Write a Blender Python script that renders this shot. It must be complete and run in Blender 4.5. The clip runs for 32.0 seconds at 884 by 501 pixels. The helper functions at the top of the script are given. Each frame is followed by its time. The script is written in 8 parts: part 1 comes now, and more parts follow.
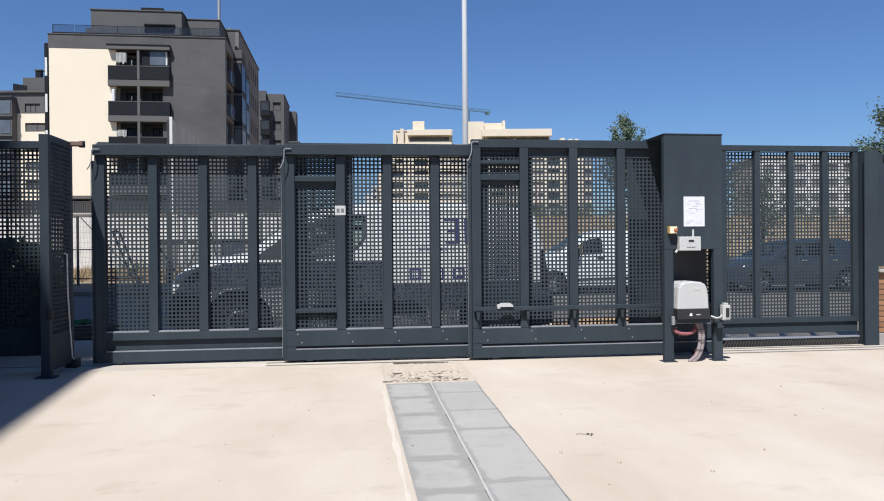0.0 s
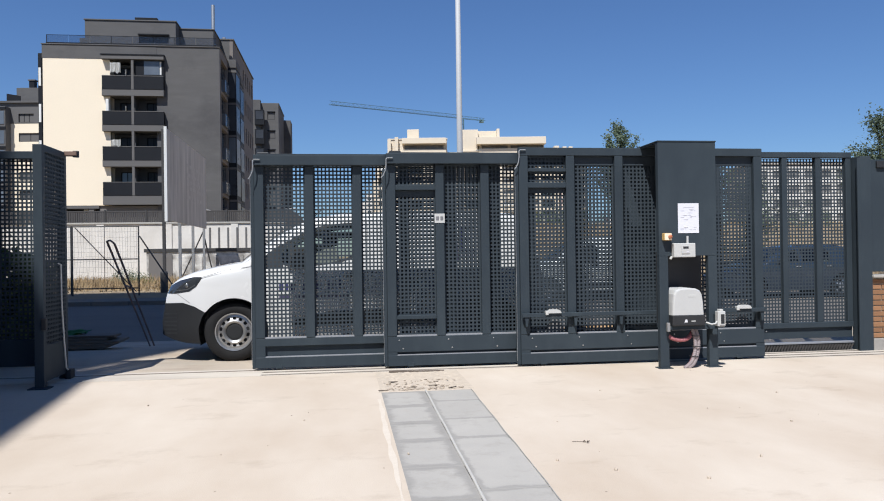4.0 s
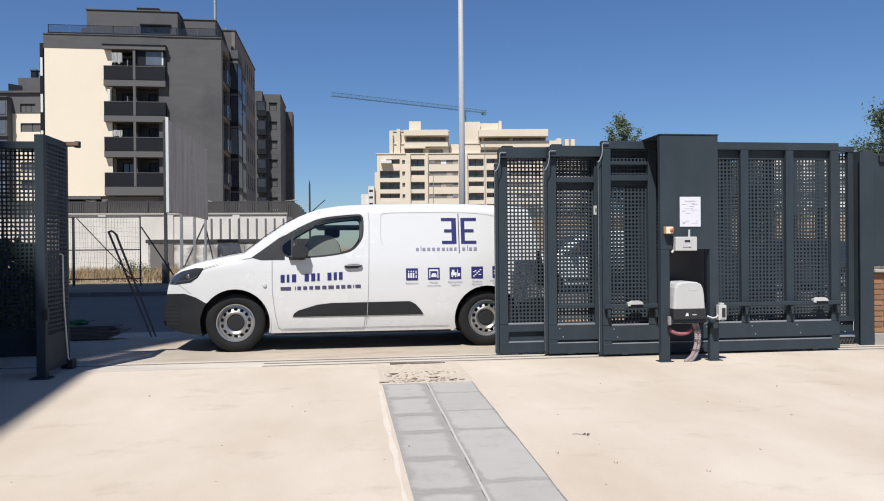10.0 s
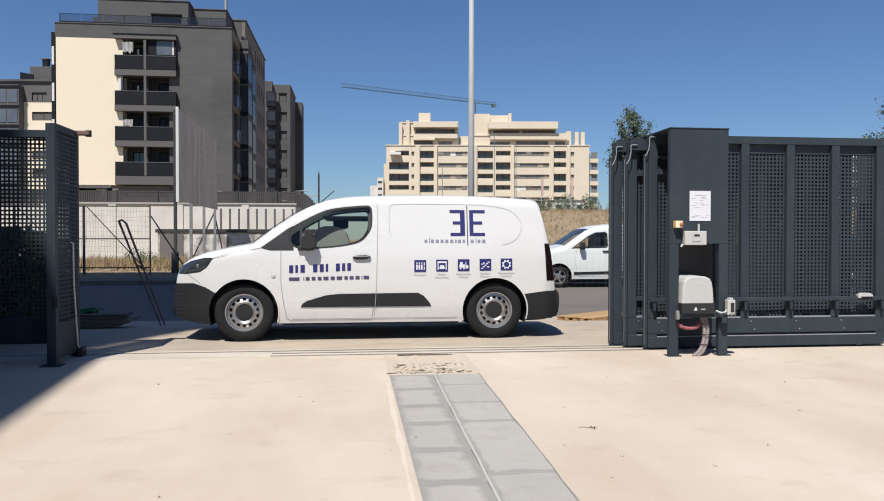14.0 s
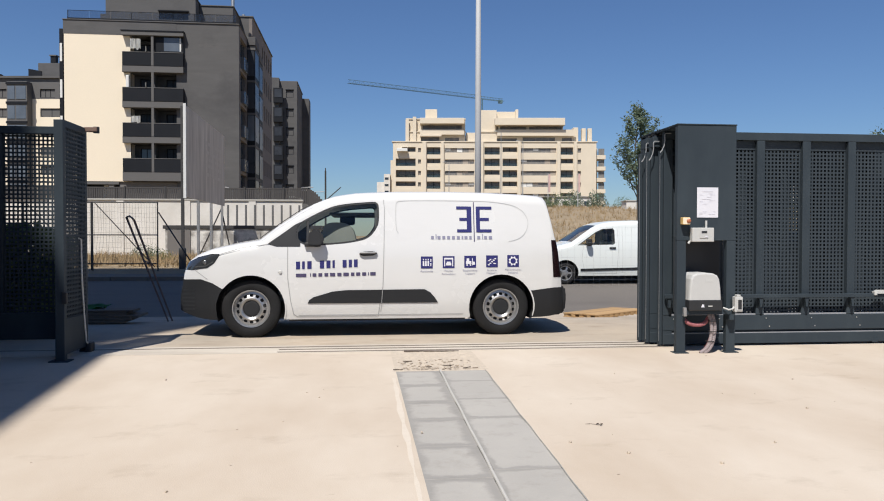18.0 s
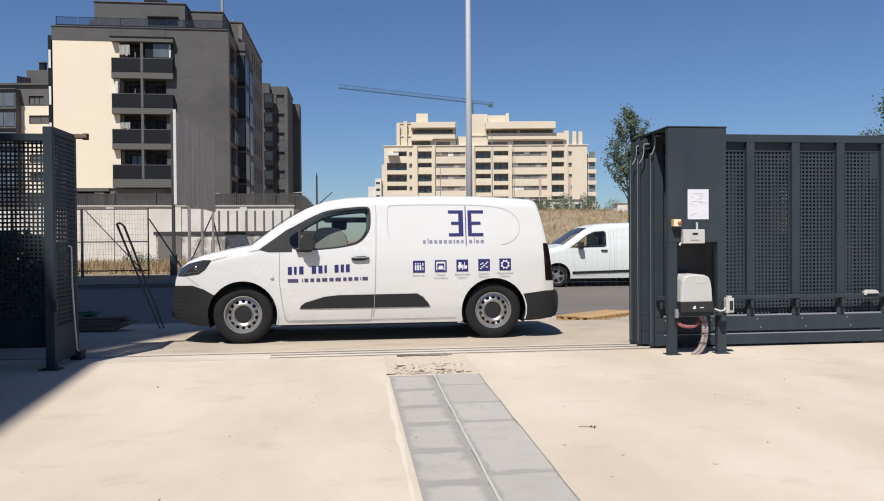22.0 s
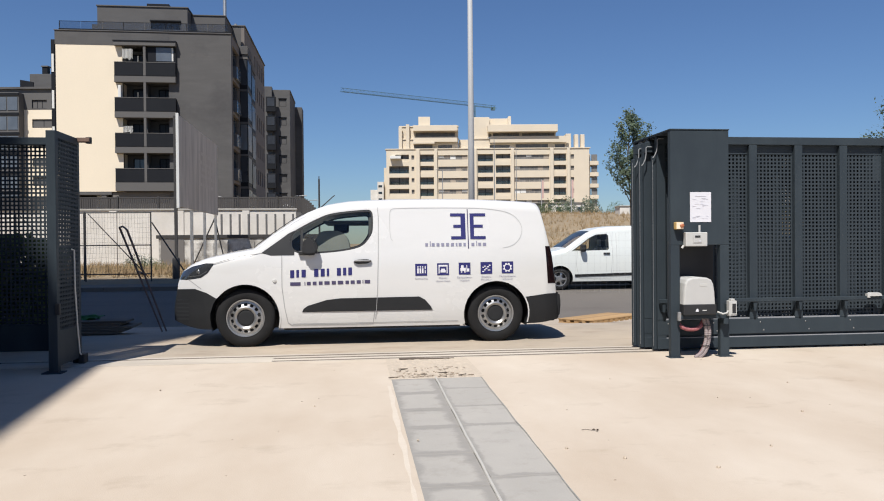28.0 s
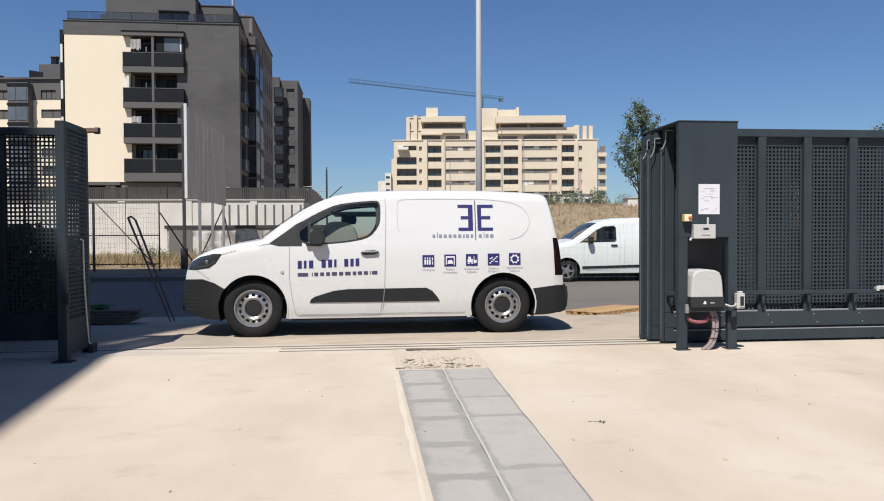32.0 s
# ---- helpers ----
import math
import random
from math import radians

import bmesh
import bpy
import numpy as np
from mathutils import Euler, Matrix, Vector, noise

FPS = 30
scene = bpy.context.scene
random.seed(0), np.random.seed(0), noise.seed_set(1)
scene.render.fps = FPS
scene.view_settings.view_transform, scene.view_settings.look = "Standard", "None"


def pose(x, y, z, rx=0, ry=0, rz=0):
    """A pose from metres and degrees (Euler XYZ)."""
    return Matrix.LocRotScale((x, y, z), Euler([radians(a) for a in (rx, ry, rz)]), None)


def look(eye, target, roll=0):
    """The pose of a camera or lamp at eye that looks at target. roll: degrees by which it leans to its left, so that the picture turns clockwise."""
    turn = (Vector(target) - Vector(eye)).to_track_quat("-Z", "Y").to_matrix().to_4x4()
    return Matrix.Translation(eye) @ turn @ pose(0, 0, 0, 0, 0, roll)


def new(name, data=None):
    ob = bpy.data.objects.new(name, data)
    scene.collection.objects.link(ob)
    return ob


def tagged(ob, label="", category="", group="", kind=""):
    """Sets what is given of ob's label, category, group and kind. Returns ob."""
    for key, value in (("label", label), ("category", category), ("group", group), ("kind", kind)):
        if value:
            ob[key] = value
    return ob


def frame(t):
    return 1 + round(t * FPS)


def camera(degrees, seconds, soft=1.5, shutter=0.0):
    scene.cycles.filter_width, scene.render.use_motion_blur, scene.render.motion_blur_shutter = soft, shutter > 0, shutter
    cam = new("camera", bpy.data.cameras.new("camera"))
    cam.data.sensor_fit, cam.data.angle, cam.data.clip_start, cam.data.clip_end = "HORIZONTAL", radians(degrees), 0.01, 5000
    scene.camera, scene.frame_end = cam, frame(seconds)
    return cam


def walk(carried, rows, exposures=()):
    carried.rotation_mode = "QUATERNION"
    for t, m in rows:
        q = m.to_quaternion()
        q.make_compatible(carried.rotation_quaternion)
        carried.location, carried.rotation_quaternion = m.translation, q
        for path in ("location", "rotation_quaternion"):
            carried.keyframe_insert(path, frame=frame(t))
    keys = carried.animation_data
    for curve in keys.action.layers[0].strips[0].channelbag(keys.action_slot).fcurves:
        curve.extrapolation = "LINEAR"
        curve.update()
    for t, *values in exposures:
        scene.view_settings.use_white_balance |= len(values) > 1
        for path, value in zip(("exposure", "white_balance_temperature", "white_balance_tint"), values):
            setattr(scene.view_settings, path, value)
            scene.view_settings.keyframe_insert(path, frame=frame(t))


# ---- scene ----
# The street view's axis leans 6.2 degrees to the gate's; far() turns (across, away) of that axis into the gate's axes.
VIEW = radians(-6.2)


def far(x, d, z=0.0):
    return Vector((x * math.cos(VIEW) - d * math.sin(VIEW), x * math.sin(VIEW) + d * math.cos(VIEW), z))


# ---- camera ----
cam = camera(61.05, 32.0, soft=1.05)
TURNS = [
    (0, 89.743, 0.478, -7.128), (0.5, 89.868, 0.475, -7.266), (1, 89.726, 0.446, -7.459),
    (1.5, 89.720, 0.465, -7.453), (2, 89.895, 0.583, -7.322), (2.5, 90.023, 0.770, -7.329),
    (3, 90.155, 0.809, -7.395), (3.5, 90.305, 0.879, -7.524), (5.5, 90.399, 0.528, -7.257),
    (6, 90.171, 0.633, -7.229), (6.5, 89.976, 0.639, -7.272), (7, 89.907, 0.396, -7.358),
    (7.5, 89.985, 0.177, -7.427), (8, 90.142, 0.274, -7.633), (8.5, 90.160, 0.573, -7.835),
    (9, 89.958, 0.741, -7.744), (9.5, 89.773, 0.663, -7.594), (10, 89.763, 0.509, -7.395),
    (10.5, 89.789, 0.467, -7.480), (11, 89.708, 0.467, -7.598), (11.5, 89.557, 0.459, -7.534),
    (12, 89.564, 0.228, -7.252), (12.5, 89.477, 0.011, -7.039), (13, 89.375, 0.029, -7.036),
    (13.5, 89.342, 0.036, -6.928), (14, 89.152, -0.028, -6.747), (14.5, 88.944, -0.226, -6.561),
    (16.5, 89.136, -0.149, -6.192), (17, 89.133, -0.186, -6.192), (17.5, 89.070, -0.212, -6.232),
    (18, 88.881, -0.084, -6.244), (18.5, 88.829, 0.031, -6.193), (19, 88.950, -0.000, -6.200),
    (19.5, 89.095, 0.187, -6.395), (20, 89.060, 0.446, -6.709), (20.5, 88.873, 0.651, -7.033),
    (21, 88.835, 0.666, -7.079), (21.5, 89.050, 0.473, -6.910), (22, 89.186, 0.431, -6.864),
    (22.5, 89.248, 0.357, -6.863), (23, 89.358, 0.208, -6.807), (23.5, 89.359, 0.155, -6.556),
    (24, 89.326, 0.083, -6.374), (24.5, 89.379, 0.306, -6.399), (25, 89.486, 0.498, -6.615),
    (25.5, 89.661, 0.457, -6.706), (27.5, 89.587, 0.518, -6.765), (28, 89.422, 0.498, -6.691),
    (28.5, 89.420, 0.411, -6.600), (29, 89.337, 0.385, -6.596), (29.5, 89.127, 0.429, -6.654),
    (30, 89.107, 0.433, -6.592), (30.5, 89.154, 0.409, -6.439), (31, 89.086, 0.392, -6.329),
    (31.5, 88.974, 0.316, -6.196), (32, 88.762, 0.289, -6.132),
]
# the clip's own exposure and white balance drift a little
walk(cam, [(t, pose(0, 0, 1.2, a, b, c)) for t, a, b, c in TURNS],
     [(0, 0.4, 6180, 10), (6, 0.37, 6220, 10), (9, 0.34, 6280, 10), (12, 0.3, 6560, 10), (17, 0.26, 6600, 10), (20, 0.27, 6640, 10), (32, 0.28, 6620, 10)])

# ---- world, sun, exposure ----
SUN_FROM = Vector((-0.25, -0.49, 0.866))
world = bpy.data.worlds.new("world")
scene.world = world
world.use_nodes = True
wn = world.node_tree.nodes
sky = wn.new("ShaderNodeTexSky")
sky.sky_type = "NISHITA"
sky.sun_disc = False
sky.sun_elevation = radians(57.6)
sky.sun_rotation = radians(207)
sky.altitude = 650
sky.air_density = 1.15
sky.dust_density = 0.3
sky.ozone_density = 2.6
wn["Background"].inputs["Strength"].default_value = 0.0615
tint = wn.new("ShaderNodeMix")
tint.data_type, tint.blend_type = "RGBA", "MULTIPLY"
tint.inputs["Factor"].default_value = 1.0
tint.inputs["B"].default_value = (0.705, 0.905, 1.215, 1)
world.node_tree.links.new(sky.outputs["Color"], tint.inputs["A"])
world.node_tree.links.new(tint.outputs["Result"], wn["Background"].inputs["Color"])
sun_data = bpy.data.lights.new("sun", "SUN")
sun_data.energy = 5.0
sun_data.angle = radians(0.45)
sun_data.color = (1.0, 0.97, 0.925)
sun = new("sun", sun_data)
sun.matrix_world = look(SUN_FROM * 60, (0, 0, 0))


# ---- materials ----
def mat(name, color, rough=0.6, metal=0.0, vary=0.12, size=6.0, bump=0.15, grain=90.0, second=None, spread=0.5,
        stretch=(1, 1, 1), each=0.0, coat=0.0, spec=0.5):
    """A surface with blotches at one scale, grain at another, fine relief; each: how far separate pieces differ."""
    m = bpy.data.materials.new(name)
    m.use_nodes = True
    n, ln = m.node_tree.nodes, m.node_tree.links
    bsdf = n["Principled BSDF"]
    co = n.new("ShaderNodeTexCoord")
    mp = n.new("ShaderNodeMapping")
    mp.inputs["Scale"].default_value = stretch
    ln.new(co.outputs["Object"], mp.inputs["Vector"])
    big = n.new("ShaderNodeTexNoise")
    big.inputs["Scale"].default_value = size
    big.inputs["Detail"].default_value = 6
    big.inputs["Roughness"].default_value = 0.6
    fine = n.new("ShaderNodeTexNoise")
    fine.inputs["Scale"].default_value = grain
    fine.inputs["Detail"].default_value = 3
    for t in (big, fine):
        ln.new(mp.outputs["Vector"], t.inputs["Vector"])
    ramp = n.new("ShaderNodeMapRange")
    ramp.inputs["From Min"].default_value = 0.5 - spread * 0.5
    ramp.inputs["From Max"].default_value = 0.5 + spread * 0.5
    ln.new(big.outputs["Fac"], ramp.inputs["Value"])
    c2 = second or tuple(c * (1 - vary * 1.6) for c in color)
    mix = n.new("ShaderNodeMix")
    mix.data_type = "RGBA"
    mix.inputs["A"].default_value = (*c2, 1)
    mix.inputs["B"].default_value = (*color, 1)
    ln.new(ramp.outputs["Result"], mix.inputs["Factor"])
    hsv = n.new("ShaderNodeHueSaturation")
    ln.new(mix.outputs["Result"], hsv.inputs["Color"])
    val = n.new("ShaderNodeMapRange")
    val.inputs["To Min"].default_value = 1 - vary
    val.inputs["To Max"].default_value = 1 + vary
    ln.new(fine.outputs["Fac"], val.inputs["Value"])
    last = val.outputs["Result"]
    if each:
        info = n.new("ShaderNodeObjectInfo")
        er = n.new("ShaderNodeMapRange")
        er.inputs["To Min"].default_value = 1 - each
        er.inputs["To Max"].default_value = 1 + each
        ln.new(info.outputs["Random"], er.inputs["Value"])
        mul = n.new("ShaderNodeMath")
        mul.operation = "MULTIPLY"
        ln.new(last, mul.inputs[0])
        ln.new(er.outputs["Result"], mul.inputs[1])
        last = mul.outputs[0]
    ln.new(last, hsv.inputs["Value"])
    ln.new(hsv.outputs["Color"], bsdf.inputs["Base Color"])
    rr = n.new("ShaderNodeMapRange")
    rr.inputs["To Min"].default_value = max(0.02, rough - 0.12)
    rr.inputs["To Max"].default_value = min(1.0, rough + 0.12)
    ln.new(big.outputs["Fac"], rr.inputs["Value"])
    ln.new(rr.outputs["Result"], bsdf.inputs["Roughness"])
    bsdf.inputs["Metallic"].default_value = metal
    bsdf.inputs["Coat Weight"].default_value = coat
    bsdf.inputs["Specular IOR Level"].default_value = spec
    if bump:
        bp = n.new("ShaderNodeBump")
        bp.inputs["Strength"].default_value = bump
        bp.inputs["Distance"].default_value = 0.004
        ln.new(fine.outputs["Fac"], bp.inputs["Height"])
        ln.new(bp.outputs["Normal"], bsdf.inputs["Normal"])
    return m


def glass(name, color, rough=0.02, alpha=0.0):
    m = bpy.data.materials.new(name)
    m.use_nodes = True
    n, ln = m.node_tree.nodes, m.node_tree.links
    n.remove(n["Principled BSDF"])
    tr = n.new("ShaderNodeBsdfTransparent")
    tr.inputs["Color"].default_value = (*color, 1)
    gl = n.new("ShaderNodeBsdfGlossy")
    gl.inputs["Roughness"].default_value = rough
    fr = n.new("ShaderNodeFresnel")
    fr.inputs["IOR"].default_value = 1.5
    mx = n.new("ShaderNodeMixShader")
    ln.new(fr.outputs["Fac"], mx.inputs["Fac"])
    ln.new(tr.outputs["BSDF"], mx.inputs[1])
    ln.new(gl.outputs["BSDF"], mx.inputs[2])
    ln.new(mx.outputs["Shader"], n["Material Output"].inputs["Surface"])
    return m


M_YARD = mat("yard concrete", (0.545, 0.477, 0.396), 0.85, vary=0.05, size=0.8, grain=140, second=(0.445, 0.365, 0.283), spread=0.4, bump=0.25, stretch=(1.1, 0.55, 1))


def smudge(m, scale, low, high, shade, stretch):
    """Adds scattered dull smudges to a surface."""
    n, ln = m.node_tree.nodes, m.node_tree.links
    co = n.new("ShaderNodeTexCoord")
    mp = n.new("ShaderNodeMapping")
    mp.inputs["Scale"].default_value = stretch
    ln.new(co.outputs["Object"], mp.inputs["Vector"])
    t = n.new("ShaderNodeTexNoise")
    t.inputs["Scale"].default_value = scale
    t.inputs["Detail"].default_value = 7
    t.inputs["Roughness"].default_value = 0.68
    ln.new(mp.outputs["Vector"], t.inputs["Vector"])
    r = n.new("ShaderNodeMapRange")
    r.inputs["From Min"].default_value = low
    r.inputs["From Max"].default_value = high
    ln.new(t.outputs["Fac"], r.inputs["Value"])
    mix = n.new("ShaderNodeMix")
    mix.data_type, mix.blend_type = "RGBA", "MULTIPLY"
    mix.inputs["B"].default_value = (*shade, 1)
    old = next(l for l in m.node_tree.links if l.to_socket == n["Principled BSDF"].inputs["Base Color"])
    ln.new(old.from_socket, mix.inputs["A"])
    ln.new(r.outputs["Result"], mix.inputs["Factor"])
    ln.new(mix.outputs["Result"], n["Principled BSDF"].inputs["Base Color"])


smudge(M_YARD, 1.6, 0.57, 0.72, (0.84, 0.82, 0.8), (0.8, 1.3, 1))
smudge(M_YARD, 9.0, 0.66, 0.74, (0.82, 0.8, 0.78), (0.6, 1.0, 1))
M_MORTAR = mat("grey mortar", (0.33, 0.318, 0.295), 0.85, vary=0.08, size=5, grain=110, second=(0.22, 0.212, 0.198), spread=0.45, bump=0.35, each=0.07)
M_MORTAR_DRY = mat("dry mortar face", (0.43, 0.415, 0.385), 0.85, vary=0.05, size=4, grain=110, second=(0.36, 0.345, 0.32), spread=0.5, bump=0.25, each=0.05)
M_SEAMPALE = mat("pale seam mortar", (0.45, 0.435, 0.405), 0.85, vary=0.08, size=10, bump=0.2)
M_SCREED = mat("pale track screed", (0.55, 0.495, 0.42), 0.85, vary=0.1, size=2, grain=60, second=(0.37, 0.325, 0.27), stretch=(0.25, 1, 1), bump=0.3)
M_DEBRIS = mat("brown concrete crumbs", (0.43, 0.36, 0.285), 0.95, vary=0.3, size=30, bump=0.5)
M_MORTAR_DAMP = mat("damp mortar joint", (0.25, 0.238, 0.22), 0.9, vary=0.15, size=9, bump=0.4)
M_SMEAR = mat("pale cement smear", (0.57, 0.508, 0.43), 0.9, vary=0.08, size=14, second=(0.525, 0.46, 0.382), bump=0.4)
M_RUBBLE = mat("broken concrete", (0.475, 0.405, 0.325), 0.95, vary=0.15, size=16, grain=70, bump=0.8, each=0.2)
smudge(M_MORTAR_DRY, 3.0, 0.55, 0.7, (0.9, 0.89, 0.88), (1, 1, 1))
M_ASPHALT = mat("asphalt", (0.142, 0.126, 0.109), 0.9, vary=0.18, size=0.8, grain=160, second=(0.116, 0.103, 0.09), bump=0.5)
smudge(M_ASPHALT, 0.6, 0.52, 0.7, (0.86, 0.85, 0.85), (0.4, 1.2, 1))
M_PAVE = mat("dusty dark paving", (0.155, 0.137, 0.114), 0.9, vary=0.16, size=0.7, grain=90, second=(0.126, 0.111, 0.094), bump=0.4)
M_KERB = mat("kerb concrete", (0.42, 0.4, 0.36), 0.85, vary=0.12, each=0.1)
M_EARTH = mat("dry earth", (0.31, 0.235, 0.145), 0.95, vary=0.2, size=0.35, grain=12, second=(0.2, 0.155, 0.095), bump=0.6)
M_GRASS = mat("dry grass", (0.35, 0.244, 0.13), 0.9, vary=0.2, size=0.5, grain=20, second=(0.25, 0.185, 0.1), bump=0)
M_GATE = mat("slate grey powder coat", (0.037, 0.0485, 0.058), 0.5, vary=0.05, size=1.6, grain=220, second=(0.0315, 0.041, 0.05), bump=0.04, spec=0.12)
M_SHEET = mat("slate grey perforated sheet", (0.042, 0.0535, 0.064), 0.6, vary=0.06, size=1.1, grain=200, second=(0.0335, 0.0425, 0.051), bump=0.04, spec=0.1)
for m_ in (M_GATE, M_SHEET):
    smudge(m_, 2.2, 0.48, 0.75, (1.3, 1.28, 1.24), (1.2, 1.2, 0.35))
M_CABLE = mat("dull grey cable", (0.27, 0.28, 0.29), 0.5, vary=0.1, bump=0)
# paler than the gate paint: sunlight on upward ledges put into the colour
M_LITEDGE = mat("sunlit pale edge", (0.26, 0.27, 0.29), 0.5, vary=0.15, size=5, bump=0.05)
M_APRON = mat("dusty apron concrete", (0.455, 0.376, 0.29), 0.9, vary=0.1, size=0.8, grain=60, second=(0.3, 0.26, 0.21), spread=0.6, bump=0.5)
smudge(M_APRON, 1.8, 0.52, 0.68, (0.82, 0.79, 0.76), (0.6, 1.4, 1))
M_GALV = mat("galvanised steel", (0.5, 0.5, 0.49), 0.45, 0.85, vary=0.12, size=14, bump=0.1)
M_RAIL = mat("worn track steel", (0.2, 0.16, 0.13), 0.65, 0.3, vary=0.25, size=7, grain=60, stretch=(0.2, 1, 1))
# near-black colour that paints the shade inside the track grooves
M_GROOVE = mat("painted groove shade", (0.06, 0.048, 0.038), 0.95, vary=0.3, size=9)
M_WHITEPLASTIC = mat("white plastic", (0.485, 0.485, 0.47), 0.4, vary=0.04, size=4, bump=0.03)
M_BOXGREY = mat("pale grey plastic", (0.5, 0.5, 0.48), 0.45, vary=0.04, size=5, bump=0.03)
M_BLACK = mat("black plastic", (0.02, 0.021, 0.023), 0.55, vary=0.12, size=6, bump=0.12)
M_PAPER = mat("white paper", (0.66, 0.66, 0.7), 0.7, vary=0.03, size=5, bump=0.0)
M_INK = mat("grey ink", (0.6, 0.595, 0.64), 0.7, vary=0.05, bump=0)
M_SIGNINK = mat("dark sign ink", (0.16, 0.16, 0.17), 0.7, vary=0.05, bump=0)
M_YELLOW = mat("yellow plastic", (0.62, 0.41, 0.15), 0.4, vary=0.05, bump=0)
M_RED = mat("red plastic", (0.42, 0.14, 0.06), 0.4, vary=0.05, bump=0)
M_HOSERED = mat("dusty red conduit", (0.36, 0.12, 0.13), 0.65, vary=0.15, size=12)
M_HOSEGREY = mat("dusty grey conduit", (0.3, 0.25, 0.25), 0.65, vary=0.15, size=12)
M_VAN = mat("white van paint", (0.63, 0.63, 0.62), 0.25, vary=0.015, size=1.2, bump=0.0, coat=0.5)
smudge(M_VAN, 1.1, 0.48, 0.75, (0.93, 0.93, 0.92), (0.5, 1, 1.6))
M_VANFAR = mat("white van paint, dusty", (0.68, 0.71, 0.685), 0.3, vary=0.02, size=1.2, bump=0.0, coat=0.4)
M_CARDARK = mat("black car paint", (0.012, 0.012, 0.014), 0.34, vary=0.05, size=2, bump=0.0, coat=0.12, spec=0.3)
M_CARBLUE = mat("blue car paint", (0.016, 0.028, 0.048), 0.25, vary=0.05, size=2, bump=0.0, coat=0.8)
M_TRIM = mat("dark grey bumper plastic", (0.0185, 0.0195, 0.0215), 0.65, vary=0.1, size=3, bump=0.2, spec=0.3)
M_SEAM = mat("panel gap", (0.34, 0.34, 0.34), 0.8, vary=0.05, bump=0)
M_TYRE = mat("dusty tyre rubber", (0.018, 0.0182, 0.019), 0.85, vary=0.2, size=9, second=(0.0105, 0.0105, 0.011), bump=0.3, spec=0.25)
M_RIM = mat("silver wheel steel", (0.4, 0.4, 0.4), 0.32, 0.75, vary=0.1, size=10, bump=0.03)
M_SEAT = mat("grey-green seat cloth", (0.25, 0.275, 0.255), 0.9, vary=0.15)
M_CABIN = mat("grey cabin plastic", (0.09, 0.1, 0.1), 0.8, vary=0.1)
# greyer copy of the van's white, for the pressing's shade line
M_PRESS = mat("shaded pressed edge in white paint", (0.45, 0.45, 0.445), 0.4, vary=0.02, bump=0)
M_BULK = mat("pale bulkhead", (0.4, 0.42, 0.42), 0.8, vary=0.05)
M_NAVY = mat("navy blue vinyl", (0.02, 0.02, 0.125), 0.45, vary=0.04, bump=0)
M_NAVYGREY = mat("dark violet vinyl", (0.06, 0.05, 0.11), 0.5, vary=0.04, bump=0)
M_GREYINK = mat("slate vinyl", (0.22, 0.22, 0.3), 0.5, vary=0.04, bump=0)
M_LAMPCLEAR = mat("smoked headlamp", (0.035, 0.038, 0.042), 0.08, vary=0.2, size=9, bump=0, coat=1)
M_LAMPRED = mat("dark red tail lamp", (0.014, 0.006, 0.007), 0.15, vary=0.2, size=9, bump=0, coat=1)
M_CHROME = mat("bright metal", (0.7, 0.7, 0.7), 0.2, 1.0, vary=0.03, bump=0)
M_CREAM = mat("cream render", (0.78, 0.68, 0.525), 0.9, vary=0.03, size=0.5, grain=8, second=(0.75, 0.655, 0.505), bump=0.1)
M_CREAMFAR = mat("cream facade", (0.66, 0.575, 0.45), 0.9, vary=0.04, size=0.3, grain=4, second=(0.6, 0.525, 0.41), bump=0)
M_GREYBRICK = mat("dark grey brick", (0.1, 0.0975, 0.096), 0.85, vary=0.12, size=0.35, grain=9, second=(0.073, 0.0705, 0.069), stretch=(1, 1, 5), bump=0.1)
M_FLANK = mat("brown grey brick", (0.185, 0.163, 0.149), 0.9, vary=0.1, size=0.4, grain=9, second=(0.152, 0.134, 0.123), stretch=(1, 1, 5), bump=0.1)
M_GREYBAND = mat("grey slab edge", (0.108, 0.104, 0.101), 0.85, vary=0.06, size=1, bump=0.05)
M_DARKPANEL = mat("anthracite parapet", (0.0155, 0.017, 0.0205), 0.55, vary=0.08, size=1, bump=0, spec=0.12)
smudge(M_GREYBRICK, 0.16, 0.48, 0.64, (0.72, 0.72, 0.74), (1, 1, 1.3))
smudge(M_GREYBRICK, 0.5, 0.6, 0.75, (1.25, 1.22, 1.18), (0.4, 1, 2.5))
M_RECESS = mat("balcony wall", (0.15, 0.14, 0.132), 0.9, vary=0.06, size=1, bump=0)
M_SHUTTER = mat("white roller shutter", (0.66, 0.66, 0.63), 0.7, vary=0.05, size=2, bump=0)
M_PANE = mat("window pane", (0.035, 0.045, 0.055), 0.06, vary=0.25, size=0.7, bump=0, spec=0.9)
# distance haze is put into this pale pane colour
M_PANEFAR = mat("distant pane paled for haze", (0.225, 0.215, 0.2), 0.3, vary=0.3, size=0.9, bump=0)
M_BLIND = mat("drab roller blind", (0.36, 0.31, 0.255), 0.8, vary=0.1, size=2, bump=0)
# darkened wall colour paints the shade deep inside far openings
M_RECESSFAR = mat("shaded recess wall", (0.37, 0.325, 0.275), 0.9, vary=0.1, size=1, bump=0)
M_BANNER = mat("faded red banner", (0.6, 0.4, 0.36), 0.8, vary=0.15, size=2, bump=0)
M_PANEDARK = mat("dark bay glazing", (0.05, 0.056, 0.067), 0.3, vary=0.25, size=0.6, bump=0, spec=0.15)
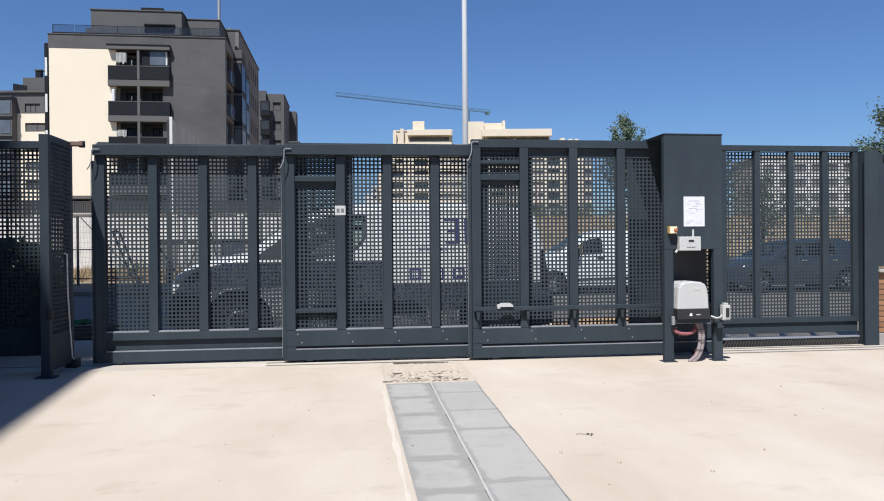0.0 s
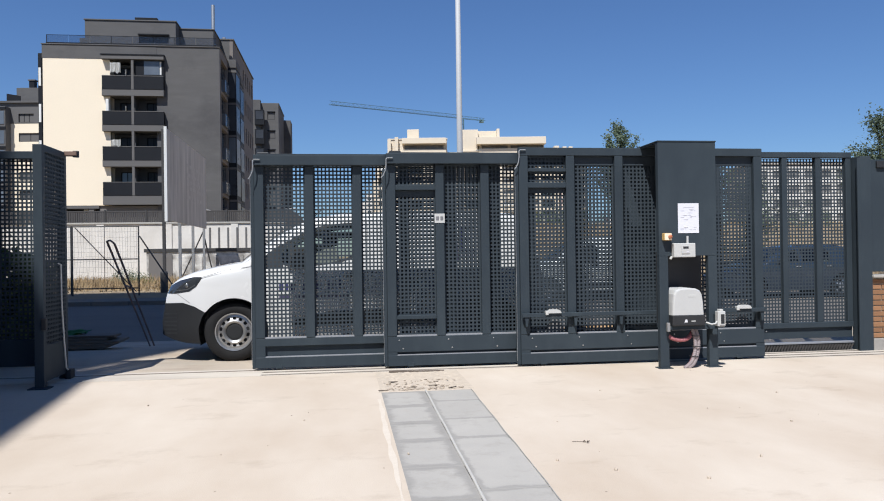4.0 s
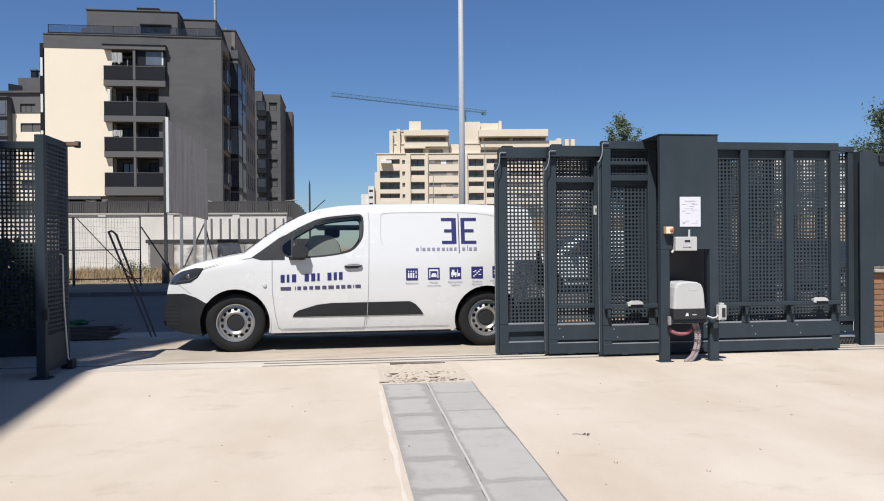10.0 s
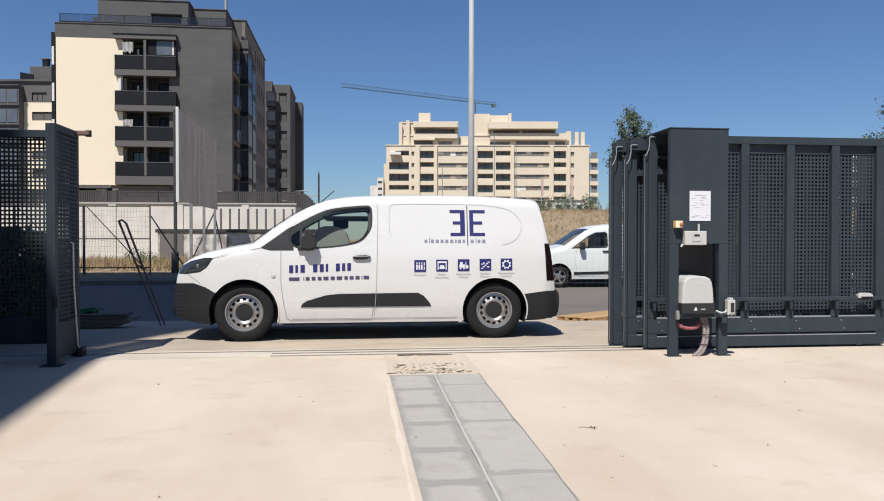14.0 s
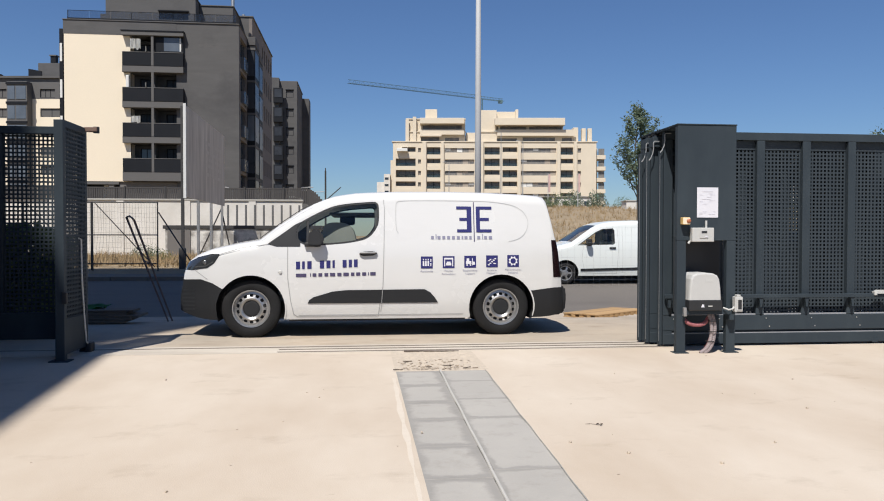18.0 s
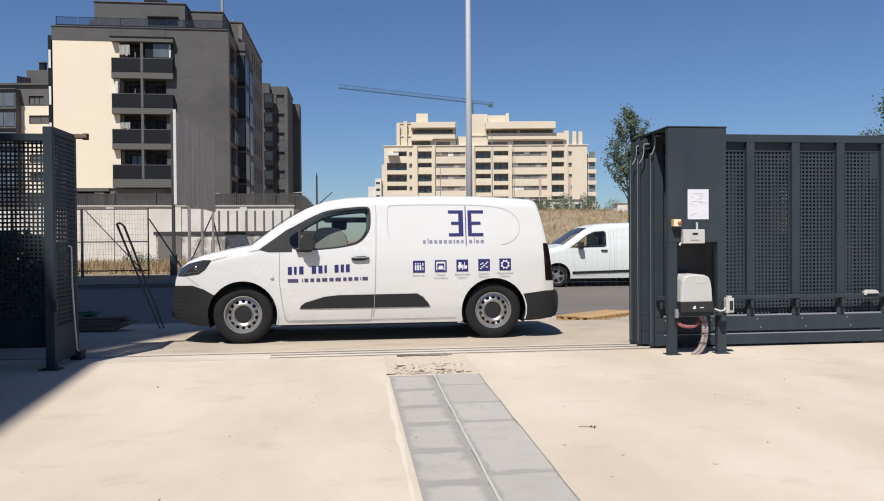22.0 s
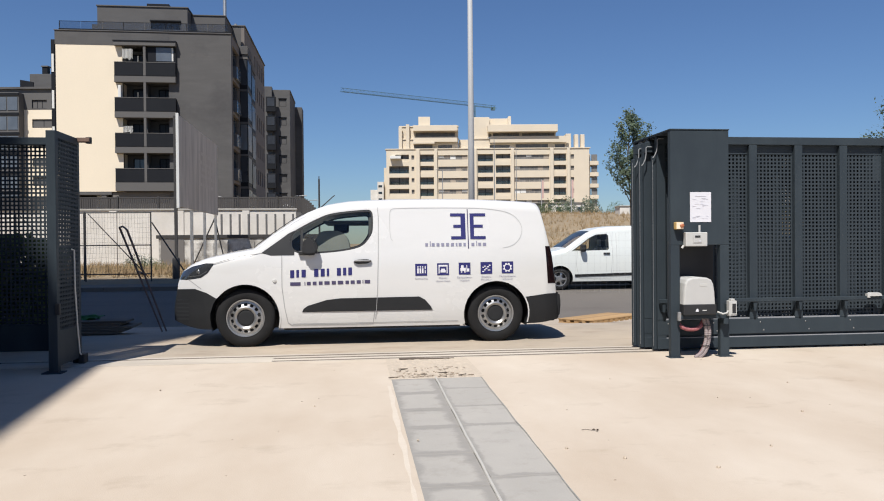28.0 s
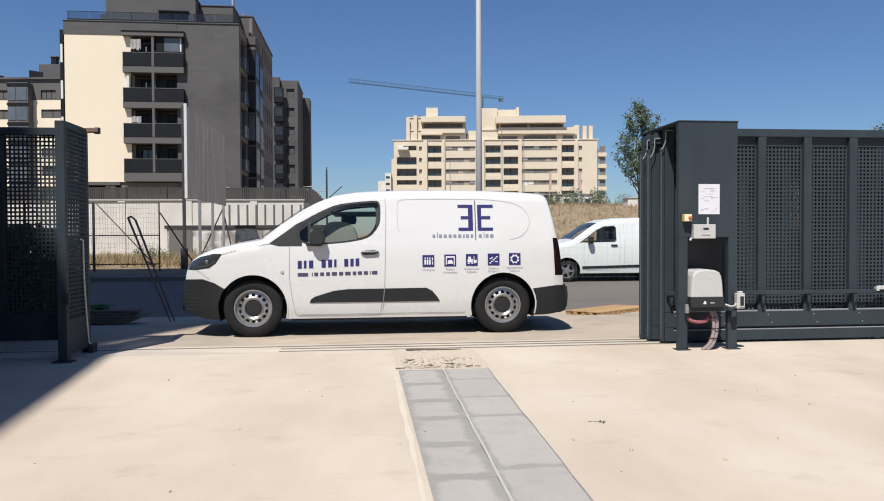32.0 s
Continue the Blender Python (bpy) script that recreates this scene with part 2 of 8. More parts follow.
# grey-blue base colour carries the sky's reflection in the glass
M_GLAZED = mat("pale grey-blue glazing", (0.13, 0.15, 0.175), 0.12, vary=0.25, size=0.6, bump=0, spec=0.6)
M_WALLWHITE = mat("whitewashed wall", (0.72, 0.69, 0.64), 0.9, vary=0.06, size=0.9, grain=10, second=(0.5, 0.47, 0.42), spread=0.7)
M_CONC = mat("weathered concrete", (0.33, 0.31, 0.28), 0.9, vary=0.12, size=1.4, grain=25)
M_FLAKE = mat("flaking whitewash on concrete", (0.56, 0.54, 0.5), 0.9, vary=0.08, size=1.6, grain=20, second=(0.24, 0.225, 0.205), spread=0.16, bump=0.2)
M_BOARD = mat("weathered hoarding sheet", (0.68, 0.61, 0.53), 0.7, vary=0.16, size=2.2, grain=9, second=(0.34, 0.29, 0.235), stretch=(1, 1, 0.12), bump=0.05)
M_BOARDPALE = mat("pale faded print", (0.57, 0.51, 0.44), 0.7, vary=0.08, size=1.5, bump=0)
M_STEELPOST = mat("dull steel post", (0.16, 0.155, 0.15), 0.6, 0.3, vary=0.15, size=5)
M_RUST = mat("rust brown tube", (0.19, 0.12, 0.09), 0.75, vary=0.25, size=9, bump=0.2)
M_LENS = mat("lamp reflector", (0.2, 0.205, 0.21), 0.2, 0.6, vary=0.2, size=20, bump=0)
M_POST = mat("dark painted post", (0.045, 0.043, 0.042), 0.6, vary=0.15)
M_WIRE = mat("rusty galvanised wire", (0.16, 0.14, 0.125), 0.7, 0.3, vary=0.2)
M_BRICK = mat("orange brown brick", (0.27, 0.145, 0.07), 0.85, vary=0.18, size=9, grain=60, second=(0.24, 0.115, 0.055), each=0.22, bump=0.4)
M_JOINT = mat("brick mortar", (0.31, 0.265, 0.205), 0.9, vary=0.12, size=20)
M_WOOD = mat("pale pallet wood", (0.42, 0.265, 0.125), 0.8, vary=0.15, size=3, grain=40, stretch=(0.3, 3, 3), each=0.15)
M_OLDWOOD = mat("grey weathered plank", (0.16, 0.13, 0.1), 0.85, vary=0.2, size=3, grain=40, stretch=(0.3, 3, 3), each=0.15)
M_GREENNET = mat("green sheeting", (0.05, 0.22, 0.06), 0.6, vary=0.2, size=5)
M_DEADLEAF = mat("dead leaf", (0.07, 0.05, 0.035), 0.8, vary=0.2, size=40, bump=0.2)
M_BARK = mat("bark", (0.11, 0.085, 0.062), 0.95, vary=0.25, size=8, grain=30, bump=0.6)
def leafy(name, color, second):
    """Thin leaves that let some of the light through."""
    m = mat(name, color, 0.6, vary=0.3, size=1.5, grain=8, second=second, bump=0)
    n, ln = m.node_tree.nodes, m.node_tree.links
    tl, mx = n.new("ShaderNodeBsdfTranslucent"), n.new("ShaderNodeMixShader")
    bsdf = n["Principled BSDF"]
    ln.new(bsdf.inputs["Base Color"].links[0].from_socket, tl.inputs["Color"])
    mx.inputs["Fac"].default_value = 0.4
    ln.new(bsdf.outputs["BSDF"], mx.inputs[1])
    ln.new(tl.outputs["BSDF"], mx.inputs[2])
    ln.new(mx.outputs["Shader"], n["Material Output"].inputs["Surface"])
    return m


M_LEAF = leafy("leaves", (0.1, 0.14, 0.045), (0.06, 0.09, 0.03))
M_LEAFDULL = leafy("dusty leaves", (0.15, 0.195, 0.125), (0.09, 0.12, 0.075))
M_LEAFPALE = leafy("grey-green leaves", (0.165, 0.215, 0.135), (0.1, 0.135, 0.085))
M_POLE = mat("light grey pole paint", (0.4, 0.405, 0.41), 0.6, 0.0, vary=0.05, size=2, bump=0.02, spec=0.3)
M_CRANE = mat("green crane steel", (0.085, 0.16, 0.18), 0.6, vary=0.1)
M_RAILING = mat("brown grey railing", (0.058, 0.0535, 0.051), 0.7, vary=0.12, size=2)


def mortar(name, pale, dark, wide, ragged):
    """Hand-floated mortar: a dry pale face that turns damp and darker, raggedly, towards the slab's edge."""
    m = mat(name, pale, 0.85, vary=0.05, size=4, grain=110, second=tuple(c * 0.9 for c in pale), bump=0.25, each=0.035)
    n, ln = m.node_tree.nodes, m.node_tree.links
    co = n.new("ShaderNodeTexCoord")
    sp = n.new("ShaderNodeSeparateXYZ")
    ln.new(co.outputs["Generated"], sp.inputs[0])

    def calc(op, a, b=None, c=None):
        k = n.new("ShaderNodeMath")
        k.operation = op
        for i, v in enumerate((a, b, c)):
            if v is None:
                continue
            if isinstance(v, (int, float)):
                k.inputs[i].default_value = v
            else:
                ln.new(v, k.inputs[i])
        return k.outputs[0]
    side = [calc("MULTIPLY", calc("SUBTRACT", 0.5, calc("ABSOLUTE", calc("SUBTRACT", sp.outputs[i], 0.5))), size) for i, size in ((0, 0.36), (1, 0.6))]
    d = calc("SMOOTH_MIN", side[0], side[1], 0.05)
    rag = n.new("ShaderNodeTexNoise")
    rag.inputs["Scale"].default_value = 7
    rag.inputs["Detail"].default_value = 5
    rag.inputs["Roughness"].default_value = 0.65
    ln.new(co.outputs["Object"], rag.inputs["Vector"])
    d = calc("ADD", d, calc("MULTIPLY", calc("SUBTRACT", rag.outputs["Fac"], 0.5), ragged))
    r = n.new("ShaderNodeMapRange")
    r.interpolation_type = "SMOOTHSTEP"
    r.inputs["From Min"].default_value = wide * 0.35
    r.inputs["From Max"].default_value = wide
    ln.new(d, r.inputs["Value"])
    mix = n.new("ShaderNodeMix")
    mix.data_type = "RGBA"
    mix.inputs["A"].default_value = (*dark, 1)
    old = next(l for l in m.node_tree.links if l.to_socket == n["Principled BSDF"].inputs["Base Color"])
    ln.new(old.from_socket, mix.inputs["B"])
    ln.new(r.outputs["Result"], mix.inputs["Factor"])
    ln.new(mix.outputs["Result"], n["Principled BSDF"].inputs["Base Color"])
    return m


M_MORTAR_L = mortar("blotchy grey mortar", (0.372, 0.353, 0.322), (0.265, 0.252, 0.232), 0.08, 0.13)
M_MORTAR_R = mortar("smooth grey mortar", (0.372, 0.353, 0.322), (0.275, 0.262, 0.241), 0.032, 0.075)
for m_ in (M_MORTAR_L, M_MORTAR_R):
    smudge(m_, 5.0, 0.54, 0.7, (0.87, 0.865, 0.855), (1, 1, 1))
M_GLASS = glass("clear glass", (0.86, 0.93, 0.91))
M_SMOKE = glass("smoked balustrade glass", (0.76, 0.77, 0.79), 0.3)
M_TINT = glass("dark tinted car glass", (0.3, 0.35, 0.37))
M_CARGLASS = glass("tinted car glass", (0.87, 0.87, 0.82))


# ---- mesh helpers ----
def finish(bm, name, material, smooth=False):
    me = bpy.data.meshes.new(name)
    bm.to_mesh(me)
    bm.free()
    for mm in (material if isinstance(material, (list, tuple)) else [material]):
        me.materials.append(mm)
    if smooth:
        me.shade_smooth()
    return me


def part(name, bm, material, parent, label="", smooth=False):
    ob = new(name, finish(bm, name, material, smooth))
    ob.parent = parent
    if label:
        ob["label"] = label
    return ob


def thing(name, label, category, m=None, group="", kind=""):
    ob = new(name)
    ob.empty_display_size = 0.2
    if m is not None:
        ob.matrix_basis = m
    return tagged(ob, label, category, group, kind)


def single(name, bm, material, label, category, m=None, group="", kind="", smooth=False):
    ob = new(name, finish(bm, name, material, smooth))
    if m is not None:
        ob.matrix_basis = m
    return tagged(ob, label, category, group, kind)


def box(bm, x0, y0, z0, x1, y1, z1, bev=0.0, mi=0):
    v = [bm.verts.new((x, y, z)) for z in (z0, z1) for y in (y0, y1) for x in (x0, x1)]
    fs = [bm.faces.new([v[i] for i in q]) for q in ((0, 2, 3, 1), (4, 5, 7, 6), (0, 1, 5, 4), (2, 6, 7, 3), (0, 4, 6, 2), (1, 3, 7, 5))]
    for f in fs:
        f.material_index = mi
    if bev:
        es = list({e for f in fs for e in f.edges})
        bmesh.ops.bevel(bm, geom=es, offset=bev, segments=2, affect="EDGES", profile=0.5)
    return bm


def B(*a, **k):
    return box(bmesh.new(), *a, **k)


def tube(bm, pts, r, n=8, caps=True):
    """A round bar along a line of points."""
    pts = [Vector(p) for p in pts]
    rings = []
    for i, p in enumerate(pts):
        d = (pts[min(i + 1, len(pts) - 1)] - pts[max(i - 1, 0)]).normalized()
        a = d.orthogonal().normalized() if i == 0 else (rings_a - d * rings_a.dot(d)).normalized()
        rings_a = a
        b = d.cross(a)
        rr = r[i] if isinstance(r, (list, tuple)) else r
        rings.append([bm.verts.new(p + (a * math.cos(t) + b * math.sin(t)) * rr) for t in (2 * math.pi * k / n for k in range(n))])
    for q, w in zip(rings, rings[1:]):
        for k in range(n):
            bm.faces.new((q[k], q[(k + 1) % n], w[(k + 1) % n], w[k]))
    if caps:
        bm.faces.new(rings[0][::-1])
        bm.faces.new(rings[-1])
    return bm


def lathe(bm, prof, n=40, axis="y", centre=(0, 0, 0), closed=False):
    """Turns a profile of (radius, along) round an axis."""
    c = Vector(centre)
    rings = []
    for k in range(n):
        a = 2 * math.pi * k / n
        ca, sa = math.cos(a), math.sin(a)
        if axis == "y":
            rings.append([bm.verts.new(c + Vector((r * ca, h, r * sa))) for r, h in prof])
        else:
            rings.append([bm.verts.new(c + Vector((r * ca, r * sa, h))) for r, h in prof])
    m = len(prof)
    for k in range(n):
        q, w = rings[k], rings[(k + 1) % n]
        for i in range(m if closed else m - 1):
            j = (i + 1) % m
            bm.faces.new((q[i], w[i], w[j], q[j]))
    return bm


def slab(bm, outline, y0, y1):
    """A plate from an outline in x and z, between two depths."""
    a = [bm.verts.new((x, y0, z)) for x, z in outline]
    b = [bm.verts.new((x, y1, z)) for x, z in outline]
    bm.faces.new(a)
    bm.faces.new(b[::-1])
    n = len(a)
    for i in range(n):
        bm.faces.new((a[i], b[i], b[(i + 1) % n], a[(i + 1) % n]))
    return bm


def words(text, size, m, material, parent, name="lettering"):
    c = bpy.data.curves.new("text", "FONT")
    c.body, c.size, c.align_x = text, size, "CENTER"
    c.resolution_u = 2
    o = bpy.data.objects.new("text", c)
    me = bpy.data.meshes.new_from_object(o)
    bpy.data.objects.remove(o)
    me.materials.append(material)
    ob = new(name, me)
    ob.parent = parent
    ob.matrix_basis = m
    return ob


def perforated(width, height, pitch=0.0414, hole=0.0236, thick=0.003):
    """A steel sheet pierced by a square grid of square holes, lower left corner at the origin, in x and z."""
    nx, nz = max(1, round(width / pitch)), max(1, round(height / pitch))
    px, pz = width / nx, height / nz
    xs, zs = [0.0], [0.0]
    for i in range(nx):
        xs += [(i + 0.5) * px - hole / 2, (i + 0.5) * px + hole / 2]
    for i in range(nz):
        zs += [(i + 0.5) * pz - hole / 2, (i + 0.5) * pz + hole / 2]
    xs.append(width)
    zs.append(height)
    W, Hn = len(xs), len(zs)
    verts = [(x, y, z) for y in (0.0, thick) for z in zs for x in xs]
    faces = []

    def vid(s, i, j):
        return s * W * Hn + j * W + i
    for j in range(Hn - 1):
        for i in range(W - 1):
            if i % 2 and j % 2:
                for (a, b), (c, d) in (((i, j), (i + 1, j)), ((i + 1, j), (i + 1, j + 1)), ((i + 1, j + 1), (i, j + 1)), ((i, j + 1), (i, j))):
                    faces.append((vid(0, a, b), vid(0, c, d), vid(1, c, d), vid(1, a, b)))
            else:
                faces.append((vid(0, i, j), vid(0, i + 1, j), vid(0, i + 1, j + 1), vid(0, i, j + 1)))
                faces.append((vid(1, i, j), vid(1, i, j + 1), vid(1, i + 1, j + 1), vid(1, i + 1, j)))
    me = bpy.data.meshes.new("perforated_sheet")
    me.from_pydata(verts, [], faces)
    me.materials.append(M_SHEET)
    return me


SHEETS = {}


def sheet(parent, x, y, z, w, h, rz=0):
    key = (round(w, 3), round(h, 3))
    if key not in SHEETS:
        SHEETS[key] = perforated(w, h)
    ob = new("perforated_sheet", SHEETS[key])
    ob.parent = parent
    ob.matrix_basis = pose(x, y, z, 0, 0, rz)
    return ob


def pierced(bm, x0, x1, z0, z1, holes, y=0.0, deep=0.35):
    """A wall face in x and z with real openings (x0, x1, z0, z1) and their reveals going back by deep."""
    xs = sorted({x0, x1, *(min(max(v, x0), x1) for h in holes for v in h[:2])})
    zs = sorted({z0, z1, *(min(max(v, z0), z1) for h in holes for v in h[2:4])})
    vs = {}

    def V(i, j, d):
        if (i, j, d) not in vs:
            vs[i, j, d] = bm.verts.new((xs[i], y + d, zs[j]))
        return vs[i, j, d]
    nx, nz = len(xs) - 1, len(zs) - 1
    solid = [[not any(h[0] - 1e-6 < (xs[i] + xs[i + 1]) / 2 < h[1] + 1e-6 and h[2] - 1e-6 < (zs[j] + zs[j + 1]) / 2 < h[3] + 1e-6 for h in holes) for j in range(nz)] for i in range(nx)]
    for i in range(nx):
        for j in range(nz):
            if not solid[i][j]:
                continue
            bm.faces.new((V(i, j, 0), V(i + 1, j, 0), V(i + 1, j + 1, 0), V(i, j + 1, 0)))
            for di, dj, a, b in ((-1, 0, (i, j + 1), (i, j)), (1, 0, (i + 1, j), (i + 1, j + 1)), (0, -1, (i, j), (i + 1, j)), (0, 1, (i + 1, j + 1), (i, j + 1))):
                k, l = i + di, j + dj
                if not (0 <= k < nx and 0 <= l < nz and solid[k][l]):
                    bm.faces.new((V(*a, 0), V(*a, deep), V(*b, deep), V(*b, 0)))
    return bm


# ---- ground ----
def lot_height(p):
    """Height of the open land beyond the street at a place."""
    across = p.x * math.cos(-VIEW) - p.y * math.sin(-VIEW)
    s = min(1.0, max(0.0, (across + 7) / 12))
    s = s * s * (3 - 2 * s)
    away = max(0.0, p.y - 23.2)
    return 0.02 + 0.2 * min(1.0, away / 1.5) * (1 - s) + s * 8.6 * (1 - math.exp(-away / 85)) + noise.noise(p * 0.11) * 0.12 * min(1, away / 4)


def ground_sheet():
    ys = [-400, -120, -40, -14, 12.5, 22.0, 23.2, 24.2, 25.5, 27, 29, 31, 33, 36, 40, 45, 50, 56, 63, 72, 84, 100, 125, 160, 210, 300, 450, 800, 1500, 3000]
    xs = [-3000, -1200, -500, -250, -140, -90, -60, -45, -36, -30, -25, -21, -18, -15, -12, -9, -6, -3, 0, 3, 6, 9, 12, 15, 18, 22, 27, 34, 45, 60, 90, 140, 250, 500, 1200, 3000]
    bm = bmesh.new()
    g = []
    for y in ys:
        row = []
        for x in xs:
            z = -0.42 if y < 22.1 else lot_height(Vector((x, y, 0)))
            row.append(bm.verts.new((x, y, z)))
        g.append(row)
    for a, b in zip(g, g[1:]):
        for i in range(len(xs) - 1):
            bm.faces.new((a[i], a[i + 1], b[i + 1], b[i]))
    single("ground", bm, M_EARTH, "dry bare earth with straw-coloured grass", "ground", kind="structure", smooth=True)


ground_sheet()


def profile_strip(name, prof, x0, x1, base, material, label, category, steps=8):
    """A ribbon of ground with the profile (y, z), solid down to base."""
    bm = bmesh.new()
    rows = []
    for k in range(steps + 1):
        x = x0 + (x1 - x0) * k / steps
        rows.append([bm.verts.new((x, y, z)) for y, z in prof] + [bm.verts.new((x, prof[-1][0], base)), bm.verts.new((x, prof[0][0], base))])
    m = len(rows[0])
    for a, b in zip(rows, rows[1:]):
        for i in range(m):
            j = (i + 1) % m
            bm.faces.new((a[i], b[i], b[j], a[j]))
    bm.faces.new(rows[0])
    bm.faces.new(rows[-1][::-1])
    return single(name, bm, material, label, category, kind="structure")


# the yard: slabs round the channel strip and the three track grooves
def yard():
    bm = bmesh.new()
    L, R, F = -26.0, 26.0, -16.0
    box(bm, L, F, -0.4, 0.315, 6.65, 0.0)
    plan = [(1.09, F), (R, F), (R, 6.65), (1.118, 6.65), (0.985, 1.6)]
    lo, hi = [[bm.verts.new((x, y, z)) for x, y in plan] for z in (-0.4, 0.0)]
    bm.faces.new(hi)
    for i in range(5):
        bm.faces.new((lo[i], lo[(i + 1) % 5], hi[(i + 1) % 5], hi[i]))
    box(bm, 0.315, F, -0.4, 1.13, 6.65, -0.03)
    box(bm, L, 6.65, -0.4, 0.36, 7.76, 0.0)
    box(bm, 1.12, 6.65, -0.4, R, 7.76, 0.0)
    box(bm, 0.36, 6.65, -0.4, 1.12, 7.76, -0.02)
    single("yard_pavement", bm, M_YARD, "sunlit beige concrete yard with faint stains", "pavement", kind="structure")
    # pale screed that carries the tracks
    bm = bmesh.new()
    y = 7.76
    for g0, g1, start in ((7.795, 7.865, -0.85), (7.965, 8.035, -0.85), (8.13, 8.2, L)):
        box(bm, L, y, -0.4, R, g0, 0.003)
        if start > L:
            box(bm, L, g0, -0.4, start, g1, 0.003)
        box(bm, start, g0, -0.4, R, g1, -0.035)
        y = g1
    box(bm, L, y, -0.4, R, 8.27, 0.003)
    single("track_bed", bm, M_SCREED, "pale screed bed with the gate track grooves", "pavement", kind="structure")
    bm = B(L, 8.27, -0.4, R, 10.3, 0.002)
    single("threshold_pavement", bm, M_APRON, "dusty beige concrete threshold behind the gate", "pavement", kind="structure")


yard()
profile_strip("apron_pavement", [(10.3, 0.0), (11.0, -0.03), (12.0, -0.14), (12.75, -0.22), (13.9, -0.262)], -26, 26, -0.45, M_APRON, "pale concrete apron falling to the street", "pavement")
profile_strip("road", [(13.9, -0.272), (14.3, -0.285), (16, -0.285), (19, -0.16), (22.05, -0.09)], -160, 160, -0.5, M_ASPHALT, "grey worn asphalt street", "road")


def kerb():
    t = thing("kerb", "pale concrete kerb along the far side of the street", "kerb", kind="structure")
    bm = B(0, 0, -0.3, 0.985, 0.2, 0.03, bev=0.012)
    me = finish(bm, "kerb_stone", M_PAVE)
    for i in range(-30, 30):
        o = new("kerb_stone", me)
        o.parent = t
        o.matrix_basis = pose(i * 1.0, 22.05, 0.0)


kerb()
profile_strip("pavement", [(22.25, 0.028), (23.3, 0.05)], -60, 60, -0.4, M_PAVE, "dusty dark pavement beyond the street", "pavement")


def band(bm, line, width, z, rnd, wob):
    """A thin uneven band on the ground along a line of points."""
    n = 40
    a, b = Vector(line[0]), Vector(line[1])
    side = Vector((-(b - a).y, (b - a).x)).normalized()
    off = rnd.uniform(0, 90)
    rows = []
    for i in range(n + 1):
        p = a.lerp(b, i / n)
        w0 = width * 0.5 + noise.noise(Vector((i * 0.35, off, 0))) * wob
        w1 = width * 0.5 + noise.noise(Vector((i * 0.35, off, 9))) * wob
        rows.append([bm.verts.new((p.x + side.x * w0, p.y + side.y * w0, z)), bm.verts.new((p.x - side.x * w1, p.y - side.y * w1, z))])
    for u, v in zip(rows, rows[1:]):
        bm.faces.new((u[0], u[1], v[1], v[0]))
    return bm


def channel_strip():
    """Two rows of hand-filled mortar slabs with a raised seam between them."""
    t = thing("channel_strip", "grey mortar-filled channel strip across the yard", "paving strip", kind="structure")
    rnd = random.Random(3)
    part("bed", B(0.318, 1.6, -0.029, 1.118, 6.64, -0.012), M_MORTAR_DAMP, t, "dark damp joints")
    for left in (True, False):
        joints = [1.6, 1.95, 2.52, 3.1, 3.66, 4.24, 4.87, 5.38, 5.98, 6.63] if left else [1.6, 2.3, 3.1, 3.78, 4.9, 5.46, 6.15, 6.63]
        for y, y1 in zip(joints, joints[1:]):
            m = (y + y1) / 2
            seam = 0.666 + 0.0135 * (m - 3.33)
            a, b = (0.29, seam - 0.006) if left else (seam + 0.006, 0.975 + 0.0264 * m)
            z = -0.003 + rnd.uniform(-0.0008, 0.0008)
            part("mortar_slab", B(a, y + 0.002, -0.015, b, y1 - 0.002, z, bev=0.004), M_MORTAR_L if left else M_MORTAR_R, t)
    bm = bmesh.new()
    tube(bm, [(0.643 + 0.0135 * i * 0.3 + 0.002 * math.sin(i * 1.7), 1.6 + i * 0.3, -0.001) for i in range(17)] + [(0.71, 6.63, -0.001)], 0.0085, 8)
    part("seam", bm, M_SEAMPALE, t, "raised pale mortar seam")
    part("cement_smear", band(bmesh.new(), ((0.27, 1.6), (0.279, 6.3)), 0.03, 0.0024, rnd, 0.024), M_SMEAR, t, "pale ragged cement smear")
    part("edge_line", band(bmesh.new(), ((0.983, 1.6), (1.116, 6.62)), 0.007, 0.0022, rnd, 0.01), M_MORTAR, t, "dark broken edge")


channel_strip()


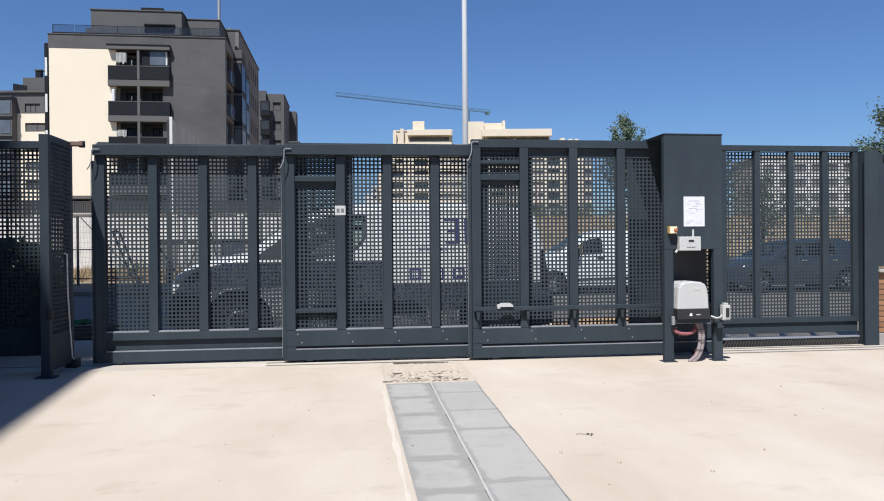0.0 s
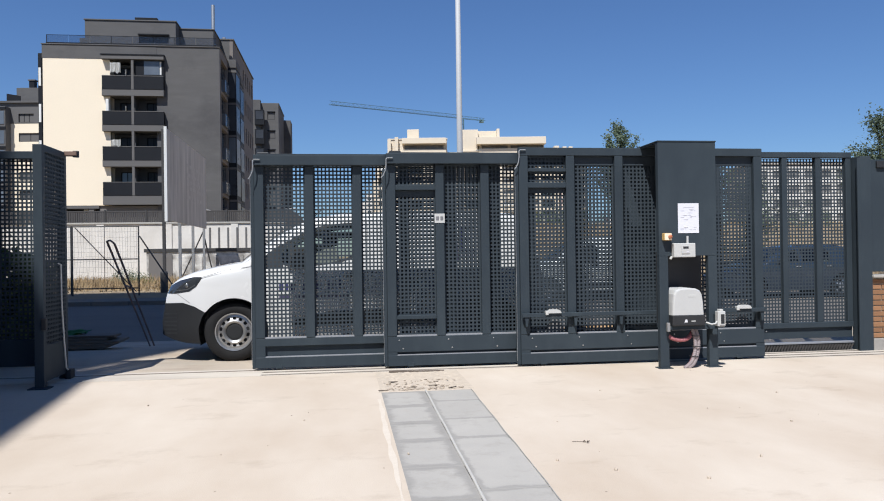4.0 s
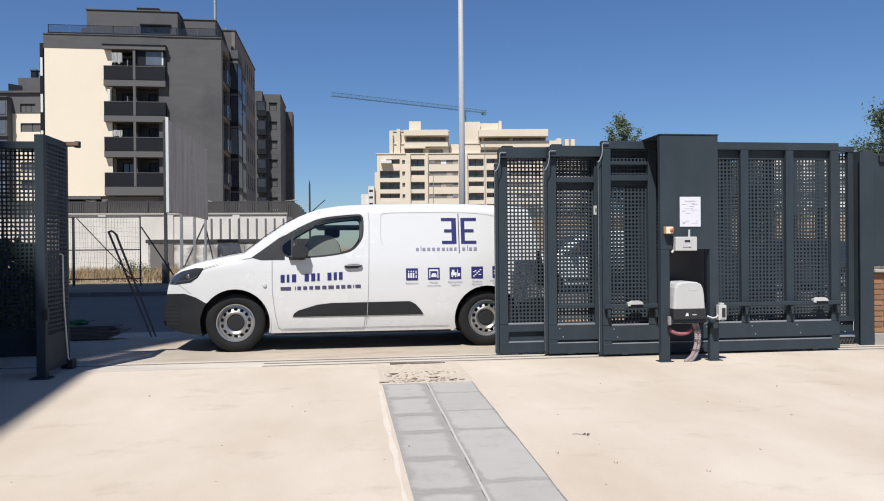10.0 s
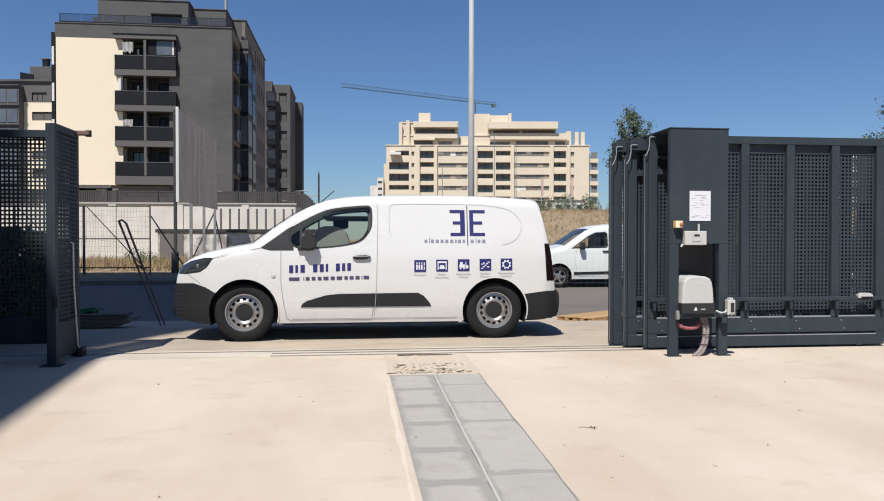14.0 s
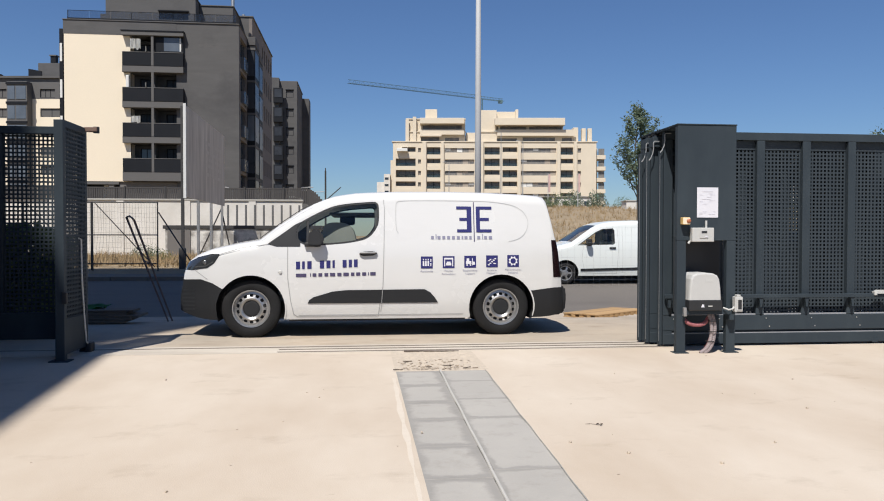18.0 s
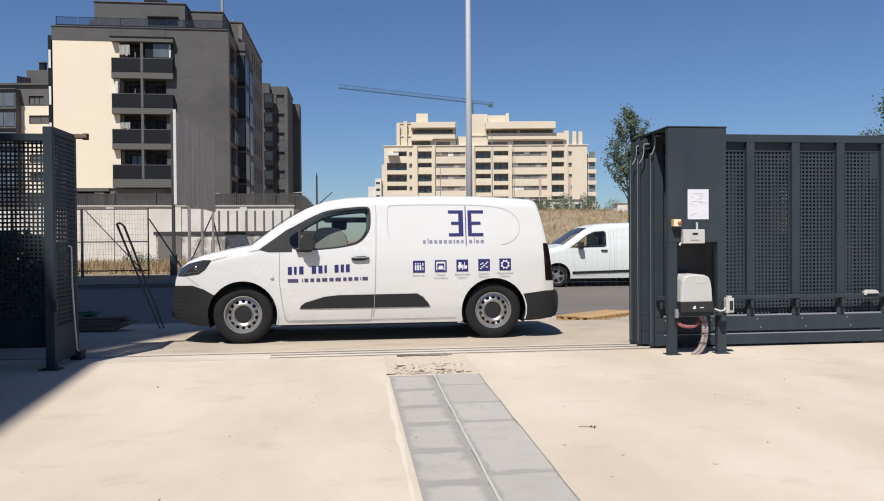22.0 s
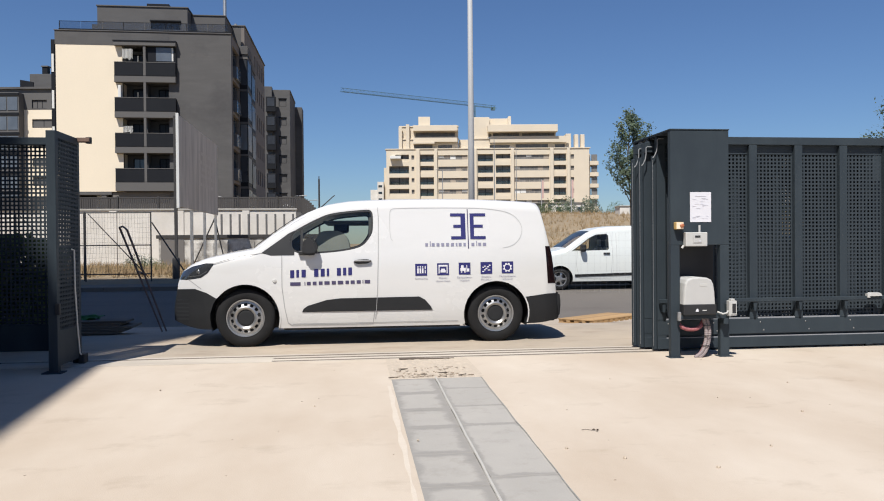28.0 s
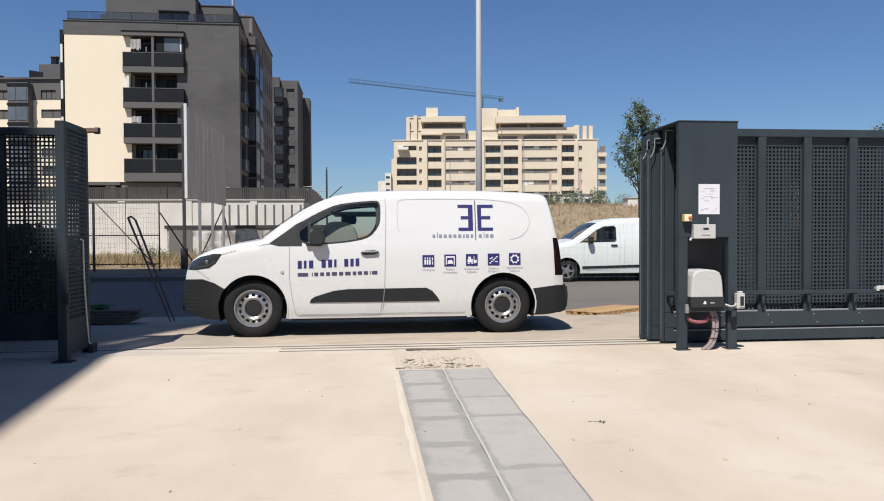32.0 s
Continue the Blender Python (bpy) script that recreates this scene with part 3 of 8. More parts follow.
def rubble_patch():
    rnd = random.Random(5)
    bm = bmesh.new()
    n = 40
    g = []
    for j in range(n + 1):
        row = []
        for i in range(n + 1):
            e = min(i, n - i, 6) / 6 * min(j + 1, n - j, 5) / 5
            row.append(bm.verts.new((0.31 + 0.84 * i / n, 6.622 + 1.143 * j / n, (-0.006 if j == 0 else 0.0025) + e * (-0.006 + noise.noise(Vector((i * 0.6, j * 0.6, 3))) * 0.022))))
        g.append(row)
    for j in range(n):
        for i in range(n):
            bm.faces.new((g[j][i], g[j][i + 1], g[j + 1][i + 1], g[j + 1][i]))
    t = thing("rubble_patch", "rough broken concrete patch at the end of the channel strip", "rubble", kind="structure")
    part("rough_surface", bm, M_RUBBLE, t, smooth=True)
    bm = bmesh.new()
    for k in range(120):
        front = rnd.random() < 0.3
        x = 0.36 + rnd.random() * 0.68
        y = 6.66 + (rnd.random() * 0.1 if front else rnd.random() * 0.55)
        r = rnd.uniform(0.004, 0.015) * (1.0 if front else 0.7)
        res = bmesh.ops.create_icosphere(bm, subdivisions=1, radius=r, matrix=Matrix.Translation((x, y, 0.002)) @ Matrix.Rotation(rnd.uniform(-0.5, 0.5), 4, "Z") @ Matrix.Diagonal((rnd.uniform(1.0, 3.2), 1.0, 0.55, 1)))
        for v in res["verts"]:
            v.co += Vector((rnd.uniform(-1, 1), rnd.uniform(-1, 1), rnd.uniform(-1, 1))) * r * 0.35
    o = part("debris", bm, M_DEBRIS, t, "brown concrete crumbs and splinters")
    o["kind"] = "stuff"
    for x, y, l, a in ((0.335, 6.665, 0.09, 20), (0.95, 6.70, 0.08, 48), (0.98, 6.72, 0.08, 58), (0.45, 7.1, 0.1, 30), (0.62, 6.78, 0.07, 35), (0.8, 6.84, 0.09, 32)):
        bm = B(-l / 2, -0.006, 0.0, l / 2, 0.006, 0.008, bev=0.002)
        o = part("splinter", bm, M_OLDWOOD, t)
        o.matrix_basis = pose(x, y, 0.004, 0, 4, a)
    bm = bmesh.new()
    slab(bm, [(0.45, 0.003), (1.02, 0.003), (1.02, 0.008), (0.45, 0.014)], 7.70, 7.735)
    single("steel_offcut", bm, M_RAIL, "flat rusty steel strip lying by the track", "steel strip")


rubble_patch()


def tracks():
    for i, y in enumerate((7.83, 8.0, 8.165)):
        x0 = -3.05 if i == 2 else -0.84
        t = thing("floor_track", "worn steel gate track set in the concrete", "gate track", group="gate tracks")
        part("rail", B(x0, y - 0.006, -0.033, 9.0, y + 0.006, 0.004, bev=0.003), M_RAIL, t)
        for s in (-1, 1):
            # dark strips beside the rail stand in for the groove's own shadow
            part("groove_shade", B(x0 + 0.002, y + s * 0.0205 - 0.0135, -0.034, 9.0, y + s * 0.0205 + 0.0135, -0.009), M_GROOVE, t, "dark fill painted as the groove's shade")


tracks()


# ---- the telescopic gate ----
def gate_leaf(m, posts, length, order, label):
    """One sliding leaf: front face at y = 0, left end at x = 0, rolling on z = 0."""
    t = thing("sliding_gate_leaf", label, "gate", m, group="gate leaves")
    top0, top1 = (2.175, 2.285) if order < 3 else (2.249, 2.335)
    lip = -0.058 if order < 3 else -0.004
    bm = B(0.0, lip, top0, length, 0.07, top1, bev=0.005)
    part("top_beam", bm, M_GATE, t)
    if order < 3:
        part("beam_cap", B(0.03, lip + 0.012, top1, length - 0.02, 0.05, top1 + 0.012, bev=0.003), M_GATE, t)
    if order < 3:
        part("guide_block", B(0.04, -0.03, top1, 0.16, 0.05, top1 + 0.03, bev=0.006), M_BLACK, t, "black nylon guide block")
    for i, x in enumerate(posts):
        w = 0.092 if 0 < i < len(posts) - 1 else 0.098
        part("post", B(x, -0.002, 0.34, x + w, 0.068, top0 - 0.001, bev=0.005), M_GATE, t)
    # outer stile on the leading end, a little taller to the back
    part("leading_stile", B(-0.038, 0.018, 0.02, -0.001, 0.075, 2.125, bev=0.005), M_GATE, t)
    part("bottom_rail", B(0.0, 0.0, 0.255 if order == 1 else 0.172, length, 0.07, 0.338, bev=0.004), M_GATE, t)
    low = 0.14
    part("bottom_beam", B(0.0, -0.006, 0.025, length, 0.075, low, bev=0.005), M_GATE, t)
    part("toe_end", B(0.0, 0.0, low - 0.001, 0.1, 0.07, 0.26 if order == 1 else 0.18), M_GATE, t)
    part("toe_end", B(length - 0.1, 0.0, low - 0.001, length, 0.07, 0.26 if order == 1 else 0.18), M_GATE, t)
    part("recessed_rail", B(0.1, 0.035, low - 0.001, length - 0.1, 0.065, 0.2555 if order == 1 else 0.18, bev=0.003), M_GATE, t)
    part("ledge", B(0.1, -0.004, low - 0.002, length - 0.1, 0.03, low + 0.008), M_LITEDGE, t, "ledge coloured pale as if sunlit")
    for a, b in zip(posts, posts[1:]):
        sheet(t, a + 0.06, 0.052, 0.30 - (0.021 if order == 2 else 0.0), b - a - 0.025, top0 - 0.27 + (0.021 if order == 2 else 0.0))
        if order == 3 and a > 0.1:
            part("top_margin", B(a + 0.093, 0.046, top0 - 0.098, b - 0.001, 0.0512, top0 - 0.001), M_SHEET, t)
        part("sill_strip", B(a + 0.095, 0.004, 0.338, b - 0.001, 0.05, 0.352), M_LITEDGE, t)
    for x in (0.24, length - 0.3):
        part("roller", lathe(bmesh.new(), [(0.0, -0.012), (0.028, -0.012), (0.03, 0.0), (0.028, 0.012), (0.0, 0.012)], 16, centre=(x, 0.03, 0.026)), M_BLACK, t)
        part("roller_bracket", B(x - 0.035, -0.012, 0.02, x + 0.035, -0.006, 0.06, bev=0.002), M_GATE, t)
    # the cable that hangs at the leading corner
    hook = [(-0.05, lip - 0.012, top0 - 0.15), (-0.03, lip - 0.014, top0 - 0.125), (-0.008, lip - 0.015, top0 - 0.075), (0.0, lip - 0.015, top0 - 0.02), (0.0, lip - 0.015, top0 + 0.045), (0.012, lip - 0.015, top0 + 0.058), (0.07, lip - 0.014, top0 + 0.058)]
    part("cable_hook", tube(bmesh.new(), hook, 0.006, 6), M_CABLE, t, "pale cable loop")
    part("edge_cable", B(-0.042, 0.012, 0.06, -0.039, 0.0155, 2.08), M_CABLE, t, "pale cable along the leading edge")
    if order > 1:
        me = finish(lathe(bmesh.new(), [(0.0, -0.004), (0.007, -0.004), (0.008, 0.0)], 8), "rivet", M_GALV)
        for x in posts:
            for z in (0.30, 0.21):
                o = new("rivet", me)
                o.parent = t
                o.matrix_basis = pose(x + 0.12 + 0.04 * (z < 0.25), 0.0, z)
    return t


POSTS = [0.0, 0.53, 1.038, 1.546, 2.054, 2.552]
leaf_back = gate_leaf(pose(-2.597, 8.13, 0), POSTS, 2.65, 1, "slate grey perforated sliding gate leaf, rearmost of three")
leaf_mid = gate_leaf(pose(-0.650, 7.97, 0), [0.0, 0.528, 1.02, 1.53, 2.05, 2.552], 2.65, 2, "slate grey perforated gate leaf with a small white sign")
leaf_front = gate_leaf(pose(1.296, 7.80, 0), [0.0, 0.518, 1.06, 1.592, 2.127, 2.667], 2.765, 3, "slate grey perforated gate leaf with a drive rail, frontmost of three")

# first bays of the middle and front leaves have cross rails
part("cross_rail", B(0.098, 0.005, 1.90, 0.527, 0.06, 1.955, bev=0.004), M_GATE, leaf_mid)
part("cross_rail", B(0.098, 0.005, 0.52, 0.527, 0.06, 0.562, bev=0.004), M_GATE, leaf_mid)
part("inner_margin", B(0.099, 0.047, 1.84, 0.527, 0.0515, 1.899), M_SHEET, leaf_mid)
part("cross_rail", B(0.098, 0.003, 1.905, 0.517, 0.06, 1.965, bev=0.004), M_GATE, leaf_front)
part("cross_rail", B(0.098, 0.003, 2.078, 0.517, 0.06, 2.112, bev=0.004), M_GATE, leaf_front)
part("inner_margin", B(0.099, 0.047, 1.85, 0.517, 0.0515, 1.904), M_SHEET, leaf_front)


def leaf_sign():
    s = part("sign", B(0.515, -0.006, 1.545, 0.625, -0.003, 1.645, bev=0.001), M_BOXGREY, leaf_mid, "small white sign with two dark marks")
    bm = bmesh.new()
    for x in (0.532, 0.578):
        box(bm, x, -0.0085, 1.575, x + 0.03, -0.007, 1.615)
    part("marks", bm, M_SIGNINK, s)


leaf_sign()


def drive_rail():
    part("drive_rail", B(0.0, -0.07, 0.528, 2.745, -0.03, 0.57, bev=0.004), M_GATE, leaf_front)
    for x in [0.02, 0.555, 1.06, 1.59, 2.13, 2.68]:
        bm = bmesh.new()
        slab(bm, [(x, 0.565), (x + 0.06, 0.565), (x + 0.052, 0.52), (x + 0.045, 0.48), (x + 0.04, 0.43), (x + 0.02, 0.43), (x + 0.015, 0.48), (x + 0.008, 0.52)], -0.06, -0.003)
        part("rail_bracket", bm, M_GATE, leaf_front)
    for x in (0.27, 2.42):
        bm = bmesh.new()
        slab(bm, [(x, 0.568), (x + 0.15, 0.568), (x + 0.138, 0.593), (x + 0.115, 0.606), (x + 0.03, 0.606), (x + 0.015, 0.596)], -0.09, -0.025)
        b = part("limit_block", bm, M_WHITEPLASTIC, leaf_front, "white plastic limit block")
        part("tail", B(x - 0.02, -0.085, 0.55, x + 0.012, -0.035, 0.593, bev=0.003), M_BOXGREY, b)


drive_rail()


def drive_cabinet():
    """The steel portal that guides the leaves, with the control gear on it."""
    t = thing("drive_cabinet", "slate grey steel gate portal housing with motor niche", "cabinet")
    y0, y1 = 7.355, 7.42
    part("leg", B(3.222, y0, 0.0, 3.318, y1, 1.155, bev=0.004), M_GATE, t)
    part("leg", B(3.755, y0, 0.0, 3.852, y1, 1.155, bev=0.004), M_GATE, t)
    part("front_panel", B(3.222, y0, 1.156, 3.852, y1, 2.336, bev=0.004), M_GATE, t)
    part("roof_plate", B(3.215, y0 - 0.006, 2.3365, 3.858, 8.38, 2.349, bev=0.003), M_GATE, t)
    part("roof_side", B(3.222, y1 + 0.001, 2.326, 3.23, 8.37, 2.336), M_GATE, t)
    part("back_leg", B(3.222, 8.33, 0.0, 3.30, 8.38, 2.336, bev=0.004), M_GATE, t)
    part("back_leg", B(3.775, 8.33, 0.0, 3.852, 8.38, 2.336, bev=0.004), M_GATE, t)
    part("back_plate", B(3.301, 8.34, 0.25, 3.774, 8.36, 2.3), M_GATE, t)
    part("niche_back", B(3.30, 7.60, 0.443, 3.80, 7.618, 1.2), M_BLACK, t, "dark back plate")
    part("shelf", B(3.29, 7.30, 0.400, 3.79, 7.6, 0.442, bev=0.004), M_GATE, t)
    part("shelf_lip", B(3.268, 7.285, 0.385, 3.30, 7.32, 0.475, bev=0.003), M_GALV, t)
    part("bracket", B(3.75, 7.27, 0.345, 3.80, 7.354, 0.405, bev=0.004), M_GATE, t)
    for x in (3.23, 3.765):
        part("foot_plate", B(x - 0.03, y0 - 0.03, 0.0, x + 0.115, y1 + 0.03, 0.008), M_GATE, t)


drive_cabinet()


def gate_motor():
    t = thing("gate_motor", "pale grey gate motor on a black base in the niche", "motor")
    bm = bmesh.new()
    prof = [(3.318, 0.552), (3.662, 0.552), (3.655, 0.68), (3.642, 0.76), (3.622, 0.80), (3.58, 0.821), (3.49, 0.831), (3.40, 0.823), (3.358, 0.803), (3.338, 0.765), (3.325, 0.68)]
    rings = []
    for y, s in ((7.55, 1.0), (7.30, 1.0), (7.285, 0.985), (7.274, 0.955), (7.27, 0.90)):
        rings.append([bm.verts.new((3.49 + (x - 3.49) * s, y, 0.66 + (z - 0.66) * s if z > 0.6 else z)) for x, z in prof])
    for a, b in zip(rings, rings[1:]):
        for i in range(len(prof)):
            j = (i + 1) % len(prof)
            bm.faces.new((a[i], a[j], b[j], b[i]))
    bm.faces.new(rings[-1])
    bm.faces.new(rings[0][::-1])
    bmesh.ops.recalc_face_normals(bm, faces=bm.faces)
    part("cover", bm, M_WHITEPLASTIC, t, "pale grey plastic cover")
    part("base", B(3.315, 7.262, 0.4425, 3.668, 7.555, 0.551, bev=0.008), M_BLACK, t, "black base")
    part("badge", B(3.49, 7.268, 0.735, 3.57, 7.2725, 0.765, bev=0.001), M_BOXGREY, t)
    bm = bmesh.new()
    slab(bm, [(3.44, 0.478), (3.475, 0.478), (3.47, 0.505), (3.455, 0.51)], 7.2595, 7.263)
    part("emblem", bm, M_PAPER, t)
    bm = bmesh.new()
    box(bm, 3.515, 7.2595, 0.485, 3.56, 7.263, 0.495)
    part("mark", bm, M_BOXGREY, t)


gate_motor()


def conduits():
    t = thing("conduit_bundle", "dusty red and grey corrugated conduits below the motor", "conduit")

    def ribbed(pts, r, name, m):
        P = []
        pts = [Vector(p) for p in pts]
        for i in range(len(pts) - 1):
            p0, p1, p2, p3 = pts[max(i - 1, 0)], pts[i], pts[i + 1], pts[min(i + 2, len(pts) - 1)]
            for k in range(12):
                s = k / 12
                P.append(0.5 * ((2 * p1) + (p2 - p0) * s + (2 * p0 - 5 * p1 + 4 * p2 - p3) * s * s + (3 * p1 - p0 - 3 * p2 + p3) * s ** 3))
        P.append(pts[-1])
        part(name, tube(bmesh.new(), P, [r * (1.0 if i % 2 else 0.86) for i in range(len(P))], 10), m, t, smooth=False)
    ribbed([(3.30, 7.40, 0.36), (3.34, 7.36, 0.315), (3.42, 7.36, 0.29), (3.52, 7.37, 0.30), (3.60, 7.42, 0.36)], 0.023, "red_conduit", M_HOSERED)
    ribbed([(3.58, 7.38, 0.40), (3.60, 7.36, 0.28), (3.59, 7.35, 0.16), (3.545, 7.34, 0.06), (3.47, 7.34, 0.0)], 0.02, "grey_conduit", M_HOSEGREY)
    ribbed([(3.615, 7.38, 0.40), (3.635, 7.36, 0.28), (3.62, 7.35, 0.15), (3.575, 7.34, 0.05), (3.51, 7.335, 0.0)], 0.02, "grey_conduit", M_HOSEGREY)
    ribbed([(3.60, 7.41, 0.40), (3.62, 7.39, 0.28), (3.60, 7.38, 0.15), (3.55, 7.37, 0.05), (3.49, 7.37, 0.0)], 0.019, "red_conduit", M_HOSERED)
    for z, x in ((0.33, 3.61), (0.22, 3.612), (0.12, 3.585)):
        part("tie", lathe(bmesh.new(), [(0.04, -0.004), (0.046, -0.004), (0.046, 0.004), (0.04, 0.004)], 16, "z", (x, 7.362, z), closed=True), M_BLACK, t, "black cable tie")


conduits()


def control_gear():
    # controller with its aerial
    t = thing("control_box", "pale grey wall controller with a short aerial", "control box")
    part("case", B(3.354, 7.285, 1.143, 3.585, 7.354, 1.287, bev=0.007), M_BOXGREY, t)
    part("keypad", B(3.43, 7.279, 1.18, 3.52, 7.2845, 1.262, bev=0.002), M_WHITEPLASTIC, t)
    part("display", B(3.448, 7.2765, 1.232, 3.505, 7.2785, 1.253), M_BLACK, t)
    part("button", B(3.485, 7.2765, 1.19, 3.512, 7.2785, 1.202), M_INK, t)
    part("aerial", tube(bmesh.new(), [(3.515, 7.32, 1.287), (3.515, 7.32, 1.36)], 0.011, 10), M_WHITEPLASTIC, t)
    part("gland", tube(bmesh.new(), [(3.335, 7.34, 1.125), (3.352, 7.34, 1.15)], 0.012, 8), M_WHITEPLASTIC, t)
    # emergency stop
    t = thing("emergency_stop", "yellow emergency stop box with a red button", "switch")
    part("case", B(3.253, 7.29, 1.318, 3.333, 7.354, 1.392, bev=0.006), M_YELLOW, t)
    part("lid", B(3.256, 7.286, 1.322, 3.330, 7.2895, 1.388, bev=0.001), M_CREAM, t)
    part("button", lathe(bmesh.new(), [(0.0, -0.02), (0.018, -0.02), (0.021, -0.012), (0.021, 0.0)], 20, centre=(3.313, 7.29, 1.355)), M_RED, t, "red mushroom button", smooth=True)
    # notice
    t = thing("notice", "white printed notice sheet in a plastic sleeve", "notice")
    part("sheet", B(3.43, 7.350, 1.392, 3.656, 7.3535, 1.700), M_PAPER, t)
    bm = bmesh.new()
    rnd = random.Random(9)
    box(bm, 3.485, 7.3475, 1.655, 3.60, 7.3495, 1.663)
    z = 1.635
    while z > 1.42:
        x = 3.455
        while x < 3.62:
            w = rnd.uniform(0.015, 0.05)
            if rnd.random() < 0.3:
                box(bm, x, 7.3475, z, min(x + w, 3.635), 7.3495, z + 0.003)
            x += w + 0.01
        z -= rnd.choice((0.012, 0.012, 0.022))
    o = part("print", bm, M_INK, t)
    o["kind"] = "stuff"
    # small junction box with a screen on the shelf's end
    t = thing("junction_box", "small white junction box with a grey cover", "junction box")
    part("case", B(3.79, 7.235, 0.43, 3.872, 7.30, 0.585, bev=0.006), M_WHITEPLASTIC, t)
    part("cover", B(3.806, 7.229, 0.445, 3.866, 7.2345, 0.565, bev=0.002), M_BOXGREY, t)
    part("slots", B(3.818, 7.226, 0.46, 3.856, 7.2285, 0.555), M_BLACK, t)
    part("lead", tube(bmesh.new(), [(3.69, 7.29, 0.47), (3.73, 7.25, 0.452), (3.77, 7.25, 0.46), (3.79, 7.26, 0.48)], 0.009, 8), M_WHITEPLASTIC, t, "pale lead")
    part("clip", B(3.81, 7.24, 0.5855, 3.85, 7.29, 0.605, bev=0.003), M_BOXGREY, t)
    part("mount", B(3.80, 7.3005, 0.45, 3.86, 7.354, 0.55), M_GATE, t)


control_gear()


def fixed_fence():
    """Fixed perforated fence that the open leaves slide in front of, and the grating below it."""
    t = thing("fixed_fence", "slate grey fixed perforated fence panel", "fence")
    y = 8.27
    part("top_beam", B(4.30, y - 0.01, 2.297, 6.05, y + 0.07, 2.363, bev=0.004), M_GATE, t)
    posts = [4.32, 4.735, 5.16, 5.59, 5.98]
    for x in posts:
        part("post", B(x, y - 0.004, 0.341, x + 0.068, y + 0.066, 2.296, bev=0.004), M_GATE, t)
    for a, b in zip(posts, posts[1:]):
        sheet(t, a + 0.07, y + 0.045, 0.32, b - a - 0.03, 1.97)
    part("bottom_rail", B(4.30, y - 0.008, 0.275, 6.05, y + 0.07, 0.34, bev=0.004), M_GATE, t)
    part("bottom_rail", B(4.30, y + 0.02, 0.15, 6.05, y + 0.07, 0.274, bev=0.003), M_GATE, t)
    part("ledge", B(4.30, y - 0.012, 0.085, 6.05, y + 0.07, 0.105, bev=0.002), M_LITEDGE, t)
    g = thing("floor_grating", "dark steel floor grating under the fence", "grating")
    for i in range(46):
        x = 4.33 + i * 0.037
        b = slab(bmesh.new(), [(x, 0.004), (x + 0.009, 0.004), (x + 0.044, 0.075), (x + 0.035, 0.075)], y - 0.02, y + 0.02)
        part("slat", b, M_RAILING, g)
    part("frame", B(4.30, y - 0.03, 0.001, 6.05, y + 0.03, 0.0035), M_BLACK, g)
    part("frame", B(4.30, y + 0.045, 0.003, 6.05, y + 0.06, 0.084), M_BLACK, g)


fixed_fence()


def end_pier():
    t = thing("end_post", "wide slate grey steel end post with cladding plate", "post")
    part("column", B(6.06, 8.12, 0.0, 6.20, 8.30, 2.30, bev=0.005), M_GATE, t)
    part("flange", B(6.02, 8.115, 0.0, 6.059, 8.135, 2.28, bev=0.003), M_GATE, t)
    part("cladding", B(6.201, 8.20, 0.93, 9.0, 8.26, 2.27, bev=0.005), M_GATE, t)
    part("slot", B(6.32, 8.17, 2.17, 6.62, 8.199, 2.25, bev=0.004), M_BLACK, t, "black slot housing")
    w = thing("brick_wall", "low orange-brown brick wall with a pale cap", "wall", kind="structure")
    part("core", B(6.215, 8.155, 0.0, 9.0, 8.38, 0.86), M_JOINT, w)
    part("plinth", B(6.205, 8.12, 0.0, 9.0, 8.40, 0.14, bev=0.006), M_CONC, w)
    part("cap", B(6.19, 8.09, 0.861, 9.0, 8.41, 0.895, bev=0.006), M_KERB, w, "pale stone cap")
    me = finish(B(0, 0, 0, 0.228, 0.1, 0.052, bev=0.004), "brick", M_BRICK)
    half = finish(B(0, 0, 0, 0.108, 0.1, 0.052, bev=0.004), "half_brick", M_BRICK)
    for r in range(11):
        z = 0.15 + r * 0.064
        if r % 2:
            o = new("half_brick", half)
            o.parent = w
            o.matrix_basis = pose(6.213, 8.143, z)
        for c in range(11):
            o = new("brick", me)
            o.parent = w
            o.matrix_basis = pose((6.333 if r % 2 else 6.213) + c * 0.24, 8.143, z)


end_pier()


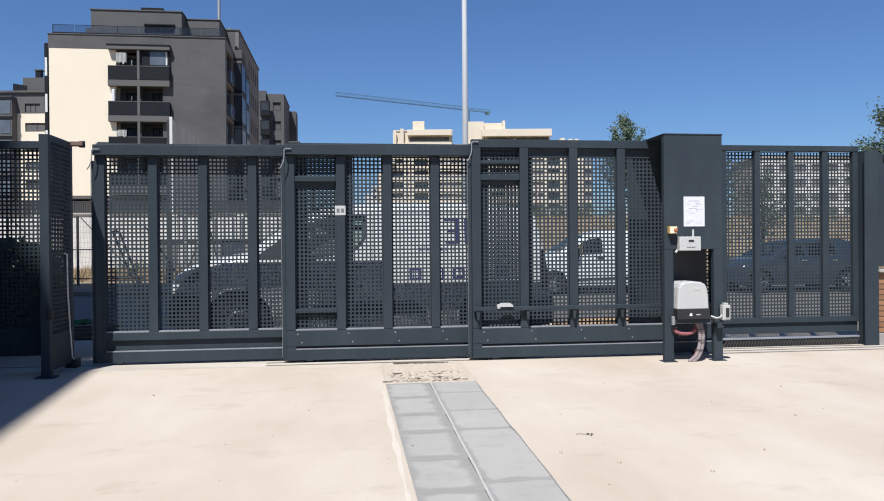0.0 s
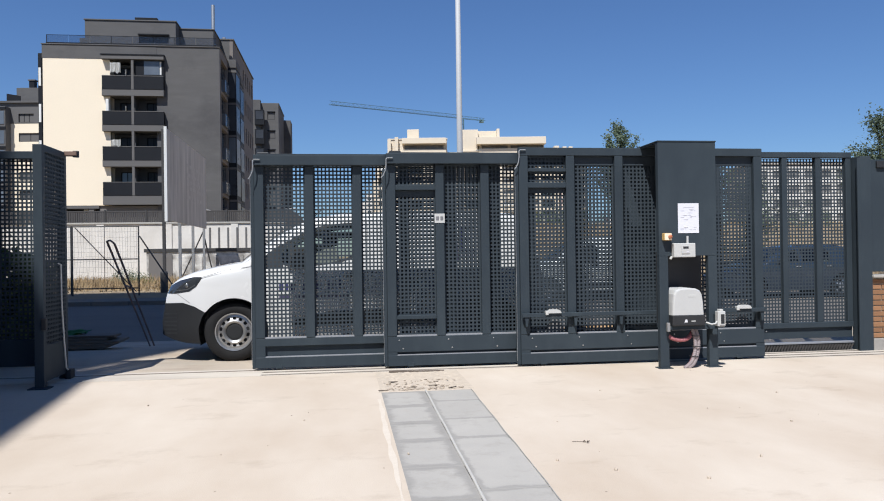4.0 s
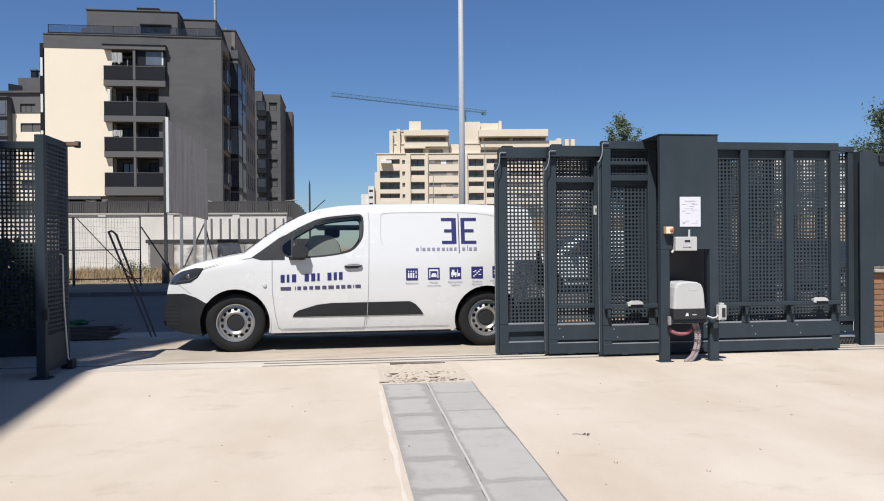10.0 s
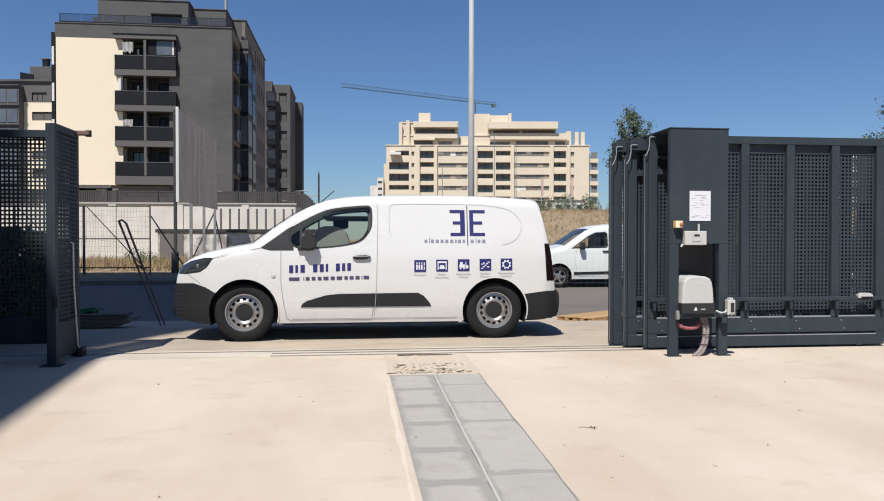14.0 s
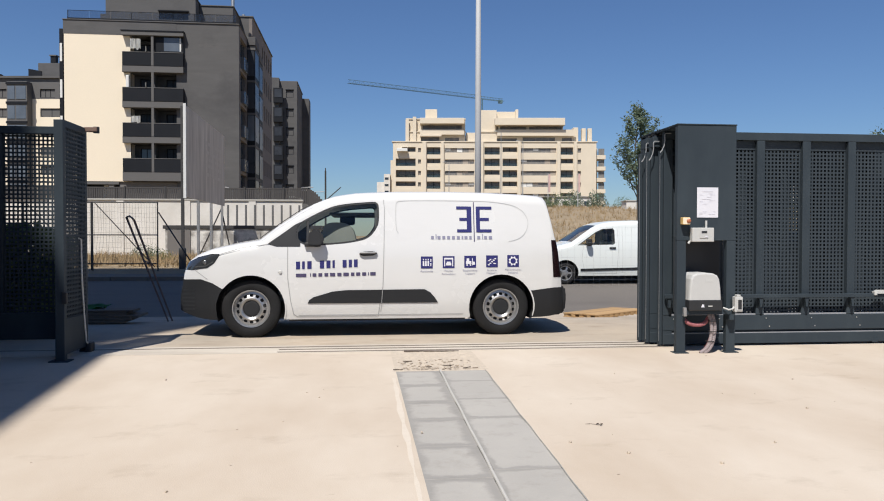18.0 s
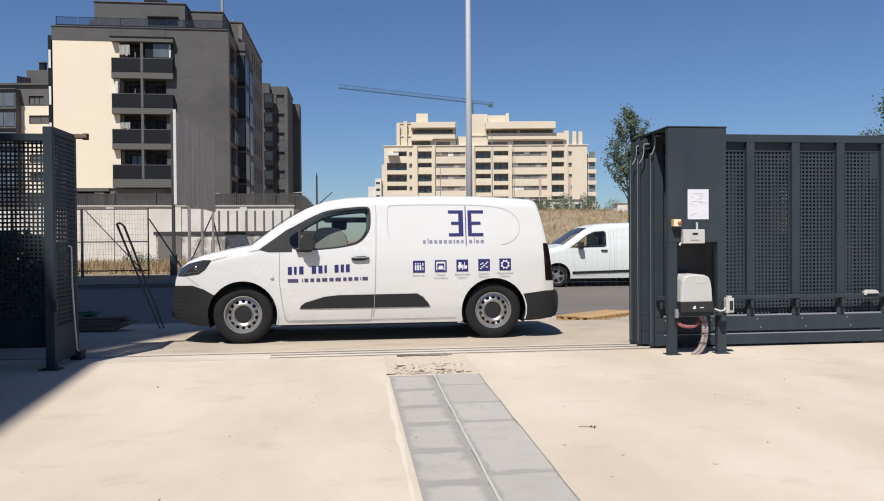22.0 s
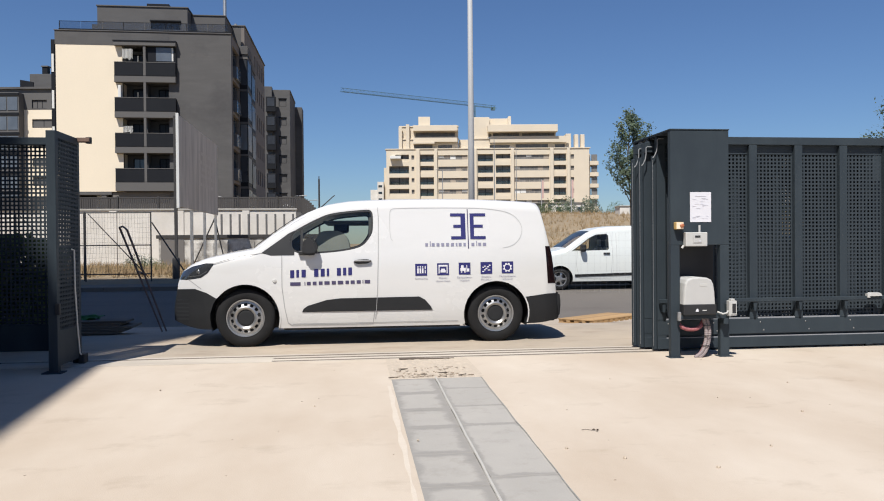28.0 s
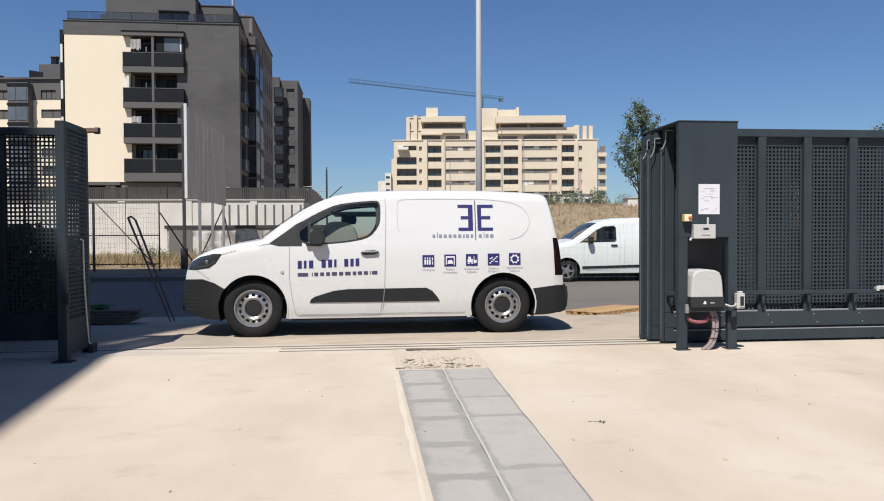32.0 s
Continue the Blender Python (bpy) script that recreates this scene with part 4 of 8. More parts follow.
def catch_portal():
    """The portal that the closing leaf runs into, with a return panel of perforated sheet."""
    t = thing("catch_portal", "slate grey catch portal with a perforated return panel", "gate post")
    part("post", B(-2.868, 7.43, 0.0, -2.782, 7.50, 2.292, bev=0.005), M_GATE, t)
    part("post", B(-2.868, 8.04, 0.0, -2.80, 8.105, 2.30, bev=0.005), M_GATE, t)
    part("top_beam", B(-2.866, 7.501, 2.23, -2.79, 8.039, 2.298, bev=0.004), M_GATE, t)
    part("bottom_beam", B(-2.866, 7.501, 0.06, -2.79, 8.039, 0.40, bev=0.004), M_GATE, t)
    sheet(t, -2.80, 7.49, 0.4, 0.56, 1.84, 90)
    sheet(t, -2.862, 7.49, 0.4, 0.56, 1.84, 90)
    part("guide_arm", B(-2.80, 8.02, 2.262, -2.672, 8.10, 2.306, bev=0.006), M_RUST, t, "rust-stained guide arm")
    part("guide_roller", lathe(bmesh.new(), [(0.0, 2.25), (0.03, 2.25), (0.03, 2.312), (0.0, 2.312)], 16, "z", (-2.69, 8.06, 0)), M_BLACK, t)
    part("foot_plate", B(-2.92, 7.39, 0.0, -2.74, 7.54, 0.01), M_GATE, t)
    part("latch", B(-2.80, 7.41, 0.55, -2.755, 7.45, 0.66, bev=0.006), M_BLACK, t)
    part("cable", tube(bmesh.new(), [(-2.785, 7.82, 1.17), (-2.776, 7.86, 1.16), (-2.776, 7.87, 0.8), (-2.774, 7.92, 0.4), (-2.776, 7.98, 0.12), (-2.76, 8.05, 0.05)], 0.008, 8), M_BOXGREY, t, "pale grey conduit")
    part("roller_shoe", B(-2.80, 8.0, 0.0, -2.74, 8.12, 0.10, bev=0.01), M_BLACK, t)


catch_portal()


def side_fence():
    t = thing("side_fence", "slate grey perforated fence panel beside the gate, in shade", "fence")
    y = 7.93
    part("top_beam", B(-6.4, y - 0.02, 2.215, -2.872, y + 0.07, 2.29, bev=0.004), M_GATE, t)
    posts = [-6.4, -5.85, -5.3, -4.75, -4.2, -3.64, -3.06]
    for x in posts:
        part("post", B(x, y, 0.42, x + 0.085, y + 0.07, 2.214, bev=0.004), M_GATE, t)
    for a, b in zip(posts, posts[1:] + [-2.91]):
        sheet(t, a + 0.05, y + 0.045, 0.40, b - a - 0.0, 1.84)
    part("toe_panel", B(-6.4, y, 0.15, -2.872, y + 0.07, 0.419, bev=0.004), M_GATE, t)
    for x in (-6.35, -4.6, -3.0):
        part("leg", B(x, y + 0.01, 0.0, x + 0.06, y + 0.06, 0.151), M_GATE, t)


side_fence()


# ---- vehicles ----
def lerp_table(tab, x):
    for (a, za), (b, zb) in zip(tab, tab[1:]):
        if x <= b:
            s = max(0.0, (x - a) / (b - a))
            return za + (zb - za) * s
    return tab[-1][1]


class Shape:
    """Body surface of a vehicle: front axle at x = 0, nose to -x, ground at z = 0."""

    def __init__(self, tops, half, sill, belt, lean, nose, tail):
        self.tops, self.half, self.sill, self.belt, self.lean, self.nose, self.tail = tops, half, sill, belt, lean, nose, tail
        self.x0, self.x1 = tops[0][0], tops[-1][0]
        self.roof = max(z for _, z in tops)

    def width(self, x):
        u = min(1.0, max(0.0, (x - self.x0) / self.nose[0]))
        v = min(1.0, max(0.0, (self.x1 - x) / self.tail[0]))
        return self.half * (1 - self.nose[1] * (1 - u) ** 2.3) * (1 - self.tail[1] * (1 - v) ** 2)

    def side(self, x, z):
        w = self.width(x)
        if z > self.belt:
            w -= self.lean * ((z - self.belt) / (self.roof - self.belt)) ** 1.25
        if z < 0.45:
            w -= 0.035 * ((0.45 - z) / 0.25) ** 2
        mid = (z - 0.75) / 0.3
        return w + 0.018 * math.exp(-mid * mid)

    def ring(self, x):
        zt = lerp_table(self.tops, x)
        r = min(0.15, 0.3 * (zt - self.sill))
        zs = zt - r
        pts = []
        u = max(0.0, 1 - (x - self.x0) / 0.42)
        v = max(0.0, 1 - (self.x1 - x) / 0.35)
        low = self.sill + 0.1 * u ** 2 + 0.05 * v ** 2
        for i in range(15):
            z = low + (zs - low) * i / 14
            pts.append((self.side(x, z), z))
        ys = self.side(x, zs)
        for i in range(1, 6):
            a = math.pi / 2 * i / 5
            pts.append((ys - r * 1.05 * (1 - math.cos(a)), zs + (r - 0.022) * math.sin(a)))
        ye = pts[-1][0]
        for i in range(1, 7):
            y = ye * (1 - i / 6)
            pts.append((y, zt - 0.022 * (y / ye) ** 2))
        return pts

    def shell(self):
        xs = {self.x0, self.x1, *(x for x, _ in self.tops)}
        n = int((self.x1 - self.x0) / 0.075)
        xs |= {self.x0 + (self.x1 - self.x0) * i / n for i in range(n + 1)}
        xs = sorted(xs)
        keep = [xs[0]]
        for x in xs[1:]:
            if x - keep[-1] > 0.012:
                keep.append(x)
        bm = bmesh.new()
        rings = []
        for x in keep:
            p = self.ring(x)
            rings.append([bm.verts.new((x, -y, z)) for y, z in p] + [bm.verts.new((x, y, z)) for y, z in p[-2::-1]])
        for a, b in zip(rings, rings[1:]):
            for i in range(len(a) - 1):
                bm.faces.new((a[i], b[i], b[i + 1], a[i + 1]))
        bm.faces.new(rings[0])
        bm.faces.new(rings[-1][::-1])
        return bm


def knife(bm, poly, closed=True, any_face=False):
    """Cuts the mesh along a line of (x, z), seen from the side."""
    segs = list(zip(poly, poly[1:] + (poly[:1] if closed else [])))
    for (ax, az), (bx, bz) in (s[:2] for s in segs if len(s) == 2):
        lo_x, hi_x, lo_z, hi_z = min(ax, bx) - 0.01, max(ax, bx) + 0.01, min(az, bz) - 0.01, max(az, bz) + 0.01
        fs = []
        for f in bm.faces:
            if not any_face and abs(f.normal.y) < 0.3:
                continue
            cx = [v.co.x for v in f.verts]
            cz = [v.co.z for v in f.verts]
            if max(cx) > lo_x and min(cx) < hi_x and max(cz) > lo_z and min(cz) < hi_z:
                fs.append(f)
        if not fs:
            continue
        geom = fs + list({e for f in fs for e in f.edges}) + list({v for f in fs for v in f.verts})
        bmesh.ops.bisect_plane(bm, geom=geom, plane_co=(ax, 0, az), plane_no=Vector((bz - az, 0, ax - bx)).normalized(), dist=1e-5)
        bm.normal_update()


def inside(poly, x, z):
    r = False
    for (ax, az), (bx, bz) in zip(poly, poly[1:] + poly[:1]):
        if (az > z) != (bz > z) and x < (bx - ax) * (z - az) / (bz - az) + ax:
            r = not r
    return r


def inset(poly, d):
    """The outline drawn in by d."""
    n = len(poly)
    area = sum(a[0] * b[1] - b[0] * a[1] for a, b in zip(poly, poly[1:] + poly[:1]))
    sg = 1 if area > 0 else -1
    out = []
    for i in range(n):
        p, a, b = Vector(poly[i]), Vector(poly[i - 1]), Vector(poly[(i + 1) % n])
        n1 = Vector((-(p - a).y, (p - a).x)).normalized() * sg
        n2 = Vector((-(b - p).y, (b - p).x)).normalized() * sg
        m = (n1 + n2)
        m = m / max(0.35, m.length_squared / 2)
        out.append(tuple(p + m * d))
    return out


def circle(cx, cz, r, n=28):
    return [(cx + r * math.cos(2 * math.pi * i / n), cz + r * math.sin(2 * math.pi * i / n)) for i in range(n)]


def pull(faces, push=0.0):
    """A new mesh of some faces, moved in by push along their normals."""
    out = bmesh.new()
    ids = {}
    for f in faces:
        vs = []
        for v in f.verts:
            if v not in ids:
                ids[v] = out.verts.new(v.co - v.normal * push)
            vs.append(ids[v])
        out.faces.new(vs)
    return out


def ribbon(shape, line, w=0.007, out=0.003, side=-1):
    """A narrow band along a line of (x, z) on the body's flank."""
    pts = []
    for (ax, az), (bx, bz) in zip(line, line[1:]):
        n = max(1, int(math.hypot(bx - ax, bz - az) / 0.05))
        pts += [(ax + (bx - ax) * i / n, az + (bz - az) * i / n) for i in range(n)]
    pts.append(line[-1])
    bm = bmesh.new()
    rows = []
    for i, (x, z) in enumerate(pts):
        a, b = pts[max(i - 1, 0)], pts[min(i + 1, len(pts) - 1)]
        d = Vector((b[0] - a[0], b[1] - a[1])).normalized()
        nx, nz = -d.y * w / 2, d.x * w / 2
        rows.append([bm.verts.new((x + s * nx, side * (shape.side(x + s * nx, z + s * nz) + out), z + s * nz)) for s in (-1, 1)])
    for a, b in zip(rows, rows[1:]):
        bm.faces.new((a[0], b[0], b[1], a[1]))
    return bm


def decal(bm, shape, poly, out=0.004, side=-1):
    """A thin vinyl shape (x, z) laid on the flank."""
    vs = [bm.verts.new((x, side * (shape.side(x, z) + out), z)) for x, z in poly]
    bm.faces.new(vs if side < 0 else vs[::-1])
    return bm


def decal_box(bm, shape, x0, z0, x1, z1, out=0.004):
    n = max(1, int((z1 - z0) / 0.06))
    for i in range(n):
        a, b = z0 + (z1 - z0) * i / n, z0 + (z1 - z0) * (i + 1) / n
        decal(bm, shape, [(x0, a), (x1, a), (x1, b), (x0, b)], out)


def wheel(parent, x, y, r, side, style):
    """A wheel about its own axle; the outer face looks to side."""
    w = 0.2
    s = side
    h = w / 2
    prof = [(r * 0.60, h * 0.8), (r * 0.645, h * 0.98), (r * 0.80, h), (r * 0.93, h * 0.93), (r * 0.985, h * 0.78), (r, h * 0.55), (r, -h * 0.55), (r * 0.985, -h * 0.78), (r * 0.93, -h * 0.93), (r * 0.80, -h), (r * 0.66, -h * 0.9)]
    bm = lathe(bmesh.new(), [(a, b * s) for a, b in prof], 56, "y")
    bmesh.ops.recalc_face_normals(bm, faces=bm.faces)
    wh = part("wheel", bm, M_TYRE, parent, "black tyre on a silver rim", smooth=True)
    wh.matrix_basis = pose(x, y, r)
    rim = bmesh.new()
    o = s * h
    lathe(rim, [(r * 0.72, o * 0.86), (r * 0.70, o * 1.02), (r * 0.665, o * 1.0), (r * 0.63, o * 0.62)], 56)
    if style == "steel":
        n = 14
        lathe(rim, [(r * 0.63, o * 0.62), (r * 0.555, o * 0.66)], 56)
        lathe(rim, [(r * 0.45, o * 0.86), (r * 0.40, o * 0.93), (r * 0.33, o * 0.80), (r * 0.30, o * 0.60), (0.0, o * 0.60)], 56)
        for k in range(n):
            a = 2 * math.pi * k / n
            vs = []
            for rr, hh, sp in ((r * 0.555, o * 0.66, 0.13), (r * 0.50, o * 0.78, 0.075), (r * 0.45, o * 0.86, 0.125)):
                vs.append([rim.verts.new((rr * math.cos(a + d), hh, rr * math.sin(a + d))) for d in (-sp, sp)])
            for u, v in zip(vs, vs[1:]):
                rim.faces.new((u[0], u[1], v[1], v[0]))
    else:
        for k in range(5):
            a = 2 * math.pi * k / 5
            vs = []
            for rr, hh, sp in ((r * 0.64, o * 0.75, 0.17), (r * 0.45, o * 0.86, 0.20), (r * 0.2, o * 0.9, 0.36)):
                vs.append([rim.verts.new((rr * math.cos(a + d * sp), hh - abs(d) * 0.0, rr * math.sin(a + d * sp))) for d in (-1, 0, 1)])
            for u, v in zip(vs, vs[1:]):
                for i in (0, 1):
                    rim.faces.new((u[i], u[i + 1], v[i + 1], v[i]))
        lathe(rim, [(r * 0.22, o * 0.84), (r * 0.2, o * 0.92), (0.0, o * 0.92)], 24)
    for v in rim.verts:
        v.co.x *= 0.91
        v.co.z *= 0.91
    bmesh.ops.recalc_face_normals(rim, faces=rim.faces)
    part("rim", rim, M_RIM, wh, "silver wheel rim", smooth=False)
    part("brake_disc", lathe(bmesh.new(), [(r * 0.64, o * 0.3), (0.0, o * 0.3)], 32), M_BLACK, wh)
    part("hub_cap", lathe(bmesh.new(), [(r * 0.30, o * 0.605), (r * 0.29, o * 0.68), (r * 0.22, o * 0.74), (0.0, o * 0.74)], 32), M_TRIM if style == "steel" else M_RIM, wh, smooth=False)
    return wh


def vehicle(name, label, category, m, shape, paint, wheels, r, arch, windows, screen, bumpers, lamps, style, trims=(), pane=M_CARGLASS):
    """windows: side outlines; screen: (x0, x1, margin); bumpers and lamps: outlines with names and materials."""
    t = thing(name, label, category, m)
    bm = shape.shell()
    bm.normal_update()
    for x in wheels:
        knife(bm, circle(x, r, arch))
    seal = [inset(p, 0.022) for p in windows]
    for p in list(windows) + seal:
        knife(bm, p)
    for _, p, _, _ in (*bumpers, *lamps, *trims):
        knife(bm, p, any_face=True)
    for x in screen[:2]:
        g = list(bm.faces) + list(bm.edges) + list(bm.verts)
        bmesh.ops.bisect_plane(bm, geom=g, plane_co=(x, 0, 0), plane_no=(1, 0, 0), dist=1e-5)
    bm.normal_update()
    groups = {}
    for f in bm.faces:
        c = f.calc_center_median()
        flank = abs(f.normal.y) > 0.3
        key = "body"
        if flank and any((c.x - x) ** 2 + (c.z - r) ** 2 < arch ** 2 for x in wheels):
            continue
        if flank:
            for i, p in enumerate(windows):
                if inside(p, c.x, c.z):
                    key = ("pane", i, c.y > 0) if inside(seal[i], c.x, c.z) else ("seal", i, c.y > 0)
        if key == "body" and screen[0] < c.x < screen[1] and f.normal.z > 0.2 and abs(c.y) < shape.width(c.x) - screen[2] - 0.0:
            key = "windscreen"
        if key == "body":
            for i, (nm, p, mm, per_side) in enumerate((*lamps, *bumpers, *trims)):
                if inside(p, c.x, c.z):
                    key = ("x", i, c.y > 0 if per_side else False)
                    break
        groups.setdefault(key, []).append(f)
    extra = (*lamps, *bumpers, *trims)
    for key, fs in groups.items():
        if key == "body":
            part("body", pull(fs), paint, t, smooth=True)
        elif key[0] == "seal":
            part("window_seal", pull(fs, 0.004), M_BLACK, t, smooth=True)
        elif key == "windscreen":
            o = part("windscreen", pull(fs, 0.006), pane, t, smooth=True)
            o.visible_shadow = False
        elif key[0] == "pane":
            o = part("side_window", pull(fs, 0.014), pane, t, smooth=True)
            o.visible_shadow = False
        else:
            nm, p, mm, _ = extra[key[1]]
            part(nm, pull(fs, -0.003), mm, t, smooth=True)
    bm.free()
    W = shape.half
    for x in wheels:
        for s in (-1, 1):
            wheel(t, x, s * (W - 0.13), r, s, style)
            lin = bmesh.new()
            a = [(arch * 1.02 * math.cos(math.pi * k / 14 * 1.24 - 0.38), arch * 1.02 * math.sin(math.pi * k / 14 * 1.24 - 0.38)) for k in range(15)]
            rows = [[lin.verts.new((x + px, s * y, r + pz)) for px, pz in a] for y in (W - 0.04, W - 0.34)]
            for i in range(14):
                lin.faces.new((rows[0][i], rows[0][i + 1], rows[1][i + 1], rows[1][i]))
            lin.faces.new(rows[1])
            part("arch_liner", lin, M_BLACK, t)
    lo, hi = shape.x0 + 0.25, shape.x1 - 0.25
    part("underbody", B(wheels[0] + arch + 0.03, -W + 0.10, shape.sill - 0.03, wheels[1] - arch - 0.03, W - 0.10, shape.sill + 0.12), M_BLACK, t)
    part("axle", B(lo, -W + 0.36, shape.sill + 0.02, hi, W - 0.36, shape.sill + 0.16), M_BLACK, t)
    return t


def cabin(t, shape, seat_x, dash_x, back_x, seat_z=0.55, rests=True):
    W = shape.half - 0.12
    part("cabin_floor", B(dash_x - 0.05, -W, seat_z - 0.12, back_x, W, seat_z - 0.08), M_CABIN, t)
    bm = B(dash_x, -W + 0.02, seat_z - 0.1, dash_x + 0.3, W - 0.02, shape.belt + 0.0, bev=0.05)
    part("dashboard", bm, M_CABIN, t)
    for y in (-0.4, 0.4):
        bm = B(seat_x - 0.25, y - 0.25, seat_z - 0.1, seat_x + 0.25, y + 0.25, seat_z + 0.14, bev=0.05)
        part("seat", bm, M_SEAT, t)
        bm = bmesh.new()
        slab(bm, [(seat_x + 0.16, seat_z + 0.08), (seat_x + 0.32, seat_z + 0.08), (seat_x + 0.44, seat_z + 0.62), (seat_x + 0.30, seat_z + 0.64)], y - 0.25, y + 0.25)
        bmesh.ops.bevel(bm, geom=list(bm.edges), offset=0.035, segments=2, affect="EDGES")
        part("seat_back", bm, M_SEAT, t)
        if rests:
            part("head_rest", B(seat_x + 0.33, y - 0.13, seat_z + 0.66, seat_x + 0.43, y + 0.13, seat_z + 0.86, bev=0.035), M_SEAT, t)
    prof = [(0.165 + 0.014 * math.cos(a), 0.014 * math.sin(a)) for a in (2 * math.pi * k / 8 for k in range(8))]
    st = part("steering_wheel", lathe(bmesh.new(), prof, 28, "z", closed=True), M_BLACK, t, smooth=True)
    st.matrix_basis = pose(dash_x + 0.42, -0.38, shape.belt - 0.0, 0, -62, 0)


def rounded(poly, times=2):
    """The outline with its corners cut again and again."""
    for _ in range(times):
        out = []
        for (ax, az), (bx, bz) in zip(poly, poly[1:] + poly[:1]):
            out += [(ax * 0.75 + bx * 0.25, az * 0.75 + bz * 0.25), (ax * 0.25 + bx * 0.75, az * 0.25 + bz * 0.75)]
        poly = out
    return poly


VAN = Shape([(-0.85, 0.55), (-0.84, 0.70), (-0.80, 0.83), (-0.745, 0.925), (-0.66, 0.985), (-0.56, 1.03), (-0.46, 1.065), (-0.3, 1.10), (-0.16, 1.13), (0.085, 1.17), (0.295, 1.335), (0.57, 1.522), (0.72, 1.605), (0.85, 1.659), (0.96, 1.697), (1.06, 1.714),
             (1.2, 1.735), (1.34, 1.745), (1.7, 1.758), (2.3, 1.763), (2.8, 1.755), (3.2, 1.737), (3.44, 1.72), (3.505, 1.705), (3.535, 1.665), (3.558, 1.58), (3.595, 1.42), (3.655, 1.15), (3.70, 0.85), (3.72, 0.6), (3.735, 0.5)], 0.92, 0.215, 1.02, 0.13, (0.75, 0.30), (0.18, 0.06))
V_WIN = [(0.52, 1.075), (1.0, 1.095), (1.27, 1.135), (1.38, 1.18), (1.46, 1.28), (1.492, 1.36), (1.492, 1.555), (1.47, 1.595), (1.43, 1.61), (1.0, 1.57), (0.82, 1.495), (0.64, 1.40), (0.52, 1.325)]
V_WIN = rounded(V_WIN)
V_QUARTER = [(0.19, 1.10), (0.30, 1.07), (0.57, 1.07), (0.57, 1.36), (0.50, 1.325), (0.40, 1.25)]
V_FBUMP = [(-1.0, 0.1), (-0.28, 0.1), (-0.28, 0.36), (-0.31, 0.57), (-0.44, 0.645), (-0.58, 0.69), (-1.0, 0.675)]
V_RBUMP = [(3.24, 0.1), (3.9, 0.1), (3.9, 0.58), (3.60, 0.575), (3.29, 0.535), (3.30, 0.40), (3.27, 0.3)]
V_HEAD = [(-0.95, 0.80), (-0.68, 0.795), (-0.50, 0.82), (-0.42, 0.875), (-0.345, 0.985), (-0.45, 0.985), (-0.62, 0.945), (-0.72, 0.895), (-0.95, 0.87)]
V_TAIL = [(3.60, 0.70), (3.9, 0.70), (3.9, 1.15), (3.575, 1.15)]

van = vehicle("delivery_van", "white panel van with blue lettering bars and dark grey bumpers", "van", pose(-1.265, 9.83, 0.0), VAN, M_VAN, (0.0, 2.962), 0.343, 0.4,
              [V_WIN], (0.10, 0.93, 0.19), [("front_bumper", V_FBUMP, M_TRIM, False), ("rear_bumper", V_RBUMP, M_TRIM, False)],
              [("headlamp", V_HEAD, M_LAMPCLEAR, True), ("tail_lamp", V_TAIL, M_LAMPRED, True)], "steel", [("quarter_trim", V_QUARTER, M_BLACK, True)])
cabin(van, VAN, 0.68, 0.28, 1.60, rests=False)


